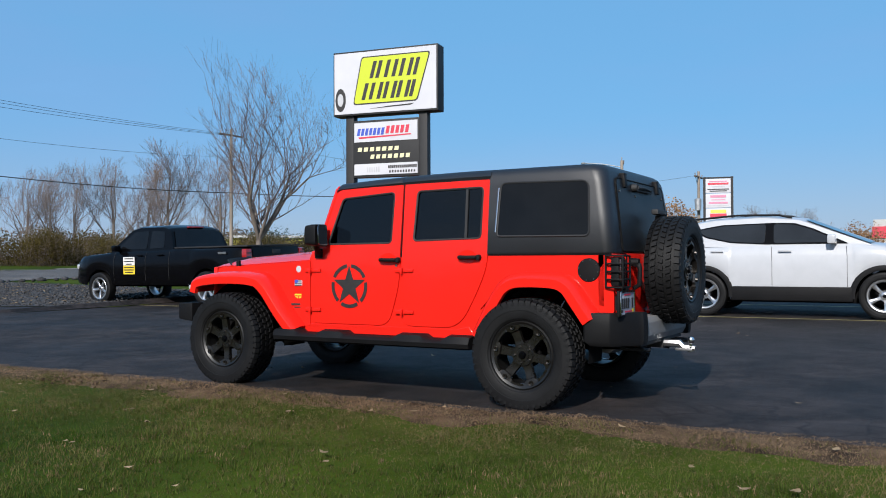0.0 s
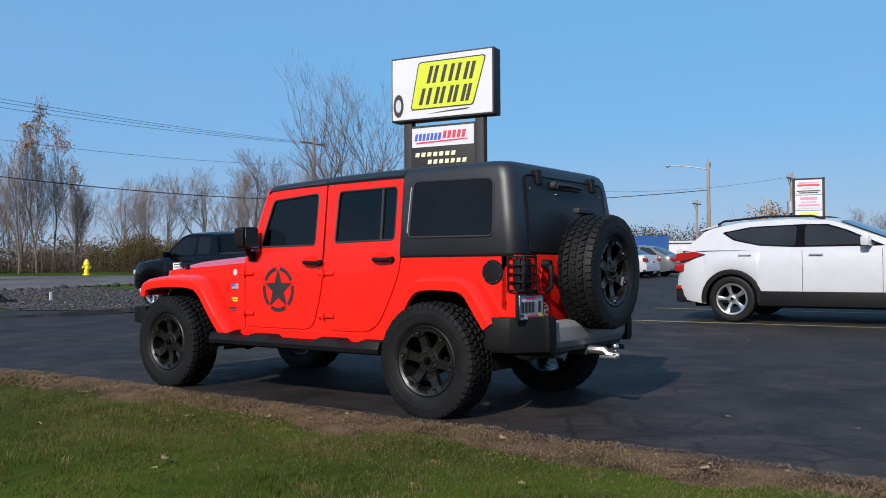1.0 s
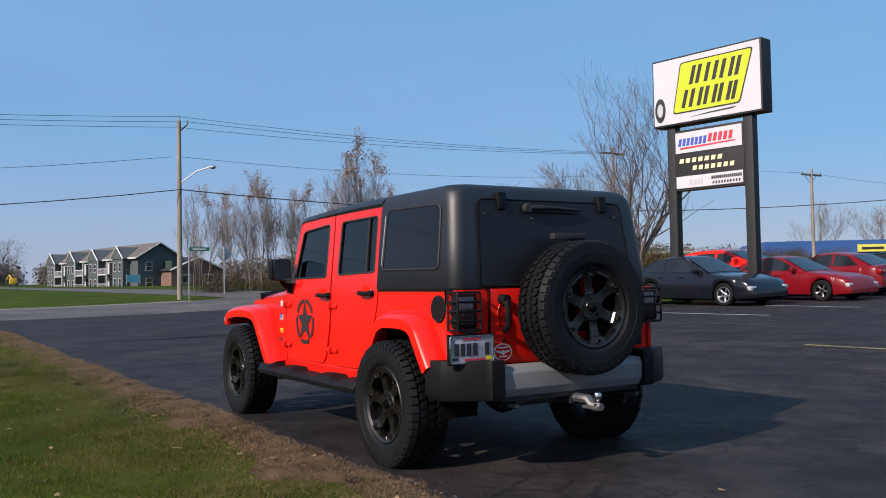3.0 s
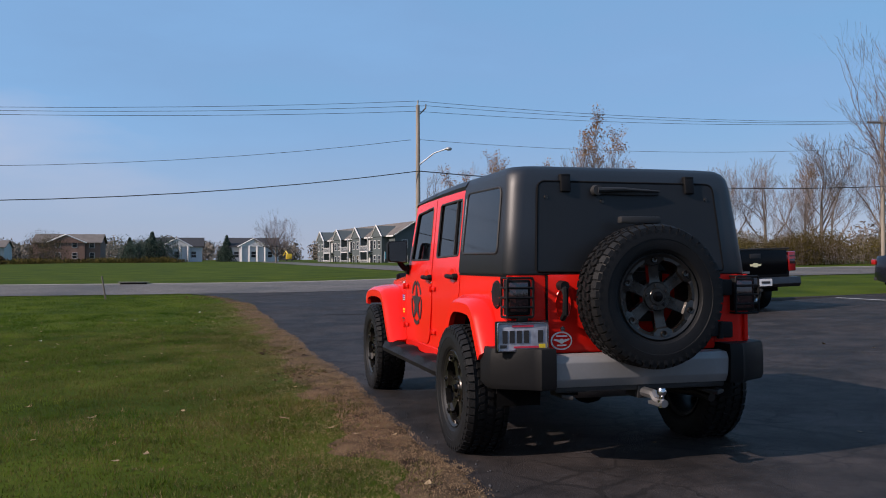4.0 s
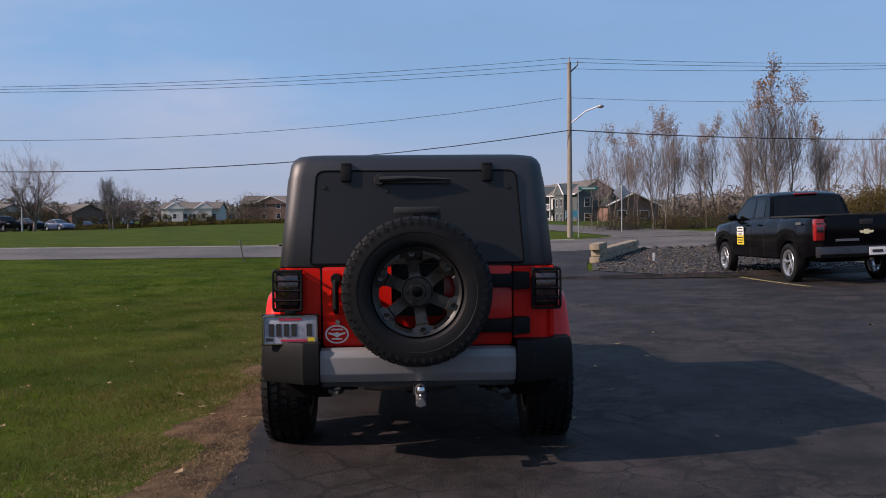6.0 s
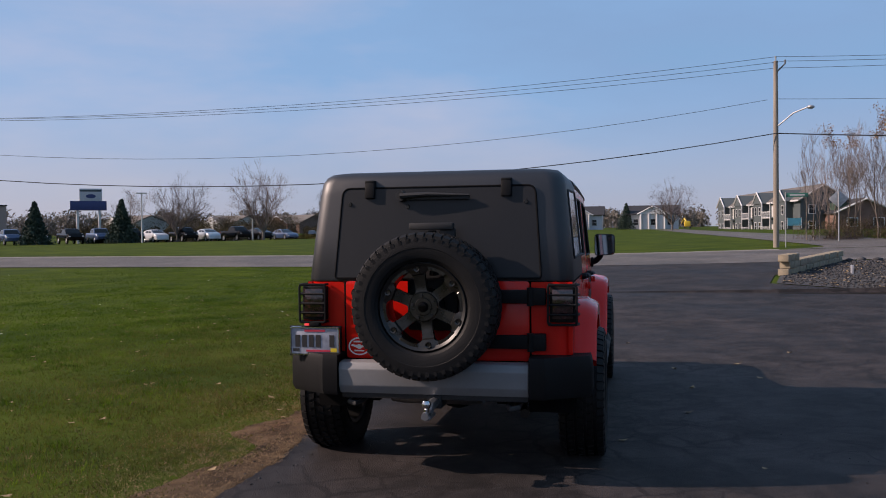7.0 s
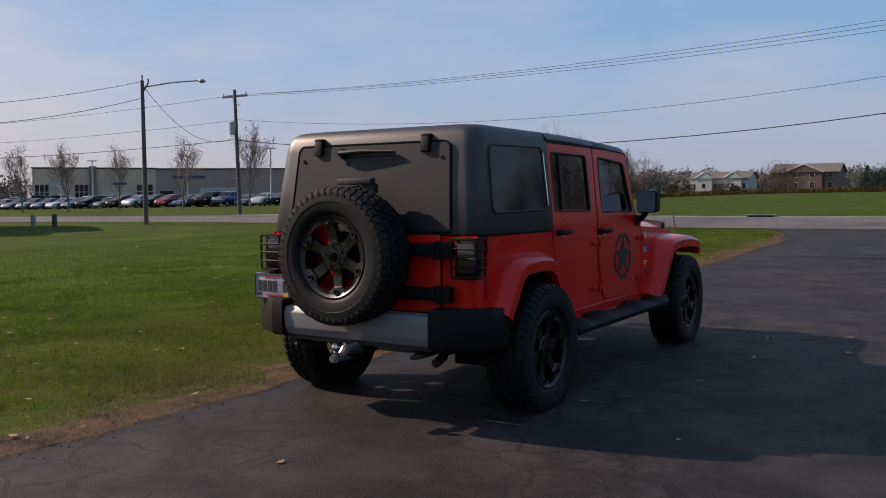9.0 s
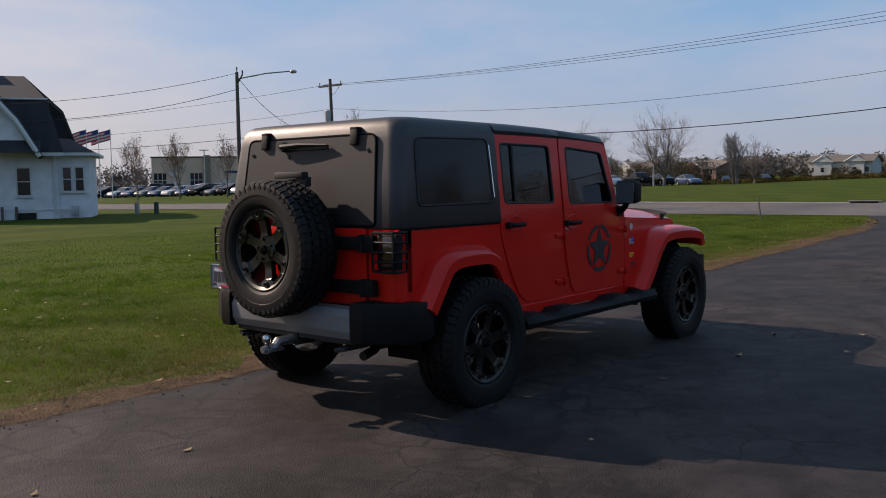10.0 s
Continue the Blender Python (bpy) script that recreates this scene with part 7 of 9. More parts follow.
# white gambrel house beside the lawn
def build_gambrel():
    """Local x runs towards the road (right as seen from the lawn), local -y faces the lawn."""
    x, y = 15.1, 38.35
    g = ground_z(x, y - 3)
    o = thing("white_house", "white painted house with a dark gambrel roof", "house", Matrix.Translation((x, y, g)) @ Matrix.Rotation(radians(-33.5), 4, "Z"))
    H = 3.05
    part("wall", box((-2.85, 2.2, H / 2 - 0.4), (9.7, 7.4, H + 0.8)), M["siding_white"], o, "white painted block wall")
    part("wing_wall", box((2.68, 0.6, H / 2 - 0.45), (1.44, 3.8, H + 0.7)), M["siding_white"], o)
    # main roof: gambrel with its ridge along the front, its end towards the road
    prof = [(-2.0, H - 0.1), (-0.95, H + 2.35), (2.2, H + 3.75), (5.35, H + 2.35), (6.4, H - 0.1), (6.45, H + 0.12), (5.45, H + 2.55), (2.2, H + 4.0), (-1.05, H + 2.55), (-2.05, H + 0.12)]
    rows = []
    for side in (-1, 1):
        tip = {0: 2.35, 1: 1.62, 2: 0.25}
        rows.append([(-3.6 + side * (3.6 + tip[0 if z < H + 1 else (1 if z < H + 3 else 2)]) - (2.3 if side < 0 else 0), y_, z) for y_, z in prof])
    roof = part("roof", loft(rows, closed=True, cap=True), M["shingle"], o, "dark shingled mansard roof")
    part("end_wall", add_prism(bmesh.new(), [(-1.5, H), (-0.85, H + 2.3), (2.2, H + 3.65), (5.2, H + 2.3), (5.9, H)], "x", -7.7, 0.0), M["siding_white"], o)
    course = None
    for k in range(13):
        t = k / 12
        m = Matrix.Translation((-3.57, -2.06 + 1.0 * t, H + 0.16 + 2.36 * t)) @ Matrix.Rotation(radians(67), 4, "X")
        if course is None:
            course = part("shingle_course", box((0, 0, 0), (10.6, 0.21, 0.02)), M["shingle"], roof)
            course.matrix_local = m
        else:
            copy_part(course, roof, m)
    part("roof_trim", tube([(-9.5, -1.10, H + 2.57), (1.68, -1.10, H + 2.57)], 0.05, 6), M["trim_white"], o)
    # white cross gable at the front
    cx, hw = -1.85, 3.0
    part("front_gable", add_prism(bmesh.new(), [(cx - hw, H), (cx - hw * 0.72, H + 1.5), (cx - hw * 0.30, H + 2.9), (cx, H + 3.3), (cx + hw * 0.30, H + 2.9), (cx + hw * 0.72, H + 1.5), (cx + hw, H)], "y", -2.35, 1.5), M["siding_white"], o)
    gp = [(-1.12, -0.1), (-0.80, 1.55), (-0.36, 3.05), (0, 3.5), (0.36, 3.05), (0.80, 1.55), (1.12, -0.1)]
    part("gable_roof", add_prism(bmesh.new(), [(cx + hw * p, H + q) for p, q in gp] + [(cx + hw * p * 0.94, H + q - 0.15) for p, q in gp[::-1]], "y", -2.7, 1.5), M["shingle"], o)
    part("verge", tube([(cx + hw * p * 0.98, -2.72, H + q - 0.08) for p, q in gp], 0.12, 6), M["trim_white"], o)
    # pent roof across the gable's foot, hipped roof on the wing
    part("pent_roof", add_prism(bmesh.new(), [(-2.85, H + 0.0), (-2.33, H + 0.6), (-2.3, H + 0.02)], "x", cx - hw - 0.2, cx + hw + 0.3), M["shingle"], o)
    part("eave", box((-2.75, -2.05, H - 0.05), (10.2, 0.22, 0.16)), M["trim_white"], o)
    hip = bmesh.new()
    a = [hip.verts.new(p) for p in ((1.8, -1.7, H), (3.75, -1.7, H), (3.75, 2.9, H), (1.8, 2.9, H))]
    b = [hip.verts.new(p) for p in ((1.8, 0.2, H + 0.8), (2.4, 0.3, H + 0.8), (2.4, 1.0, H + 0.8), (1.8, 1.0, H + 0.8))]
    hip.faces.new(a[::-1]), hip.faces.new(b)
    for i in range(4):
        hip.faces.new((a[i], a[(i + 1) % 4], b[(i + 1) % 4], b[i]))
    part("wing_roof", hip, M["shingle"], o)
    part("wing_eave", box((2.78, 0.6, H - 0.03), (1.96, 4.6, 0.14)), M["trim_white"], o)
    for px, w, h, z in ((-3.2, 0.75, 1.35, 1.75), (0.55, 0.60, 1.30, 1.75)):
        house_window(o, (px, -1.5, 0), (1, 0, 0), z, w, h, (0, -1, 0))
    for px in (2.40, 2.95):
        house_window(o, (px, -1.3, 0), (1, 0, 0), 1.85, 0.40, 1.15, (0, -1, 0))
    for px in (-3.4, 0.6):
        house_window(o, (px, -1.5, 0), (1, 0, 0), 0.12, 0.95, 0.42, (0, -1, 0), 0, False)
    part("footing_line", box((-0.6, -1.52, 0.42), (14.0 * 0.5, 0.05, 0.05)), M["trim_white"], o)
    part("downpipe", tube([(1.85, -1.56, H - 0.1), (1.85, -1.56, 0.1), (2.1, -1.75, -0.05)], 0.05, 8), M["trim_white"], o)
    part("meter_box", box((2.7, -1.42, 0.35), (0.30, 0.25, 0.45), bevel=0.02), M["galv"], o)
    for k, px in enumerate((-0.4, 0.2)):
        part("pipe_stub", tube([(px, -1.65, -0.1), (px, -1.65, 0.6)], 0.06, 8), M["wood_dark"], o)
    part("chimney", box((-2.2, 3.0, H + 4.2), (0.7, 0.7, 1.6)), M["brick"], o)
    return o


build_gambrel()


# two-storey apartment block in grey-green siding with white gables
def build_apartments():
    """Local x runs along the front (left to right as seen), local -y is the front."""
    a, b = Vector((182.0, -20.4)), Vector((140.0, -27.8))
    d = b - a
    L = d.length
    mid = (a + b) / 2
    n = Vector((-d.y, d.x)).normalized()
    g = 0.75
    o = thing("apartment_block", "two-storey apartment block in grey-green siding with white trim", "apartment block", Matrix.Translation((mid.x, mid.y, g)) @ Matrix.Rotation(math.atan2(d.y, d.x), 4, "Z"))
    H, D = 5.3, 7.0
    part("wall", box((0, D / 2, H / 2 - 0.4), (L, D, H + 0.8)), M["siding_green"], o, "grey-green lap siding")
    half = D / 2
    prof = [(-0.5, H - 0.1), (half, H + 2.3), (D + 0.5, H - 0.1), (D + 0.5, H + 0.12), (half, H + 2.55), (-0.5, H + 0.12)]
    part("roof", add_prism(bmesh.new(), prof, "x", -L / 2 - 0.5, L / 2 + 0.5), M["shingle_brown"], o)
    part("gable_wall", add_prism(bmesh.new(), [(0, H), (D, H), (half, H + 2.3)], "x", -L / 2, L / 2), M["siding_green"], o)
    part("fascia", box((0, -0.5, H - 0.02), (L + 1.0, 0.12, 0.25)), M["trim_white"], o)
    for s in (1, -1):
        part("bargeboard", tube([(L / 2 + 0.52, -0.5, H), (L / 2 + 0.52, half, H + 2.42), (L / 2 + 0.52, D + 0.5, H)], 0.14, 4), M["trim_white"], o)
    for k in range(4):
        x = -L / 2 + 3.5 + k * (L - 9) / 3
        bay = part("bay", box((x, -0.5, H / 2 - 0.3), (4.6, 1.4, H + 0.6)), M["siding_green"], o)
        part("bay_gable", add_prism(bmesh.new(), [(x - 2.7, H - 0.05), (x + 2.7, H - 0.05), (x, H + 1.9)], "y", -1.35, 3.5), M["siding_green"], bay)
        for s in (1, -1):
            part("bay_trim", tube([(x + s * 2.8, -1.42, H - 0.1), (x, -1.42, H + 2.0)], 0.14, 4), M["trim_white"], bay)
        for z in (1.3, 3.9):
            for dx in (-1.1, 1.1):
                house_window(bay, (x + dx, -1.2, 0), (1, 0, 0), z, 1.0, 1.4, (0, -1, 0), 1, False)
        if k < 3:
            bx = x + (L - 9) / 6
            for z in (0.2, 2.75):
                rail = bmesh.new()
                add_box(rail, (bx, -1.0, z), (4.2, 1.4, 0.18))
                add_box(rail, (bx, -1.65, z + 1.0), (4.2, 0.08, 0.10))
                for q in steps(-2.0, 2.0, 14):
                    add_box(rail, (bx + q, -1.65, z + 0.5), (0.05, 0.05, 1.0))
                for q in (-2.05, 2.05):
                    add_box(rail, (bx + q, -1.65, z + 1.25), (0.15, 0.15, 2.5))
                part("balcony", rail, M["trim_white"], o)
                part("balcony_recess", box((bx, -0.02, z + 1.15), (3.8, 0.06, 2.1)), M["siding_pale"], o)
                part("patio_door", box((bx, -0.07, z + 1.05), (1.8, 0.06, 1.95)), M["window"], o)
    for z in (1.3, 3.9):
        for yy in (1.8, 5.2):
            house_window(o, (L / 2, yy, 0), (0, 1, 0), z, 1.0, 1.4, (1, 0, 0), 1, False)
    return o


build_apartments()
o = thing("half_built_house", "half-built house with green sheathing behind the poles", "house", Matrix.Translation((141.5, -36.0, 0.5)) @ Matrix.Rotation(radians(100), 4, "Z"))
part("wall", box((0, 0, 1.7), (9, 8, 3.8)), M["brick"], o)
gable_roof(9, 8, 3.5, 2.0, 0.4, M["shingle"], o, M["brick"], "y")
part("sheathing", box((2, 1, 4.4), (4, 4, 1.2)), M["evergreen"], o)
for dx in (-2, 2):
    house_window(o, (dx, 4.0, 0), (1, 0, 0), 2.0, 1.6, 1.3, (0, 1, 0), 0, False)


def far_house(x, y, head, L, D, H, rise_, wall, roof, label, portico=False, wins=4, gables=1):
    o = thing("far_house", label, "house", Matrix.Translation((x, y, ground_z(x, y) + 0.0)) @ Matrix.Rotation(radians(head), 4, "Z"))
    part("wall", box((0, 0, H / 2 - 1), (L, D, H + 2)), wall, o)
    gable_roof(L, D, H, rise_, 0.5, roof, o, wall, "x")
    for k in range(gables):
        gx = 0 if gables == 1 else (-L / 4 + k * L / 2)
        gw = L * (0.55 if gables == 1 else 0.28)
        bay = part("front_bay", box((gx, -D / 2 - 0.6, H / 2 - 1), (gw, 1.4, H + 2)), wall, o)
        part("bay_roof", add_prism(bmesh.new(), [(gx - gw / 2 - 0.4, H - 0.1), (gx + gw / 2 + 0.4, H - 0.1), (gx, H + rise_ * 0.9)], "y", -D / 2 - 1.5, 0.0), roof, bay)
        part("bay_gable", add_prism(bmesh.new(), [(gx - gw / 2 - 0.1, H - 0.1), (gx + gw / 2 + 0.1, H - 0.1), (gx, H + rise_ * 0.80)], "y", -D / 2 - 1.58, -D / 2 - 1.4), M["trim_white"] if portico else wall, bay)
        for s in (1, -1):
            part("bargeboard", tube([(gx + s * (gw / 2 + 0.45), -D / 2 - 1.6, H - 0.15), (gx, -D / 2 - 1.6, H + rise_ * 0.92)], 0.16, 4), M["trim_white"], bay)
        if portico:
            for q in steps(-0.42, 0.42, 3):
                part("column", tube([(gx + q * gw, -D / 2 - 1.5, -0.5), (gx + q * gw, -D / 2 - 1.5, H)], 0.28, 8), M["trim_white"], bay)
    for k in range(wins):
        for z in ((1.4, 4.0) if H > 4 else (1.6,)):
            wx = -L / 2 + L * (k + 0.5) / wins
            inbay = any(abs(wx - (0 if gables == 1 else (-L / 4 + j * L / 2))) < L * (0.275 if gables == 1 else 0.14) for j in range(gables)) if gables else False
            yy = -D / 2 - (1.3 if inbay else 0.0)
            if portico and inbay:
                yy = -D / 2 - 1.3
            house_window(o, (wx, yy, 0), (1, 0, 0), z, 1.1, 1.4, (0, -1, 0), 1, False)
    return o


far_house(206, 10, 90 + 180, 11, 9, 3.5, 1.9, M["white"], M["shingle"], "white two-storey house with a columned portico", True, 3)
far_house(206, -7, 90 + 180, 11.5, 9, 3.5, 1.9, M["white"], M["shingle"], "white two-storey house with a columned portico", True, 3)
far_house(226, 36, 90 + 180, 15, 11, 4.6, 2.0, M["brick"], M["shingle_brown"], "brown brick house with a pale gable", False, 4)
far_house(262, 66, 90 + 180, 17, 10, 3.9, 1.8, M["siding_pale"], M["shingle_brown"], "pale two-storey house with twin gables", False, 6, 2)
far_house(216, 86, 240, 15, 10, 2.6, 2.0, M["brick"], M["shingle_brown"], "low brown house among bare trees", False, 4, 1)
far_house(212, 103, 240, 15, 10, 2.6, 2.0, M["siding_pale"], M["shingle_brown"], "low pale house among bare trees", False, 4, 1)
far_house(186, 115, 235, 15, 10, 2.6, 2.0, M["siding_pale"], M["shingle_brown"], "low pale house among bare trees", False, 4, 1)


# car dealer's building, sign, flags, lot lamps
def build_dealer():
    a, b, c = Vector((94.3, 152.7)), Vector((112.6, 139.6)), Vector((138.8, 113.8))
    o = thing("dealer_building", "low flat-roofed dealer building in tan and grey", "building", Matrix.Translation((0, 0, 1.4)))
    for p, q, H, mt, nm in ((a, b, 6.2, "tan_wall", "showroom_wall"), (b, c, 6.1, "grey_wall", "workshop_wall")):
        d = (q - p)
        n = Vector((d.y, -d.x)).normalized() * -1
        if n.dot(-(p + q)) > 0:
            n = -n
        m = Matrix.Translation(((p.x + q.x) / 2 + n.x * 12, (p.y + q.y) / 2 + n.y * 12, H / 2 - 1)) @ Matrix.Rotation(math.atan2(d.y, d.x), 4, "Z")
        w = part(nm, box((0, 0, -1.0), (d.length, 24, H + 4)), M[mt], o)
        w.matrix_local = m
        part("coping", box((0, 0, H / 2 + 1.05), (d.length + 0.3, 24.3, 0.25)), M["black"], w)
        yf = -12 if (m.to_3x3() @ Vector((0, -1, 0))).dot(Vector((-n.x, -n.y, 0))) > 0 else 12
        base = -(H + 2) / 2 + 1
        if nm == "showroom_wall":
            for x, wd in ((-9.65, 2.5), (-2.6, 2.5), (9.1, 3.2)):
                pane = part("show_window", box((x, yf, base + 2.1), (wd, 0.2, 3.8)), M["window"], w, "dark showroom window")
                for k in (-0.5, -0.17, 0.17, 0.5):
                    part("mullion", box((x + k * wd, yf * 1.012, base + 2.1), (0.10, 0.2, 3.8)), M["trim_white"], pane)
                part("transom", box((x, yf * 1.012, base + 2.6), (wd, 0.2, 0.12)), M["trim_white"], pane)
            part("entrance_door", box((-7.1, yf, base + 1.2), (1.1, 0.2, 2.2)), M["siding_green"], w, "grey entrance door")
            part("pier", box((-0.5, yf * 1.02, H / 4 + base / 2 + 0.7), (1.3, 0.9, H + 1.4)), M["brown_wall"], w, "dark brown projecting pier")
            for x in (3.3, 5.7):
                part("garage_door", box((x, yf, base + 1.3), (1.6, 0.2, 2.4)), M["trim_white"], w, "white garage door")
            ov = [(-7.1 + 0.75 * math.cos(t), base + 3.9 + 0.42 * math.sin(t)) for t in steps(0, 2 * math.pi, 20)[:-1]]
            part("oval_emblem", add_prism(bmesh.new(), ov, "y", yf * 1.0, yf * 1.02), M["white"], w)
            part("name_bar", box((4.4, yf, base + 4.2), (2.6, 0.25, 0.45)), M["sign_blue"], w)
        else:
            for x in (-8.1, -4.4):
                part("garage_door", box((x, yf, base + 1.5), (3.3, 0.2, 2.8)), M["siding_pale"], w, "pale sectional garage door")
            part("door_lintel", box((-6.2, yf, base + 3.1), (7.4, 0.25, 0.25)), M["trim_white"], w)
            part("show_window", box((-16.3, yf, base + 1.4), (2.5, 0.2, 2.6)), M["window"], w)
            part("name_bar", box((-12.0, yf, base + 5.5), (6.4, 0.25, 0.5)), M["sign_blue"], w)
            for x in (-3.0, 9.5):
                part("wall_lamp", box((x, yf * 1.02, base + 5.2), (0.5, 0.5, 0.3), bevel=0.04), M["trim_white"], w)
    return o


build_dealer()
sgx, sgy = 97.9, 68.8
o = thing("dealer_sign", "blue and white roadside sign on two white posts", "sign", Matrix.Translation((sgx, sgy, ground_z(sgx, sgy))) @ Matrix.Rotation(radians(-55), 4, "Z"))
for x in (-1.35, 1.35):
    part("post", tube([(x, 0, -0.5), (x, 0, 5.2)], 0.16, 8), M["trim_white"], o)
part("lower_panel", box((0, 0, 5.0), (4.5, 0.6, 1.25), bevel=0.05), M["sign_blue"], o)
up = part("upper_panel", box((0.30, 0, 6.45), (2.8, 0.6, 1.65), bevel=0.05), M["grey_ink"], o)
part("oval_emblem", add_prism(bmesh.new(), [(0.30 + 0.62 * math.cos(t), 6.25 + 0.27 * math.sin(t)) for t in steps(0, 2 * math.pi, 20)[:-1]], "y", -0.34, 0.34), M["sign_blue"], up)
part("green_band", box((0.30, 0, 6.98), (2.6, 0.64, 0.24)), M["siding_green"], up)
for i, (x, y, h) in enumerate(((71.1, 102.2, 6.4), (80.9, 94.3, 7.0), (67.7, 104.5, 5.4), (88.7, 55.5, 5.9), (99.2, 46.1, 5.0), (76.5, 74.0, 7.2), (96, 84, 6.0))):
    o = thing("lot_lamp", "pale grey car-park lamp post with a flat head", "lamp post", Matrix.Translation((x, y, ground_z(x, y))), group="lamps on the dealer's lot")
    part("post", tube([(0, 0, -0.3), (0, 0, h)], [0.11, 0.07], 8), M["lamp_grey"], o)
    part("lamp_head", box((0, 0, h + 0.05), (1.3, 0.35, 0.14), Matrix.Rotation(radians(-50), 4, "Z"), bevel=0.03), M["lamp_grey"], o)
for k in range(3):
    x, y = 55.5 - 1.2 * k, 100.1 + 0.8 * k
    o = thing("flagpole", "tall flagpole with a striped flag in the wind", "flag", Matrix.Translation((x, y, ground_z(x, y))), group="flags by the dealer")
    h = 9.0
    part("pole", tube([(0, 0, -0.3), (0, 0, h)], [0.07, 0.04], 8), M["trim_white"], o)
    fl = bmesh.new()
    for st in range(7):
        rows = []
        for t in steps(0, 1, 10):
            px = -2.6 * t
            wob = 0.18 * math.sin(t * 9 + k) * t
            zt = h - 0.1 - 0.75 * t
            rows.append([(px * 0.75 + wob, -px * 0.55, zt - 1.35 * (st + e) / 7) for e in (0, 1)])
        blue = st < 3
        v0 = len(fl.faces)
        loft(rows, bm=fl)
        fl.faces.ensure_lookup_table()
        for j, f in enumerate(fl.faces[v0:]):
            f.material_index = 2 if (blue and j < 3) else (0 if st % 2 == 0 else 1)
    part("flag", weld(fl), [M["flag_red"], M["trim_white"], M["flag_blue"]], o, "red and white striped flag")

# shops beyond the lot
def build_shop():
    a, b = Vector((55.0, -73.0)), Vector((37.5, -94.0))
    d = b - a
    mid = (a + b) / 2
    o = thing("blue_shop", "long low shop with a bright blue fascia", "shop", Matrix.Translation((mid.x, mid.y, ground_z(mid.x, mid.y))) @ Matrix.Rotation(math.atan2(d.y, d.x), 4, "Z"))
    L = d.length
    part("wall", box((0, 6, 0.9), (L, 12, 4.2)), M["brown_wall"], o, "tan brick wall")
    part("fascia", box((0, 5.8, 2.75), (L + 0.6, 13, 1.7)), M["blue_wall"], o, "bright blue metal fascia")
    part("yellow_sign", box((-3.5, -0.80, 2.75), (2.8, 0.25, 0.75)), M["yellow_wall"], o)
    part("sign_bar", box((-3.5, -0.95, 2.75), (2.1, 0.1, 0.22)), M["ink"], o)
    part("grey_sign", box((1.2, -0.80, 2.75), (1.9, 0.25, 0.65)), M["grey_ink"], o)
    part("sign_bar", box((1.2, -0.95, 2.75), (1.3, 0.1, 0.2)), M["white"], o)
    for x in (-9, -2, 5, 10):
        part("shop_window", box((x, -0.02, 1.0), (3.4, 0.1, 1.8)), M["window"], o)
    return o


build_shop()
o = thing("yellow_shop", "pale yellow low building with a flat white roof edge", "shop", Matrix.Translation((62, -72, ground_z(62, -72))) @ Matrix.Rotation(radians(-130), 4, "Z"))
part("wall", box((0, 6, 0.7), (15, 12, 4.0)), M["yellow_wall"], o)
part("roof_edge", box((0, 6, 2.8), (15.6, 12.6, 0.3)), M["trim_white"], o)
o = thing("shop_sign", "blue and white tyre-shop sign on a white post", "sign", Matrix.Translation((36.3, -68.5, ground_z(36.3, -68.5))) @ Matrix.Rotation(radians(-125), 4, "Z"))
part("post", tube([(0, 0, -0.3), (0, 0, 3.2)], 0.16, 8), M["trim_white"], o)
part("white_panel", box((0, 0, 3.35), (2.1, 0.35, 0.85)), M["white"], o)
part("blue_panel", box((0, 0, 4.2), (2.4, 0.4, 0.68)), M["blue_wall"], o)
part("name_bar", box((0, -0.22, 4.2), (1.8, 0.05, 0.24)), M["yellow_wall"], o)
part("name_bar", box((0, 0.22, 4.2), (1.8, 0.05, 0.24)), M["yellow_wall"], o)
o = thing("notice_sign", "white roadside notice board of three panels between two black posts", "sign", Matrix.Translation((10.0, -49.9, ground_z(10.0, -49.9))) @ Matrix.Rotation(radians(-167), 4, "Z"))
for x in (-0.84, 0.84):
    part("post", box((x, 0, 2.7), (0.15, 0.24, 6.0)), M["black"], o)
for z, h in ((5.12, 0.90), (4.18, 0.90), (3.24, 0.90)):
    board = part("board", box((0, 0, z), (1.52, 0.22, h), bevel=0.01), M["white"], o)
    for k in (-1, 1):
        if z > 5:
            bars = ((0.28, 1.10, 0.07, "pink_ink"), (0.13, 1.25, 0.12, "red_ink"), (-0.05, 0.80, 0.05, "grey_ink"), (-0.22, 1.30, 0.06, "ink"), (-0.33, 1.05, 0.06, "ink"))
        elif z > 4:
            bars = ((0.27, 0.95, 0.16, "pink_ink"), (0.05, 0.85, 0.05, "pink_ink"), (-0.14, 1.15, 0.12, "pink_ink"), (-0.31, 1.30, 0.06, "grey_ink"))
        else:
            bars = ((0.25, 0.95, 0.22, "yellow_wall"), (-0.02, 1.00, 0.26, "red_ink"), (-0.32, 0.80, 0.05, "grey_ink"))
        for dz, w, h2, mt in bars:
            part("text_bar", box((0, k * 0.118, z + dz), (w, 0.012, h2)), M[mt], board)
part("cap", box((0, 0, 5.64), (1.85, 0.26, 0.08)), M["black"], o)
o = thing("far_store", "white and red low store beyond the lot", "building", Matrix.Translation((-12.5, -148, ground_z(-12.5, -148))))
part("wall", box((0, 0, 3.0), (40, 10, 7.2)), M["siding_pale"], o)
part("red_band", box((14.5, 5.1, 4.6), (11.4, 0.4, 1.8)), M["red_ink"], o)
for k in range(7):
    part("window", box((-18 + 6 * k, 5.05, 1.8), (3.2, 0.2, 2.2)), M["window"], o)
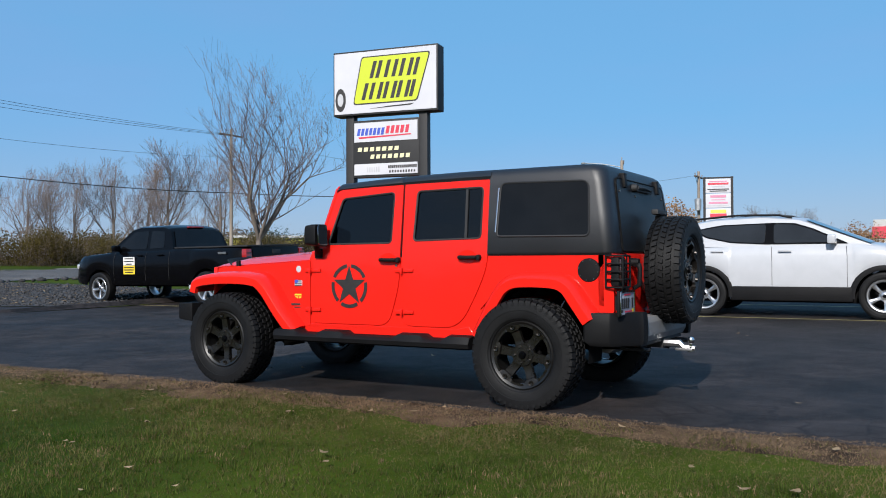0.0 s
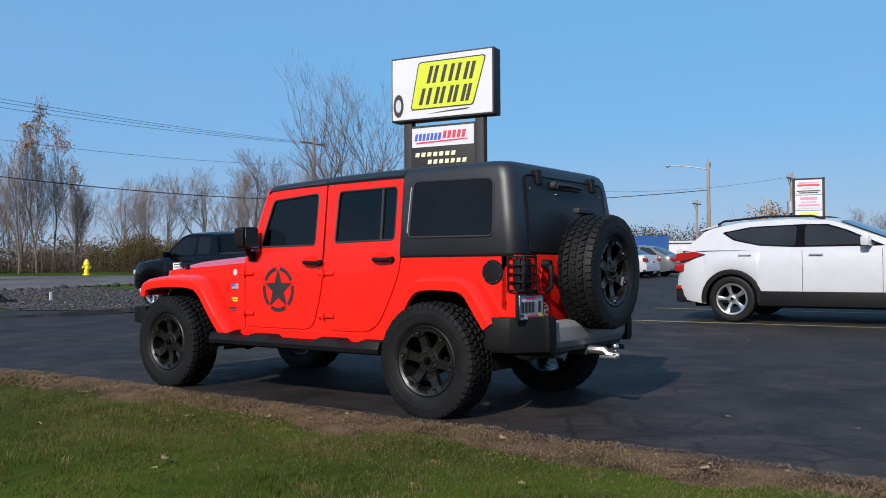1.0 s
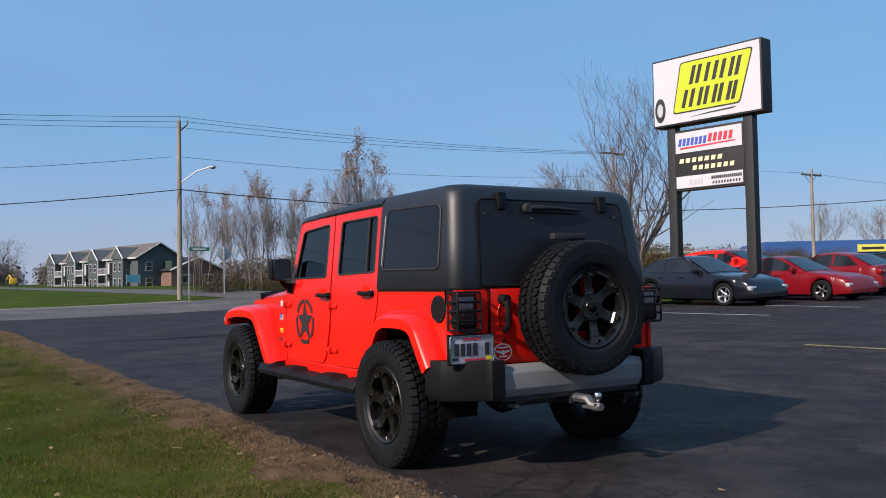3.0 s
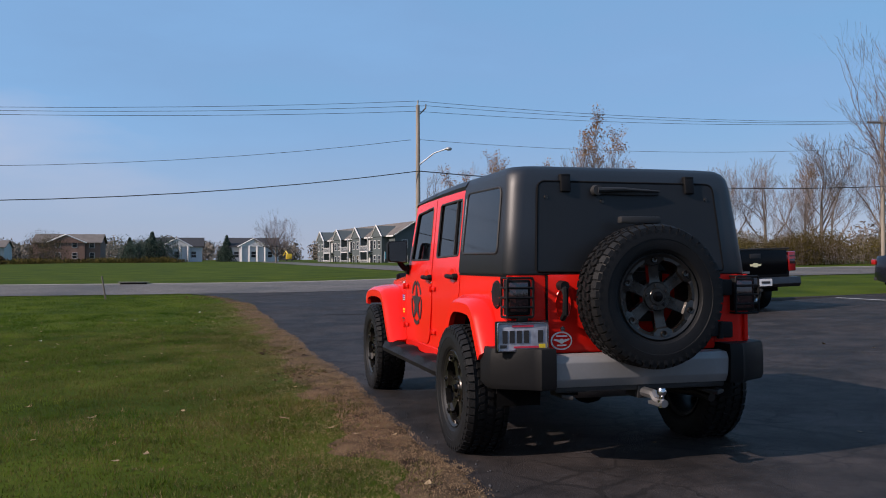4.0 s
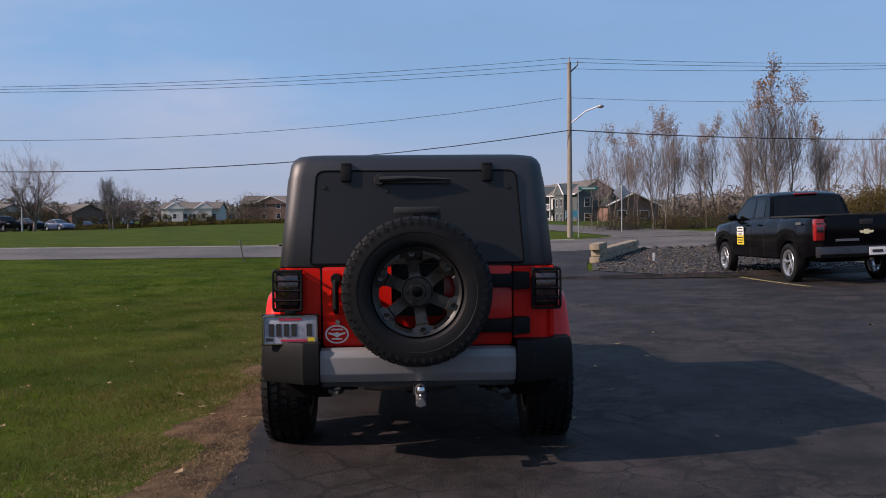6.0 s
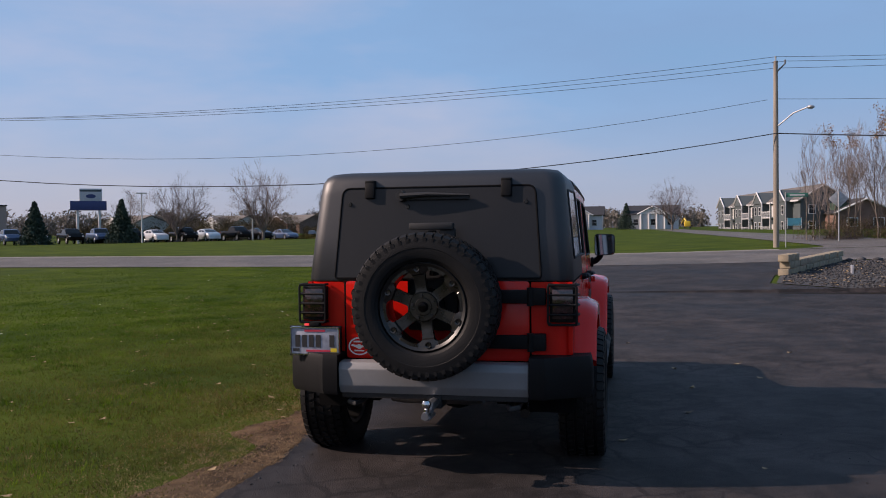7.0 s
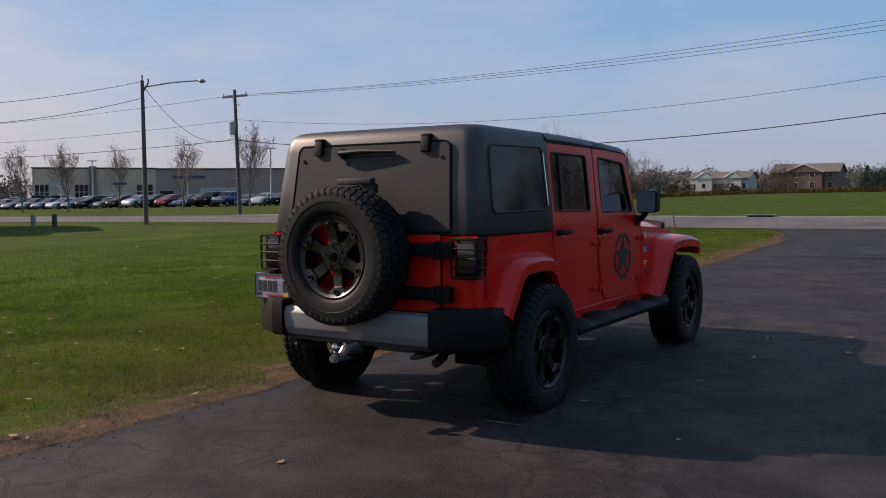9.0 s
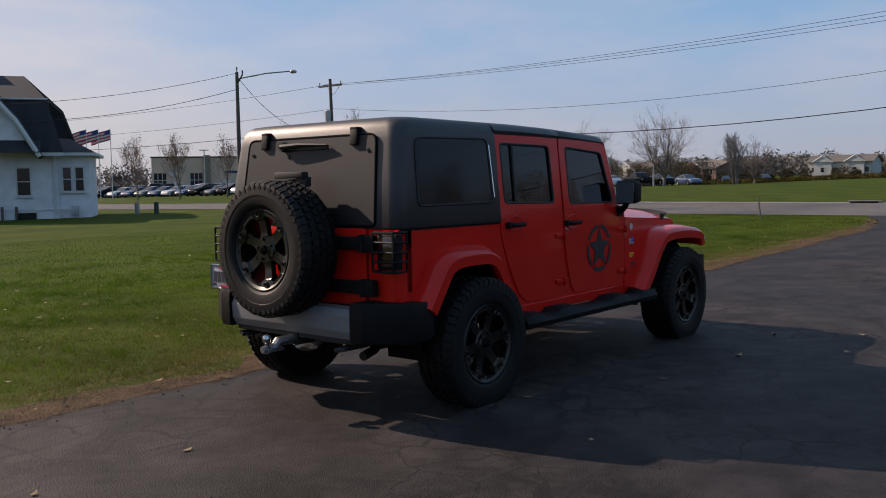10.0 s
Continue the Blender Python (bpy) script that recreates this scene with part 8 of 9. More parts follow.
o = thing("far_store", "white flat-roofed shed beyond the lot", "building", Matrix.Translation((24, -118, ground_z(24, -118))) @ Matrix.Rotation(radians(12), 4, "Z"))
part("wall", box((0, 0, 1.5), (26, 9, 3.2)), M["siding_pale"], o)
part("roof_edge", box((0, 0, 3.15), (26.5, 9.5, 0.2)), M["galv"], o)
for k in range(5):
    part("window", box((-10 + 5 * k, 4.55, 1.5), (2.6, 0.15, 1.3)), M["window"], o)
o = thing("digger", "yellow excavator parked by the far houses", "excavator", Matrix.Translation((176, -13, 1.9)) @ Matrix.Diagonal((0.5, 0.5, 0.5, 1)))
part("cab", box((0, 0, 1.9), (2.6, 2.4, 2.2), bevel=0.2), M["digger"], o)
part("boom", tube([(0.8, 0, 2.2), (2.6, 1.0, 4.2), (4.2, 2.0, 2.2)], [0.35, 0.3, 0.2], 6), M["digger"], o)
for s in (1, -1):
    part("track", box((0, s * 1.1, 0.45), (3.6, 0.55, 0.85), bevel=0.25), M["black"], o)
o = thing("banner", "teal and white leasing banner on posts", "banner", Matrix.Translation((136, -26.2, 1.8)) @ Matrix.Rotation(radians(100), 4, "Z") @ Matrix.Diagonal((0.6, 0.6, 0.6, 1)))
part("cloth", box((0, 0, 1.4), (3.6, 0.08, 1.9)), M["teal"], o)
for x in (-1.8, 1.8):
    part("post", tube([(x, 0, -0.3), (x, 0, 2.5)], 0.06, 6), M["trim_white"], o)


# ---- trees and brush ----
def grow(seed, height, spread, stems=1, levels=4, upright=0.5, trunk=0.16, fork=0.3, twig_n=4, droop=0.0, reach=0.46, tall=0.74):
    """A bare tree as tapered three-sided limbs: returns arrays of points, faces, and the tips of the twigs."""
    r = random.Random(seed)
    segs, tips = [], []

    def limb(p, d, length, rad, lev):
        n = 5 if lev == 0 else (4 if lev == 1 else 3)
        pts = [(p, rad)]
        q = p
        for i in range(n):
            bend = Vector((r.gauss(0, 1), r.gauss(0, 1), r.gauss(0, 0.6))) * (0.07 if lev == 0 else 0.16)
            d = (d + bend + Vector((0, 0, (upright * 0.16 - droop * 0.1) * (lev > 0)))).normalized()
            q = q + d * (length / n)
            pts.append((q, max(0.006, rad * (1 - 0.72 * (i + 1) / n))))
        segs.append(pts)
        if lev >= levels:
            tips.append(q)
            return
        kids = {0: r.randint(7, 10), 1: r.randint(6, 8), 2: r.randint(4, 6)}.get(lev, twig_n)
        for k in range(kids):
            t = fork + (1 - fork) * (k + r.random() * 0.8) / kids if lev == 0 else 0.18 + 0.8 * (k + r.random()) / kids
            t = min(0.98, t)
            i = min(n - 1, int(t * n))
            a, b = pts[i], pts[i + 1]
            u = t * n - i
            base = a[0].lerp(b[0], u)
            az = r.uniform(0, 6.283) if lev else k * 2.4 + r.uniform(-0.5, 0.5)
            side = Vector((math.cos(az), math.sin(az), 0))
            ax = (b[0] - a[0]).normalized()
            side = (side - ax * side.dot(ax)).normalized()
            ang = r.uniform(0.45, 0.85) * spread
            nd = (ax * math.cos(ang) + side * math.sin(ang)).normalized()
            ln = length * (r.uniform(0.42, 0.62) if lev else r.uniform(reach * 0.8, reach * 1.2) * (1.15 - 0.55 * t))
            limb(base, nd, ln, (a[1] + (b[1] - a[1]) * u) * r.uniform(0.45, 0.65), lev + 1)
        if lev < levels:
            limb(q, d, length * 0.42, pts[-1][1], lev + 1)

    for s in range(stems):
        off = Vector((r.uniform(-0.5, 0.5), r.uniform(-0.5, 0.5), 0)) * (0 if stems == 1 else 0.9)
        lean = Vector((r.gauss(0, 0.05), r.gauss(0, 0.05), 1)) + off * (0.12 if stems > 1 else 0)
        limb(off + Vector((0, 0, -0.2)), lean.normalized(), height * (tall if stems == 1 else tall * r.uniform(0.80, 1.05)), trunk * (1 if s == 0 else 0.75), 0)
    return segs, tips


def grow_forks(seed, height, spread, depth, trunk, bare=0.2, leaders=4, ratio=0.80, lift=0.06):
    """A broad crown: a short trunk that forks again and again, each limb shorter and thinner."""
    r = random.Random(seed)
    segs, tips = [], []

    def limb(p, d, length, rad, lev):
        pts = [(p, rad)]
        n = 4 if lev < 3 else 3
        for i in range(n):
            bend = Vector((r.gauss(0, 1), r.gauss(0, 1), r.gauss(0, 0.7))) * (0.04 if lev == 0 else 0.11)
            d = (d + bend + Vector((0, 0, lift * (lev > 0)))).normalized()
            pts.append((pts[-1][0] + d * (length / n), max(0.0055, rad * (1 - 0.26 * (i + 1) / n))))
        segs.append(pts)
        q, end = pts[-1]
        if lev >= depth:
            tips.append(q)
            return
        kids = leaders if lev == 0 else (3 if r.random() < 0.30 else 2)
        turn = r.uniform(0, 6.283)
        for j in range(kids):
            az = turn + 6.283 * j / kids + r.uniform(-0.4, 0.4)
            side = Vector((math.cos(az), math.sin(az), 0))
            side = (side - d * side.dot(d)).normalized()
            ang = spread * (r.uniform(0.40, 0.80) if lev == 0 else r.uniform(0.20, 0.62))
            ln = (height * 0.25 if lev == 0 else length * ratio) * r.uniform(0.80, 1.15)
            limb(q, (d * math.cos(ang) + side * math.sin(ang)).normalized(), ln, end * r.uniform(0.62, 0.80), lev + 1)
        for j in range(3 if lev >= 2 else (2 if lev == 1 else 0)):
            a = pts[1 + j % (n - 1)]
            az = r.uniform(0, 6.283)
            side = Vector((math.cos(az), math.sin(az), 0.25)).normalized()
            limb(a[0], (d * 0.7 + side * 0.7).normalized(), length * r.uniform(0.45, 0.75), a[1] * 0.45, max(lev + 3, depth - 2))

    limb(Vector((0, 0, -0.2)), Vector((r.gauss(0, 0.03), r.gauss(0, 0.03), 1)).normalized(), height * bare, trunk, 0)
    return segs, tips


def limb_arrays(segs, sides=3, lo=0.0, hi=9.0):
    vs, fs = [], []
    for pts in segs:
        if not lo <= pts[0][1] < hi:
            continue
        up = Vector((0.31, 0.12, 0.94))
        prev = None
        for i, (p, rad) in enumerate(pts):
            d = (pts[min(i + 1, len(pts) - 1)][0] - pts[max(i - 1, 0)][0]).normalized()
            a = d.cross(up)
            a = a.normalized() if a.length > 1e-3 else Vector((1, 0, 0))
            b = a.cross(d)
            base = len(vs)
            for k in range(sides):
                t = 2 * math.pi * k / sides
                vs.append(p + (a * math.cos(t) + b * math.sin(t)) * (rad if sides > 2 else rad * 1.45))
            if prev is not None:
                for k in range(sides if sides > 2 else 1):
                    fs.append((prev + k, prev + (k + 1) % sides, base + (k + 1) % sides, base + k))
            prev = base
    return vs, fs


def leaf_cards(tips, seed, n, size, keep=1.0, spread=0.25):
    """Small bent leaves about points."""
    r = np.random.RandomState(seed)
    pts = np.array([t[:] for t in tips])
    if keep < 1:
        pts = pts[r.rand(len(pts)) < keep]
    c = np.repeat(pts, n, axis=0) + r.normal(0, spread, (len(pts) * n, 3))
    a = r.normal(0, 1, c.shape)
    a /= np.linalg.norm(a, axis=1, keepdims=True)
    b = np.cross(a, r.normal(0, 1, c.shape))
    b /= np.linalg.norm(b, axis=1, keepdims=True)
    s = size * r.uniform(0.6, 1.3, (len(c), 1))
    v = np.stack([c - a * s, c + b * s * 0.6, c + a * s, c - b * s * 0.6], axis=1).reshape(-1, 3)
    f = np.arange(len(v)).reshape(-1, 4)
    return v, f


def build_tree(name, label, seed, height, spread, stems=1, levels=4, upright=0.5, trunk=0.16, fork=0.3, twig_n=4, twigs="twig", leaves=None, droop=0.0, reach=0.46, tall=0.74, limbs=None):
    o = thing(name, label, "tree")
    segs, tips = limbs or grow(seed, height, spread, stems, levels, upright, trunk, fork, twig_n, droop, reach, tall)
    cut = trunk * 0.30
    v, f = limb_arrays(segs, 7, cut, 9)
    t = raw_mesh("trunk", v, f, M["bark"], True)
    t.parent = o
    fine = min(cut, 0.016)
    v, f = limb_arrays(segs, 3, fine, cut)
    v2, f2 = limb_arrays(segs, 2, 0, fine)
    f = [tuple(q) for q in f] + [tuple(k + len(v) for k in q) for q in f2]
    t = raw_mesh("crown", list(v) + list(v2), f, M[twigs])
    t.parent = o
    if leaves:
        n, size, keep, top_only = leaves
        zs = sorted(p.z for p in tips)
        sel = [p for p in tips if p.z > zs[int(len(zs) * top_only)]]
        v, f = leaf_cards(sel, seed, n, size, keep)
        t = raw_mesh("leaves", v, f, M["autumn"])
        t.parent = o
    return o


def plant(ob, spots, group):
    """Stand a tree at the first spot and copies at the others: x, y, scale, turn."""
    ob["group"] = group
    for i, (x, y, s, a) in enumerate(spots):
        m = Matrix.Translation((x, y, ground_z(x, y))) @ Matrix.Rotation(a, 4, "Z")
        if i == 0:
            ob.scale = (1, 1, 1)
            first = m @ Matrix.Diagonal((s, s, s, 1))
        else:
            copy_thing(ob, m @ Matrix.Diagonal((s, s, s, 1)))
    ob.matrix_world = first


def tall_as(ob, height):
    """The scale that makes a tree so many metres high."""
    return height / max(v.co.z for c in ob.children for v in c.data.vertices)


big = build_tree("bare_tree", "large bare cottonwood with ascending grey limbs", 11, 14.2, 1.0, trunk=0.30, twigs="twig_dark", limbs=grow_forks(11, 14.2, 0.9, 7, 0.30, 0.15, 6, 0.80, 0.060))
plant(big, [(38.9, -39.2, tall_as(big, 15.8), 0.4)], "roadside trees")
fan = build_tree("bare_tree", "bare round-crowned tree with fanned limbs", 17, 9.5, 1.0, trunk=0.28, twigs="twig_dark", limbs=grow_forks(17, 9.5, 1.05, 7, 0.28, 0.14, 6, 0.80, 0.045))
uf = tall_as(fan, 1.0)
plant(fan, [(97.7, 55.9, 9.4 * uf, 0.4), (100.0, 45.0, 11.0 * uf, 2.0), (159.0, -9.2, 10.4 * uf, 1.0), (113.9, 38.4, 7.0 * uf, 3.4)], "bare trees")
forked = build_tree("bare_tree", "bare tree with two leaning stems", 29, 7.0, 0.95, 2, 4, 0.5, 0.17, 0.30, 4, "twig_pale", reach=0.60, tall=0.66)
plant(forked, [(103.1, 36.9, tall_as(forked, 6.6), 0.6)], "bare trees")
wide = build_tree("bare_tree", "bare broad-crowned tree in late autumn", 23, 11.0, 0.95, 1, 4, 0.7, 0.20, 0.16, 5, "twig_pale", reach=0.74, tall=0.60)
uw = tall_as(wide, 1.0)
plant(wide, [(52.9, -43.6, 10.4 * uw, 0.2), (59.3, -35.5, 7.6 * uw, 2.2), (57.4, -38.2, 7.9 * uw, 1.2), (55.4, -40.6, 8.8 * uw, 4.4), (62, -33, 7.4 * uw, 3.3), (64, -29.5, 7.0 * uw, 5.2), (58, -46, 9.4 * uw, 0.9), (49.5, -46.5, 9.8 * uw, 2.8), (54.9, -34.5, 7.6 * uw, 3.0), (72, -60, 9.0 * uw, 1.1), (85, -80, 9.0 * uw, 2.1), (26.7, -99.3, 7.4 * uw, 1.7), (17.8, -101.3, 7.0 * uw, 0.3), (11.1, -102.4, 6.6 * uw, 3.6), (14.5, -104, 6.4 * uw, 5.0), (150, 95, 10.0 * uw, 2.0), (70, -103, 10.5 * uw, 0.8), (63, -107, 9.5 * uw, 3.9), (57, -109, 8.5 * uw, 2.0)], "bare trees")
poplar = build_tree("bare_tree", "slender bare poplar with a few leaves at its top", 31, 12.0, 0.62, 1, 4, 0.85, 0.105, 0.30, 3, "twig_pale", (3, 0.10, 0.55, 0.90), reach=0.46, tall=0.68)
thin = build_tree("bare_tree", "thin bare sapling in a row beyond the road", 58, 9.0, 0.62, 1, 3, 0.85, 0.06, 0.30, 5, "twig_pale", (1, 0.07, 0.15, 0.92), reach=0.38, tall=0.78)
rp = random.Random(21)
up, ut = tall_as(poplar, 1.0), tall_as(thin, 1.0)
plant(poplar, [(50.9, -23.7, 11.4 * up, 0.0), (51.8, -25.2, 10.4 * up, 2.2), (50.3, -22.2, 9.8 * up, 1.1), (52.8, -24.4, 9.6 * up, 3.1), (53.4, -17.4, 8.7 * up, 4.2), (54.6, -18.4, 8.3 * up, 5.0), (52.9, -16.4, 7.9 * up, 0.7), (52.6, -27.2, 8.0 * up, 2.9), (54.0, -28.2, 7.4 * up, 4.4), (53.5, -42.8, 8.5 * up, 1.9), (56.0, -14.4, 7.8 * up, 3.9), (54.8, -15.0, 7.4 * up, 2.4), (55.4, -20.4, 7.6 * up, 1.7), (53.8, -21.0, 8.0 * up, 0.3)], "poplars beyond the road")
plant(thin, [(rp.uniform(51, 63), -12.4 - 0.62 * i + rp.uniform(-0.4, 0.4), rp.uniform(5.4, 7.8) * ut, rp.uniform(0, 6)) for i in range(27)] + [(rp.uniform(50, 58), -29.5 - 1.4 * i, rp.uniform(4.6, 6.8) * ut, rp.uniform(0, 6)) for i in range(11)], "saplings beyond the road")
young = build_tree("young_tree", "young street tree with some reddish leaves", 43, 7.6, 0.80, 1, 4, 0.7, 0.10, 0.20, 2, "twig", (1, 0.075, 0.30, 0.3), reach=0.58, tall=0.62)
plant(young, [(47.8, 81.6, 0.95, 0), (51.5, 79.3, 0.98, 1), (55.6, 76.3, 0.95, 2), (60.7, 72.1, 1.08, 3), (66.0, 67.2, 1.28, 4)], "young trees by the dealer")


def build_spruce(seed, h):
    r = random.Random(seed)
    o = thing("spruce", "dark green conical spruce", "tree")
    part("trunk", tube([(0, 0, -0.2), (0, 0, h * 0.97)], [0.16, 0.02], 8), M["bark"], o)
    c = []
    for k in range(230):
        t = (k + 0.5) / 230
        z = h * (0.06 + 0.92 * t)
        rad = (1 - t) * h * 0.42 * (0.75 + 0.5 * r.random()) + 0.05
        a = k * 2.39996
        for j in range(12):
            u = 0.25 + 0.75 * j / 12
            c.append((math.cos(a) * rad * u, math.sin(a) * rad * u, z - rad * 0.28 * u))
    v, f = leaf_cards([Vector(p) for p in c], seed, 3, 0.16, 1, 0.10)
    t = raw_mesh("needles", v, f, M["evergreen"])
    t.parent = o
    return o


sp = build_spruce(3, 6.0)
plant(sp, [(84.6, 66.9, 0.84, 0), (90.0, 59.0, 0.88, 1), (196, 15, 1.1, 2), (200, 20, 0.9, 3), (202, -1, 1.0, 0.3), (199, 13.2, 0.75, 1.3), (203, 16.4, 0.85, 2.6), (198, 18.0, 0.7, 4.0), (204, 11.6, 0.8, 5.1), (18.6, 45.2, 0.60, 2)], "spruces")


def brush_mass(name, label, spots, seed, mat_twig, mat_leaf, leaf=0.10, leaves=60, stems=26, slim=0.6, upward=0.0):
    """Thickets: many thin upright stems with small leaves, in one mass. Spots: x, y, radius, height."""
    r = np.random.RandomState(seed)
    vs, fs, ms, n = [], [], [], 0
    for x, y, rad, h in spots:
        g = ground_z(x, y)
        for _ in range(stems):
            a, d = r.uniform(0, 6.283), rad * math.sqrt(r.rand())
            b = np.array([x + d * math.cos(a), y + d * math.sin(a), g - 0.05])
            hh = h * r.uniform(0.55, 1.1)
            tip = b + np.array([r.normal(0, 0.18) * h, r.normal(0, 0.18) * h, hh])
            w = 0.018
            vs.append(np.array([b + [w, 0, 0], b + [-w, w, 0], tip, tip + [w * 0.3, 0, 0]]))
            fs.append(np.arange(4) + n)
            ms.append(0)
            n += 4
        k = leaves
        a, d = r.uniform(0, 6.283, k), rad * np.sqrt(r.rand(k))
        c = np.stack([x + d * np.cos(a), y + d * np.sin(a), g + h * np.clip(r.rand(k) ** 0.8 * (1.08 - 0.35 * (d / rad) ** 2) + r.normal(0, 0.04, k), 0.02, 1.2)], axis=1)
        u = r.normal(0, 1, (k, 3))
        u[:, 2] += upward
        u /= np.linalg.norm(u, axis=1, keepdims=True)
        q = np.cross(u, r.normal(0, 1, (k, 3)))
        q /= np.linalg.norm(q, axis=1, keepdims=True)
        s = leaf * r.uniform(0.6, 1.5, (k, 1))
        v = np.stack([c - u * s, c + q * s * slim, c + u * s, c - q * s * slim], axis=1).reshape(-1, 3)
        vs.append(v)
        fs.append((np.arange(len(v)) + n).reshape(-1, 4))
        ms += [1] * k
        n += len(v)
    ob = raw_mesh(name, np.vstack(vs), np.vstack([np.atleast_2d(q) for q in fs]), [M[mat_twig], M[mat_leaf]], False, ms)
    return tagged(ob, label, "brush", kind="stuff")


rb = random.Random(9)
spots = []
for i in range(150):
    y = -27.0 - 42 * rb.random()
    x = 44.5 + rb.uniform(0, 7.5) + (0 if y > -46 else -3)
    low = 1.0
    spots.append((x, y, rb.uniform(0.9, 1.6), rb.uniform(1.5, 2.5) * low))
brush_mass("roadside_brush", "thick olive and rust brush beyond the road", spots, 5, "twig_dark", "brush", 0.050, 800, 40)
spots = [(rb.uniform(50, 60), rb.uniform(-34, -12), rb.uniform(0.8, 1.5), rb.uniform(0.7, 1.7)) for _ in range(60)]
brush_mass("undergrowth", "low dry undergrowth below the poplars", spots, 6, "twig", "dry_brush", 0.050, 700, 90, 0.30, 0.6)


spots = [(56 + rb.uniform(-3, 3), -62.5 + rb.uniform(-3, 3), 1.5, rb.uniform(2.2, 3.6)) for _ in range(14)]
brush_mass("dark_bush", "dark green rounded bush by the yellow shop", spots, 8, "twig", "evergreen", 0.09, 500, 20)


spots = [(50 + rb.uniform(-14, 14), -124 + rb.uniform(-4, 4), 2.2, rb.uniform(4.6, 6.8)) for _ in range(30)]
brush_mass("brown_trees", "grey-brown bare trees behind the long white building", spots, 18, "twig_dark", "dry_brush", 0.13, 600, 60)
o = thing("long_building", "long low white flat-roofed building beyond the car park", "building", Matrix.Translation((44, -107, ground_z(44, -107))) @ Matrix.Rotation(radians(22), 4, "Z"))
part("wall", box((0, 0, 1.3), (34, 9, 3.6)), M["white"], o)
part("roof", box((0, 0, 3.2), (34.6, 9.6, 0.25)), M["grey_ink"], o)
for x in (-12, -4, 5, 13):
    part("door", box((x, 4.5, 1.1), (2.6, 0.12, 2.2)), M["siding_pale"], o)
spots = [(173 * math.cos(a) + rb.uniform(-2, 2), 173 * math.sin(a), 2.6, rb.uniform(0.6, 1.1)) for a in (radians(rb.uniform(3, 23)) for _ in range(80))]
brush_mass("tall_grass", "rough tall brown-green grass below the far houses", spots, 22, "brush", "brush", 0.26, 220, 30, 0.16, 1.6)


def woods(name, label, arcs, seed, mats=("twig_pale", "far_wood"), leaf=0.60, leaves=520, slim=0.10, upward=0.9):
    """Far belts of trees: arcs of (from degrees, to degrees, distance, low height, high height, count)."""
    r = random.Random(seed)
    sp_ = []
    for a0, a1, d, h0, h1, n in arcs:
        for _ in range(n):
            a, dd = radians(r.uniform(a0, a1)), d * r.uniform(0.92, 1.12)
            h = r.uniform(h0, h1)
            sp_.append((dd * math.cos(a), dd * math.sin(a), h * r.uniform(0.40, 0.70), h))
    return brush_mass(name, label, sp_, seed, *mats, leaf, leaves, 40, slim, upward)


woods("far_woods", "distant belt of bare and brown trees", [(-72, -52, 150, 3.5, 6, 44), (-98, -72, 170, 3.5, 6, 64), (-52, -18, 190, 3.5, 7, 74), (30, 75, 240, 4, 7, 90)], 12, leaf=0.40, leaves=330, slim=0.36, upward=0.4)
woods("far_woods", "grey-brown belt of bare woods behind the far houses", [(-20, 32, 330, 5, 8.5, 190)], 13, leaf=0.56, leaves=280, slim=0.36, upward=0.4)
# added tree belt the camera never sees, only there to be reflected
woods("far_woods", "unseen tree belt out of view, added for reflections", [(75, 180, 260, 6, 11, 60), (180, 262, 260, 6, 11, 50)], 16, leaf=1.1, leaves=110, slim=0.25)
woods("far_woods", "dark evergreens between the far houses", [(3.2, 6.2, 205, 3.5, 6, 22), (-1.5, -0.3, 215, 3, 5, 6)], 14, ("twig", "evergreen"), 0.12, 1000, 0.5, 0.0)
woods("far_woods", "brown trees and shrubs about the far houses", [(9.4, 10.8, 212, 4.5, 7.0, 9), (13, 26, 185, 1.2, 2.8, 26), (24, 36, 150, 1.2, 3.0, 60), (22, 34, 200, 3, 5.5, 40)], 15, ("twig", "dry_brush"), 0.13, 800, 0.45, 0.3)
spots = [(93.5 + rb.uniform(-2.6, 2.6), 63.5 + rb.uniform(-3, 3), 0.9, rb.uniform(0.5, 0.8)) for _ in range(12)]
brush_mass("hedge", "low dark evergreen hedge below the dealer's sign", spots, 19, "twig", "evergreen", 0.07, 420, 14)
spots = [(22.5 + rb.uniform(-2.4, 2.4), -85 + rb.uniform(-1.5, 1.5), 1.5, rb.uniform(4.6, 6.6)) for _ in range(9)]
brush_mass("mixed_trees", "brown and dark green trees behind the notice board", spots, 20, "twig", "autumn", 0.13, 420, 30)
spots = [(6.0 + rb.uniform(-1.6, 1.6), -102 + rb.uniform(-1.5, 1.5), 1.3, rb.uniform(3.0, 4.6)) for _ in range(8)]
brush_mass("rust_bush", "rust-coloured bush beside the far store", spots, 21, "twig", "autumn", 0.11, 480, 20)


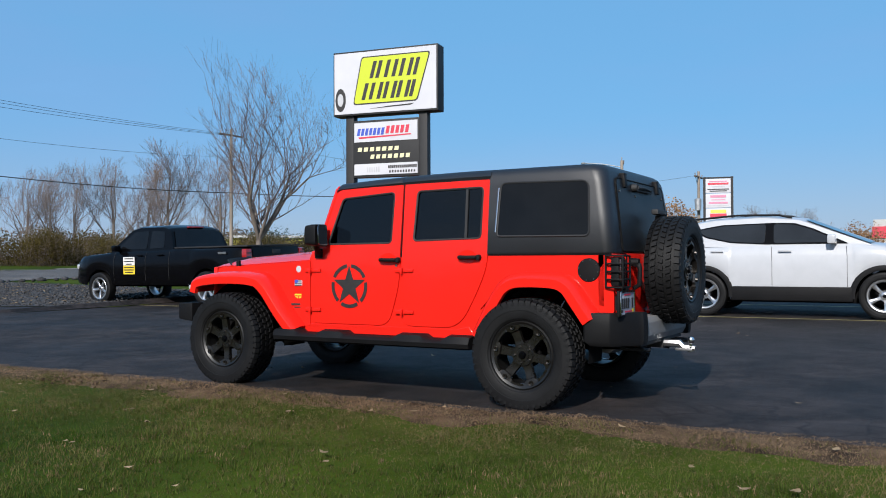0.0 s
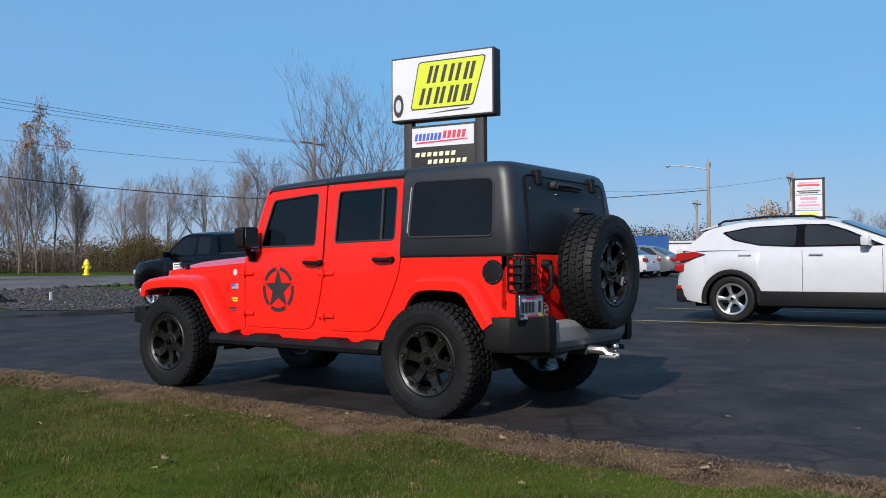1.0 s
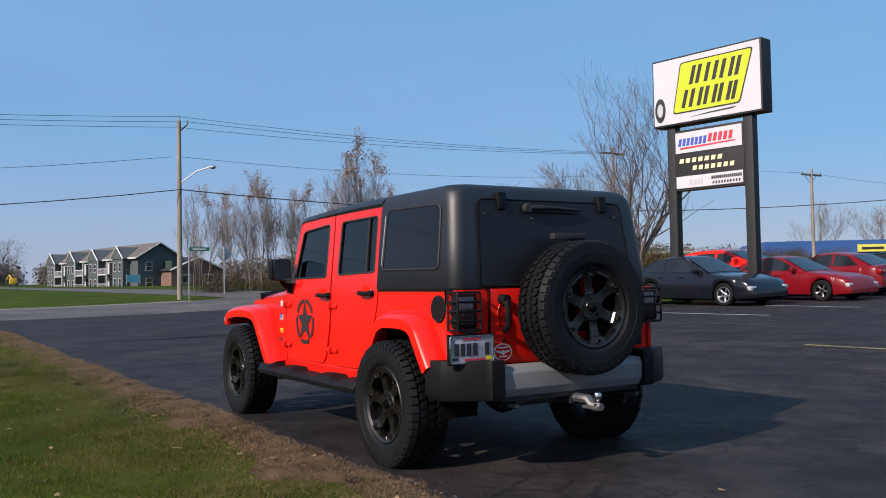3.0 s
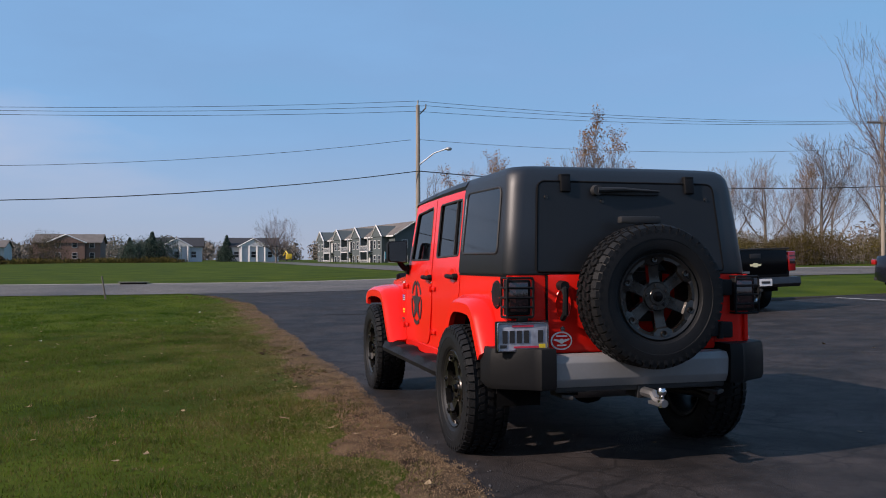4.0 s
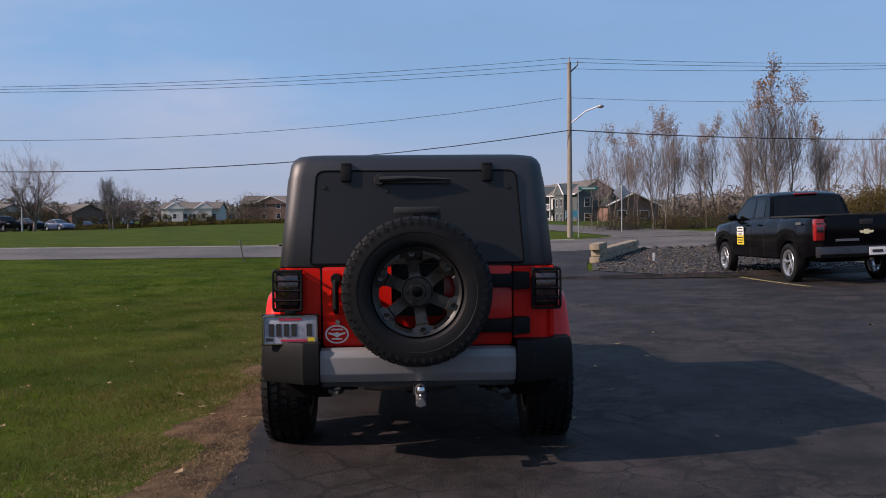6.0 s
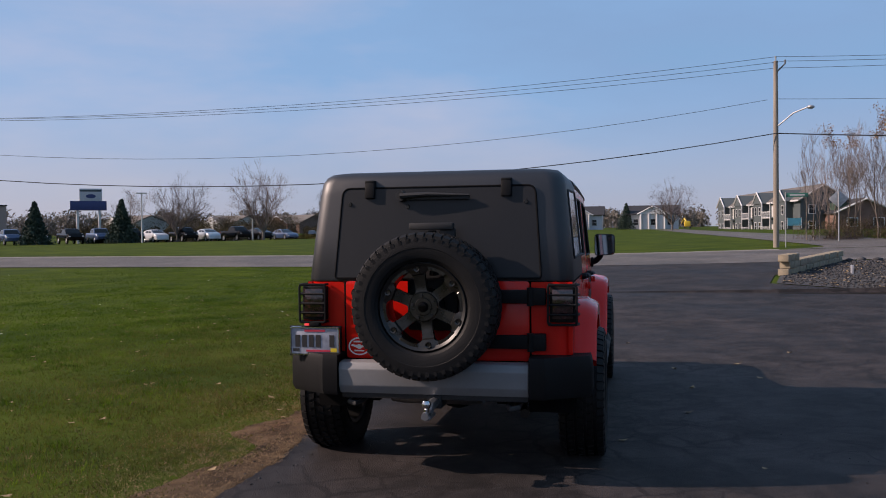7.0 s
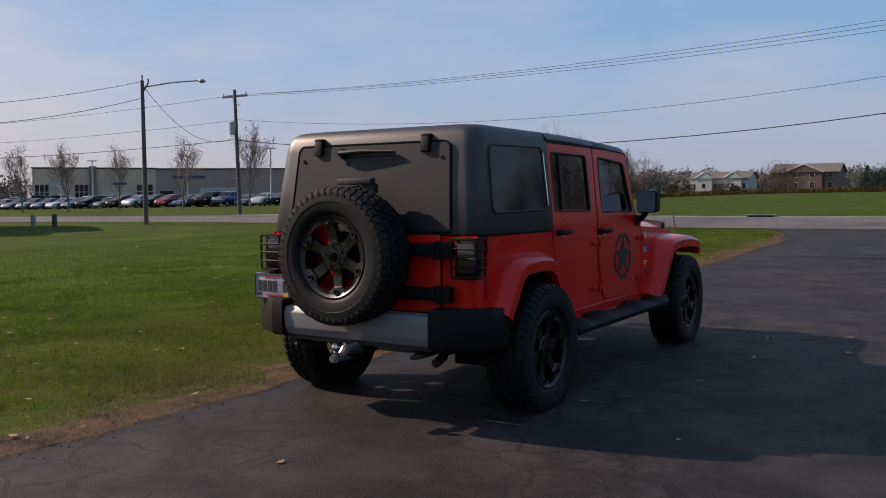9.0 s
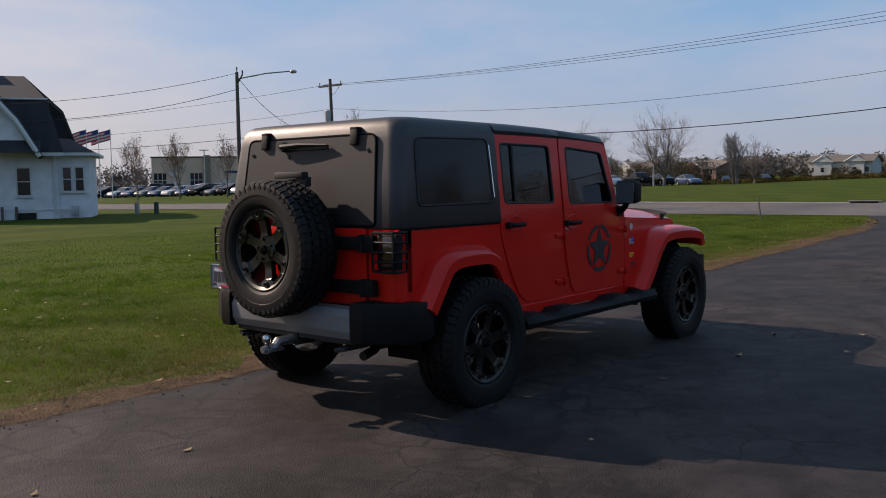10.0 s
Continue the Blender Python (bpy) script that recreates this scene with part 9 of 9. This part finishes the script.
# ---- lawn, verge and litter close to the camera ----
def blades(name, n, area, height, mat, label, seed, inside, width=0.0030, lean=0.9, patch=True, lift=0.0):
    """Single-triangle blades over an area, thinned by a test of place."""
    r = np.random.RandomState(seed)
    x = r.uniform(area[0], area[1], n)
    y = r.uniform(area[2], area[3], n)
    keep = np.array([inside(a, b) for a, b in zip(x, y)])
    x, y = x[keep], y[keep]
    z = np.array([ground_z(a, b) + (0.029 * max(0.0, min(1.0, (lawn_edge(a) + 0.80 - b) / 0.30)) + 0.003) for a, b in zip(x, y)])
    k = len(x)
    low = np.sin(x * 2.3 + 1.7 * np.sin(y * 1.9)) * np.sin(y * 2.7 + 1.3 * np.sin(x * 1.4))
    high = np.sin(x * 17.0 + 2.1 * np.sin(y * 9.0)) * np.sin(y * 15.0 + 1.9 * np.sin(x * 11.0))
    tuft = np.maximum(0.15, 0.72 + 0.32 * low + 0.42 * high) if patch else np.ones(k)
    h = height * r.uniform(0.45, 1.25, k) * tuft
    a = r.uniform(0, 6.283, k)
    w = width * r.uniform(0.7, 1.5, k)
    dx, dy = np.cos(a), np.sin(a)
    b = a + r.normal(1.57, 0.6, k)
    ln = h * lean * np.abs(r.normal(0.8, 0.5, k))
    v = np.empty((k, 3, 3))
    v[:, 0] = np.stack([x - dx * w, y - dy * w, z - 0.004], axis=1)
    v[:, 1] = np.stack([x + dx * w, y + dy * w, z - 0.004], axis=1)
    v[:, 2] = np.stack([x + np.cos(b) * ln, y + np.sin(b) * ln, z + h], axis=1)
    ob = raw_mesh(name, v.reshape(-1, 3), np.arange(k * 3).reshape(-1, 3), mat)
    return tagged(ob, label, "grass", kind="stuff")


def hash_of(x, y):
    return (math.sin(x * 12.9898 + y * 78.233) * 43758.5453) % 1


def on_lawn(x, y):
    """Grass thins out over a metre towards the asphalt, in uneven patches."""
    e = lawn_edge(x) + 0.04 + 0.12 * math.sin(x * 1.9 + 2.0 * math.sin(x * 0.7)) + 0.06 * math.sin(x * 5.3)
    t = (y - e) / 0.70
    if t <= 0:
        return hash_of(x, y) < 0.03
    if t > 1.3:
        return True
    patch = 0.38 * math.sin(x * 5.1 + 1.9 * math.sin(y * 4.3)) * math.sin(y * 6.7 + 1.5 * math.sin(x * 2.9))
    return hash_of(x, y) < max(0.05, t ** 1.5 + patch)


def near_share(x, y):
    """One close to the car, falling to nought out on the lawn."""
    return max(0.0, min(1.0, (9.5 - y) / 4.5, (13.0 - x) / 4.0))


def chance(x, y):
    return (math.sin(x * 39.346 + y * 11.135) * 24634.6345) % 1


def thatchy(x, y):
    """Whether a blade belongs to the dry, trodden grass along the asphalt."""
    return chance(y * 1.7, x) < 1.25 - (y - lawn_edge(x)) / 5.0


blades("lawn_grass", 560000, (-7.0, 13.0, 1.2, 9.5), 0.026, M["blade"], "short mown grass with pale dry patches beside the asphalt", 1, lambda x, y: on_lawn(x, y) and chance(x, y) < near_share(x, y) and thatchy(x, y), 0.0025)
blades("lawn_grass", 560000, (-7.0, 13.0, 1.2, 9.5), 0.027, M["blade_green"], "short mown green grass", 9, lambda x, y: on_lawn(x, y) and chance(x, y) < near_share(x, y) and not thatchy(x, y), 0.0026)
blades("lawn_grass", 360000, (-7.0, 26.0, 1.3, 20.0), 0.032, M["blade_green"], "short mown green grass further out on the lawn", 2, lambda x, y: on_lawn(x, y) and chance(x, y) > near_share(x, y) and chance(y, x) < 1.25 - y / 20, 0.0055)


def tufts(name, n, area, height, mat, label, seed, per=26, radius=0.07):
    """Clumps of longer blades, leaning outwards."""
    r = np.random.RandomState(seed)
    cx, cy = r.uniform(area[0], area[1], n), r.uniform(area[2], area[3], n)
    patch = np.sin(cx * 1.7 + 2.0 * np.sin(cy * 1.1)) * np.sin(cy * 2.1 + 1.4 * np.sin(cx * 0.9)) + r.normal(0, 0.35, n) > 0.15
    keep = patch & np.array([on_lawn(a, b) for a, b in zip(cx, cy)])
    cx, cy = np.repeat(cx[keep], per), np.repeat(cy[keep], per)
    k = len(cx)
    a, d = r.uniform(0, 6.283, k), radius * np.sqrt(r.uniform(0, 1, k)) * r.uniform(0.5, 1.5, k)
    x, y = cx + np.cos(a) * d, cy + np.sin(a) * d
    z = np.array([ground_z(p, q) for p, q in zip(x, y)])
    h = height * r.uniform(0.5, 1.3, k)
    w = 0.0023 * r.uniform(0.7, 1.6, k)
    b = a + r.normal(0, 0.7, k)
    ln = h * np.abs(r.normal(0.7, 0.4, k))
    v = np.empty((k, 3, 3))
    v[:, 0] = np.stack([x - np.sin(b) * w, y + np.cos(b) * w, z - 0.004], axis=1)
    v[:, 1] = np.stack([x + np.sin(b) * w, y - np.cos(b) * w, z - 0.004], axis=1)
    v[:, 2] = np.stack([x + np.cos(b) * ln, y + np.sin(b) * ln, z + h], axis=1)
    ob = raw_mesh(name, v.reshape(-1, 3), np.arange(k * 3).reshape(-1, 3), mat)
    return tagged(ob, label, "grass", kind="stuff")


tufts("grass_tufts", 9000, (-7.0, 16.0, 1.6, 12.0), 0.046, M["blade_green"], "longer dark green tufts in the mown lawn", 61)
tufts("dry_tufts", 1500, (-7.0, 14.0, 1.4, 8.0), 0.024, M["straw"], "small pale dry tufts in the lawn", 62, per=14, radius=0.05)
blades("verge_straw", 420000, (-9.0, 20.0, 1.0, 3.4), 0.008, M["straw"], "dry yellow straw and thatch along the asphalt edge", 3, lambda x, y: lawn_edge(x) - 0.04 < y < lawn_edge(x) + 0.45 + 1.5 * ((math.sin(x * 17.3 + y * 91.7) * 4375.85) % 1) ** 2, 0.0016, 5.0)

rows = []
rv = random.Random(77)
for x in steps(-12, 24, 480):
    e = lawn_edge(x)
    wide = 0.44 + 0.12 * math.sin(x * 1.9 + 2.0 * math.sin(x * 0.7)) + 0.06 * math.sin(x * 5.3) + 0.04 * math.sin(x * 7.7) + rv.uniform(-0.03, 0.03)
    row = [(x, e - 0.03 + rv.uniform(-0.012, 0.012), ground_z(x, e) + 0.006)]
    for k in (0.03, 0.10, 0.22, 0.38, 0.55, 0.75):
        row.append((x, e + wide * k, ground_z(x, e + wide * k) + 0.019 + rv.uniform(-0.005, 0.006)))
    rows.append(row + [(x, e + wide, ground_z(x, e + wide) - 0.004)])
clods = []
for cx, cy, spread, n in ((4.3, 1.45, 0.22, 60), (6.6, 1.55, 0.25, 60), (23.0, 2.4, 0.9, 90)):
    for _ in range(n):
        px, py = cx + rg.gauss(0, spread), cy + rg.gauss(0, spread * 0.6)
        clods.append((px, max(py, lawn_edge(px) + 0.02), ground_z(px, py) + 0.024, rg.uniform(0.010, 0.035)))
scatter_stones("soil_clods", clods, M["soil"], "dark clods of turned soil in the verge", "soil")
tagged(link_mesh("verge_soil", loft(rows), M["soil"], 60), "bare brown soil strip between asphalt and lawn", "soil", kind="structure")


def scatter_leaves(name, n, inside, area, size, mat, seed, label, lift=0.03):
    """Curled fallen leaves lying about."""
    r = np.random.RandomState(seed)
    vs, fs, k = [], [], 0
    while k < n:
        x, y = r.uniform(area[0], area[1]), r.uniform(area[2], area[3])
        if not inside(x, y):
            continue
        a, s = r.uniform(0, 6.283), size * r.uniform(0.5, 1.3)
        c, d = math.cos(a), math.sin(a)
        pts = [(-1, 0, 0.25), (-0.4, 0.55, 0.1), (0.3, 0.5, 0.15), (1, 0, 0.45), (0.3, -0.5, 0.1), (-0.4, -0.55, 0.2), (0, 0, 0)]
        z = ground_z(x, y) + lift
        for p, q, h in pts:
            vs.append((x + (p * c - q * d) * s, y + (p * d + q * c) * s, z + h * s * r.uniform(0.5, 1.5)))
        b = k * 7
        fs += [(b + 6, b + i, b + (i + 1) % 6) for i in range(6)]
        k += 1
    ob = raw_mesh(name, vs, fs, mat)
    return tagged(ob, label, "leaves", kind="stuff")


scatter_leaves("fallen_leaves", 260, lambda x, y: y > lawn_edge(x) + 0.1, (-7, 14, 1.2, 9), 0.032, M["dead_leaf"], 5, "scattered brown fallen leaves on the lawn", 0.035)
scatter_leaves("fallen_leaves", 420, lambda x, y: y < lot_edge(x) - 0.3, (14.5, 25, -11.5, -4.5), 0.055, M["dead_leaf"], 9, "brown leaves lying in the gravel bed", 0.05)
scatter_leaves("fallen_leaves", 26, lambda x, y: y < lawn_edge(x), (-5, 8, -7, 1), 0.035, M["dead_leaf"], 6, "a few fallen leaves on the asphalt", 0.018)
scatter_leaves("paper_scraps", 26, lambda x, y: y > lawn_edge(x) + 0.2, (-6, 24, 1.5, 20), 0.030, M["decal_white"], 8, "small pale scraps and seed heads in the grass", 0.045)
scatter_stones("edge_grit", [(x, lawn_edge(x) + d, ground_z(x, 1.2) + 0.018, s) for x, d, s in ((rg.uniform(-8, 16), rg.gauss(0.03, 0.14), rg.uniform(0.003, 0.009)) for _ in range(700))], M["gravel_stone"], "loose grit along the asphalt edge", "grit")
scatter_stones("lot_grit", [(x, y, ground_z(x, y) + 0.017, s) for x, y, s in ((rg.uniform(-6, 9), rg.uniform(-7, 0.9), rg.uniform(0.002, 0.006)) for _ in range(380))], M["gravel_stone"], "loose grit on the asphalt", "grit")
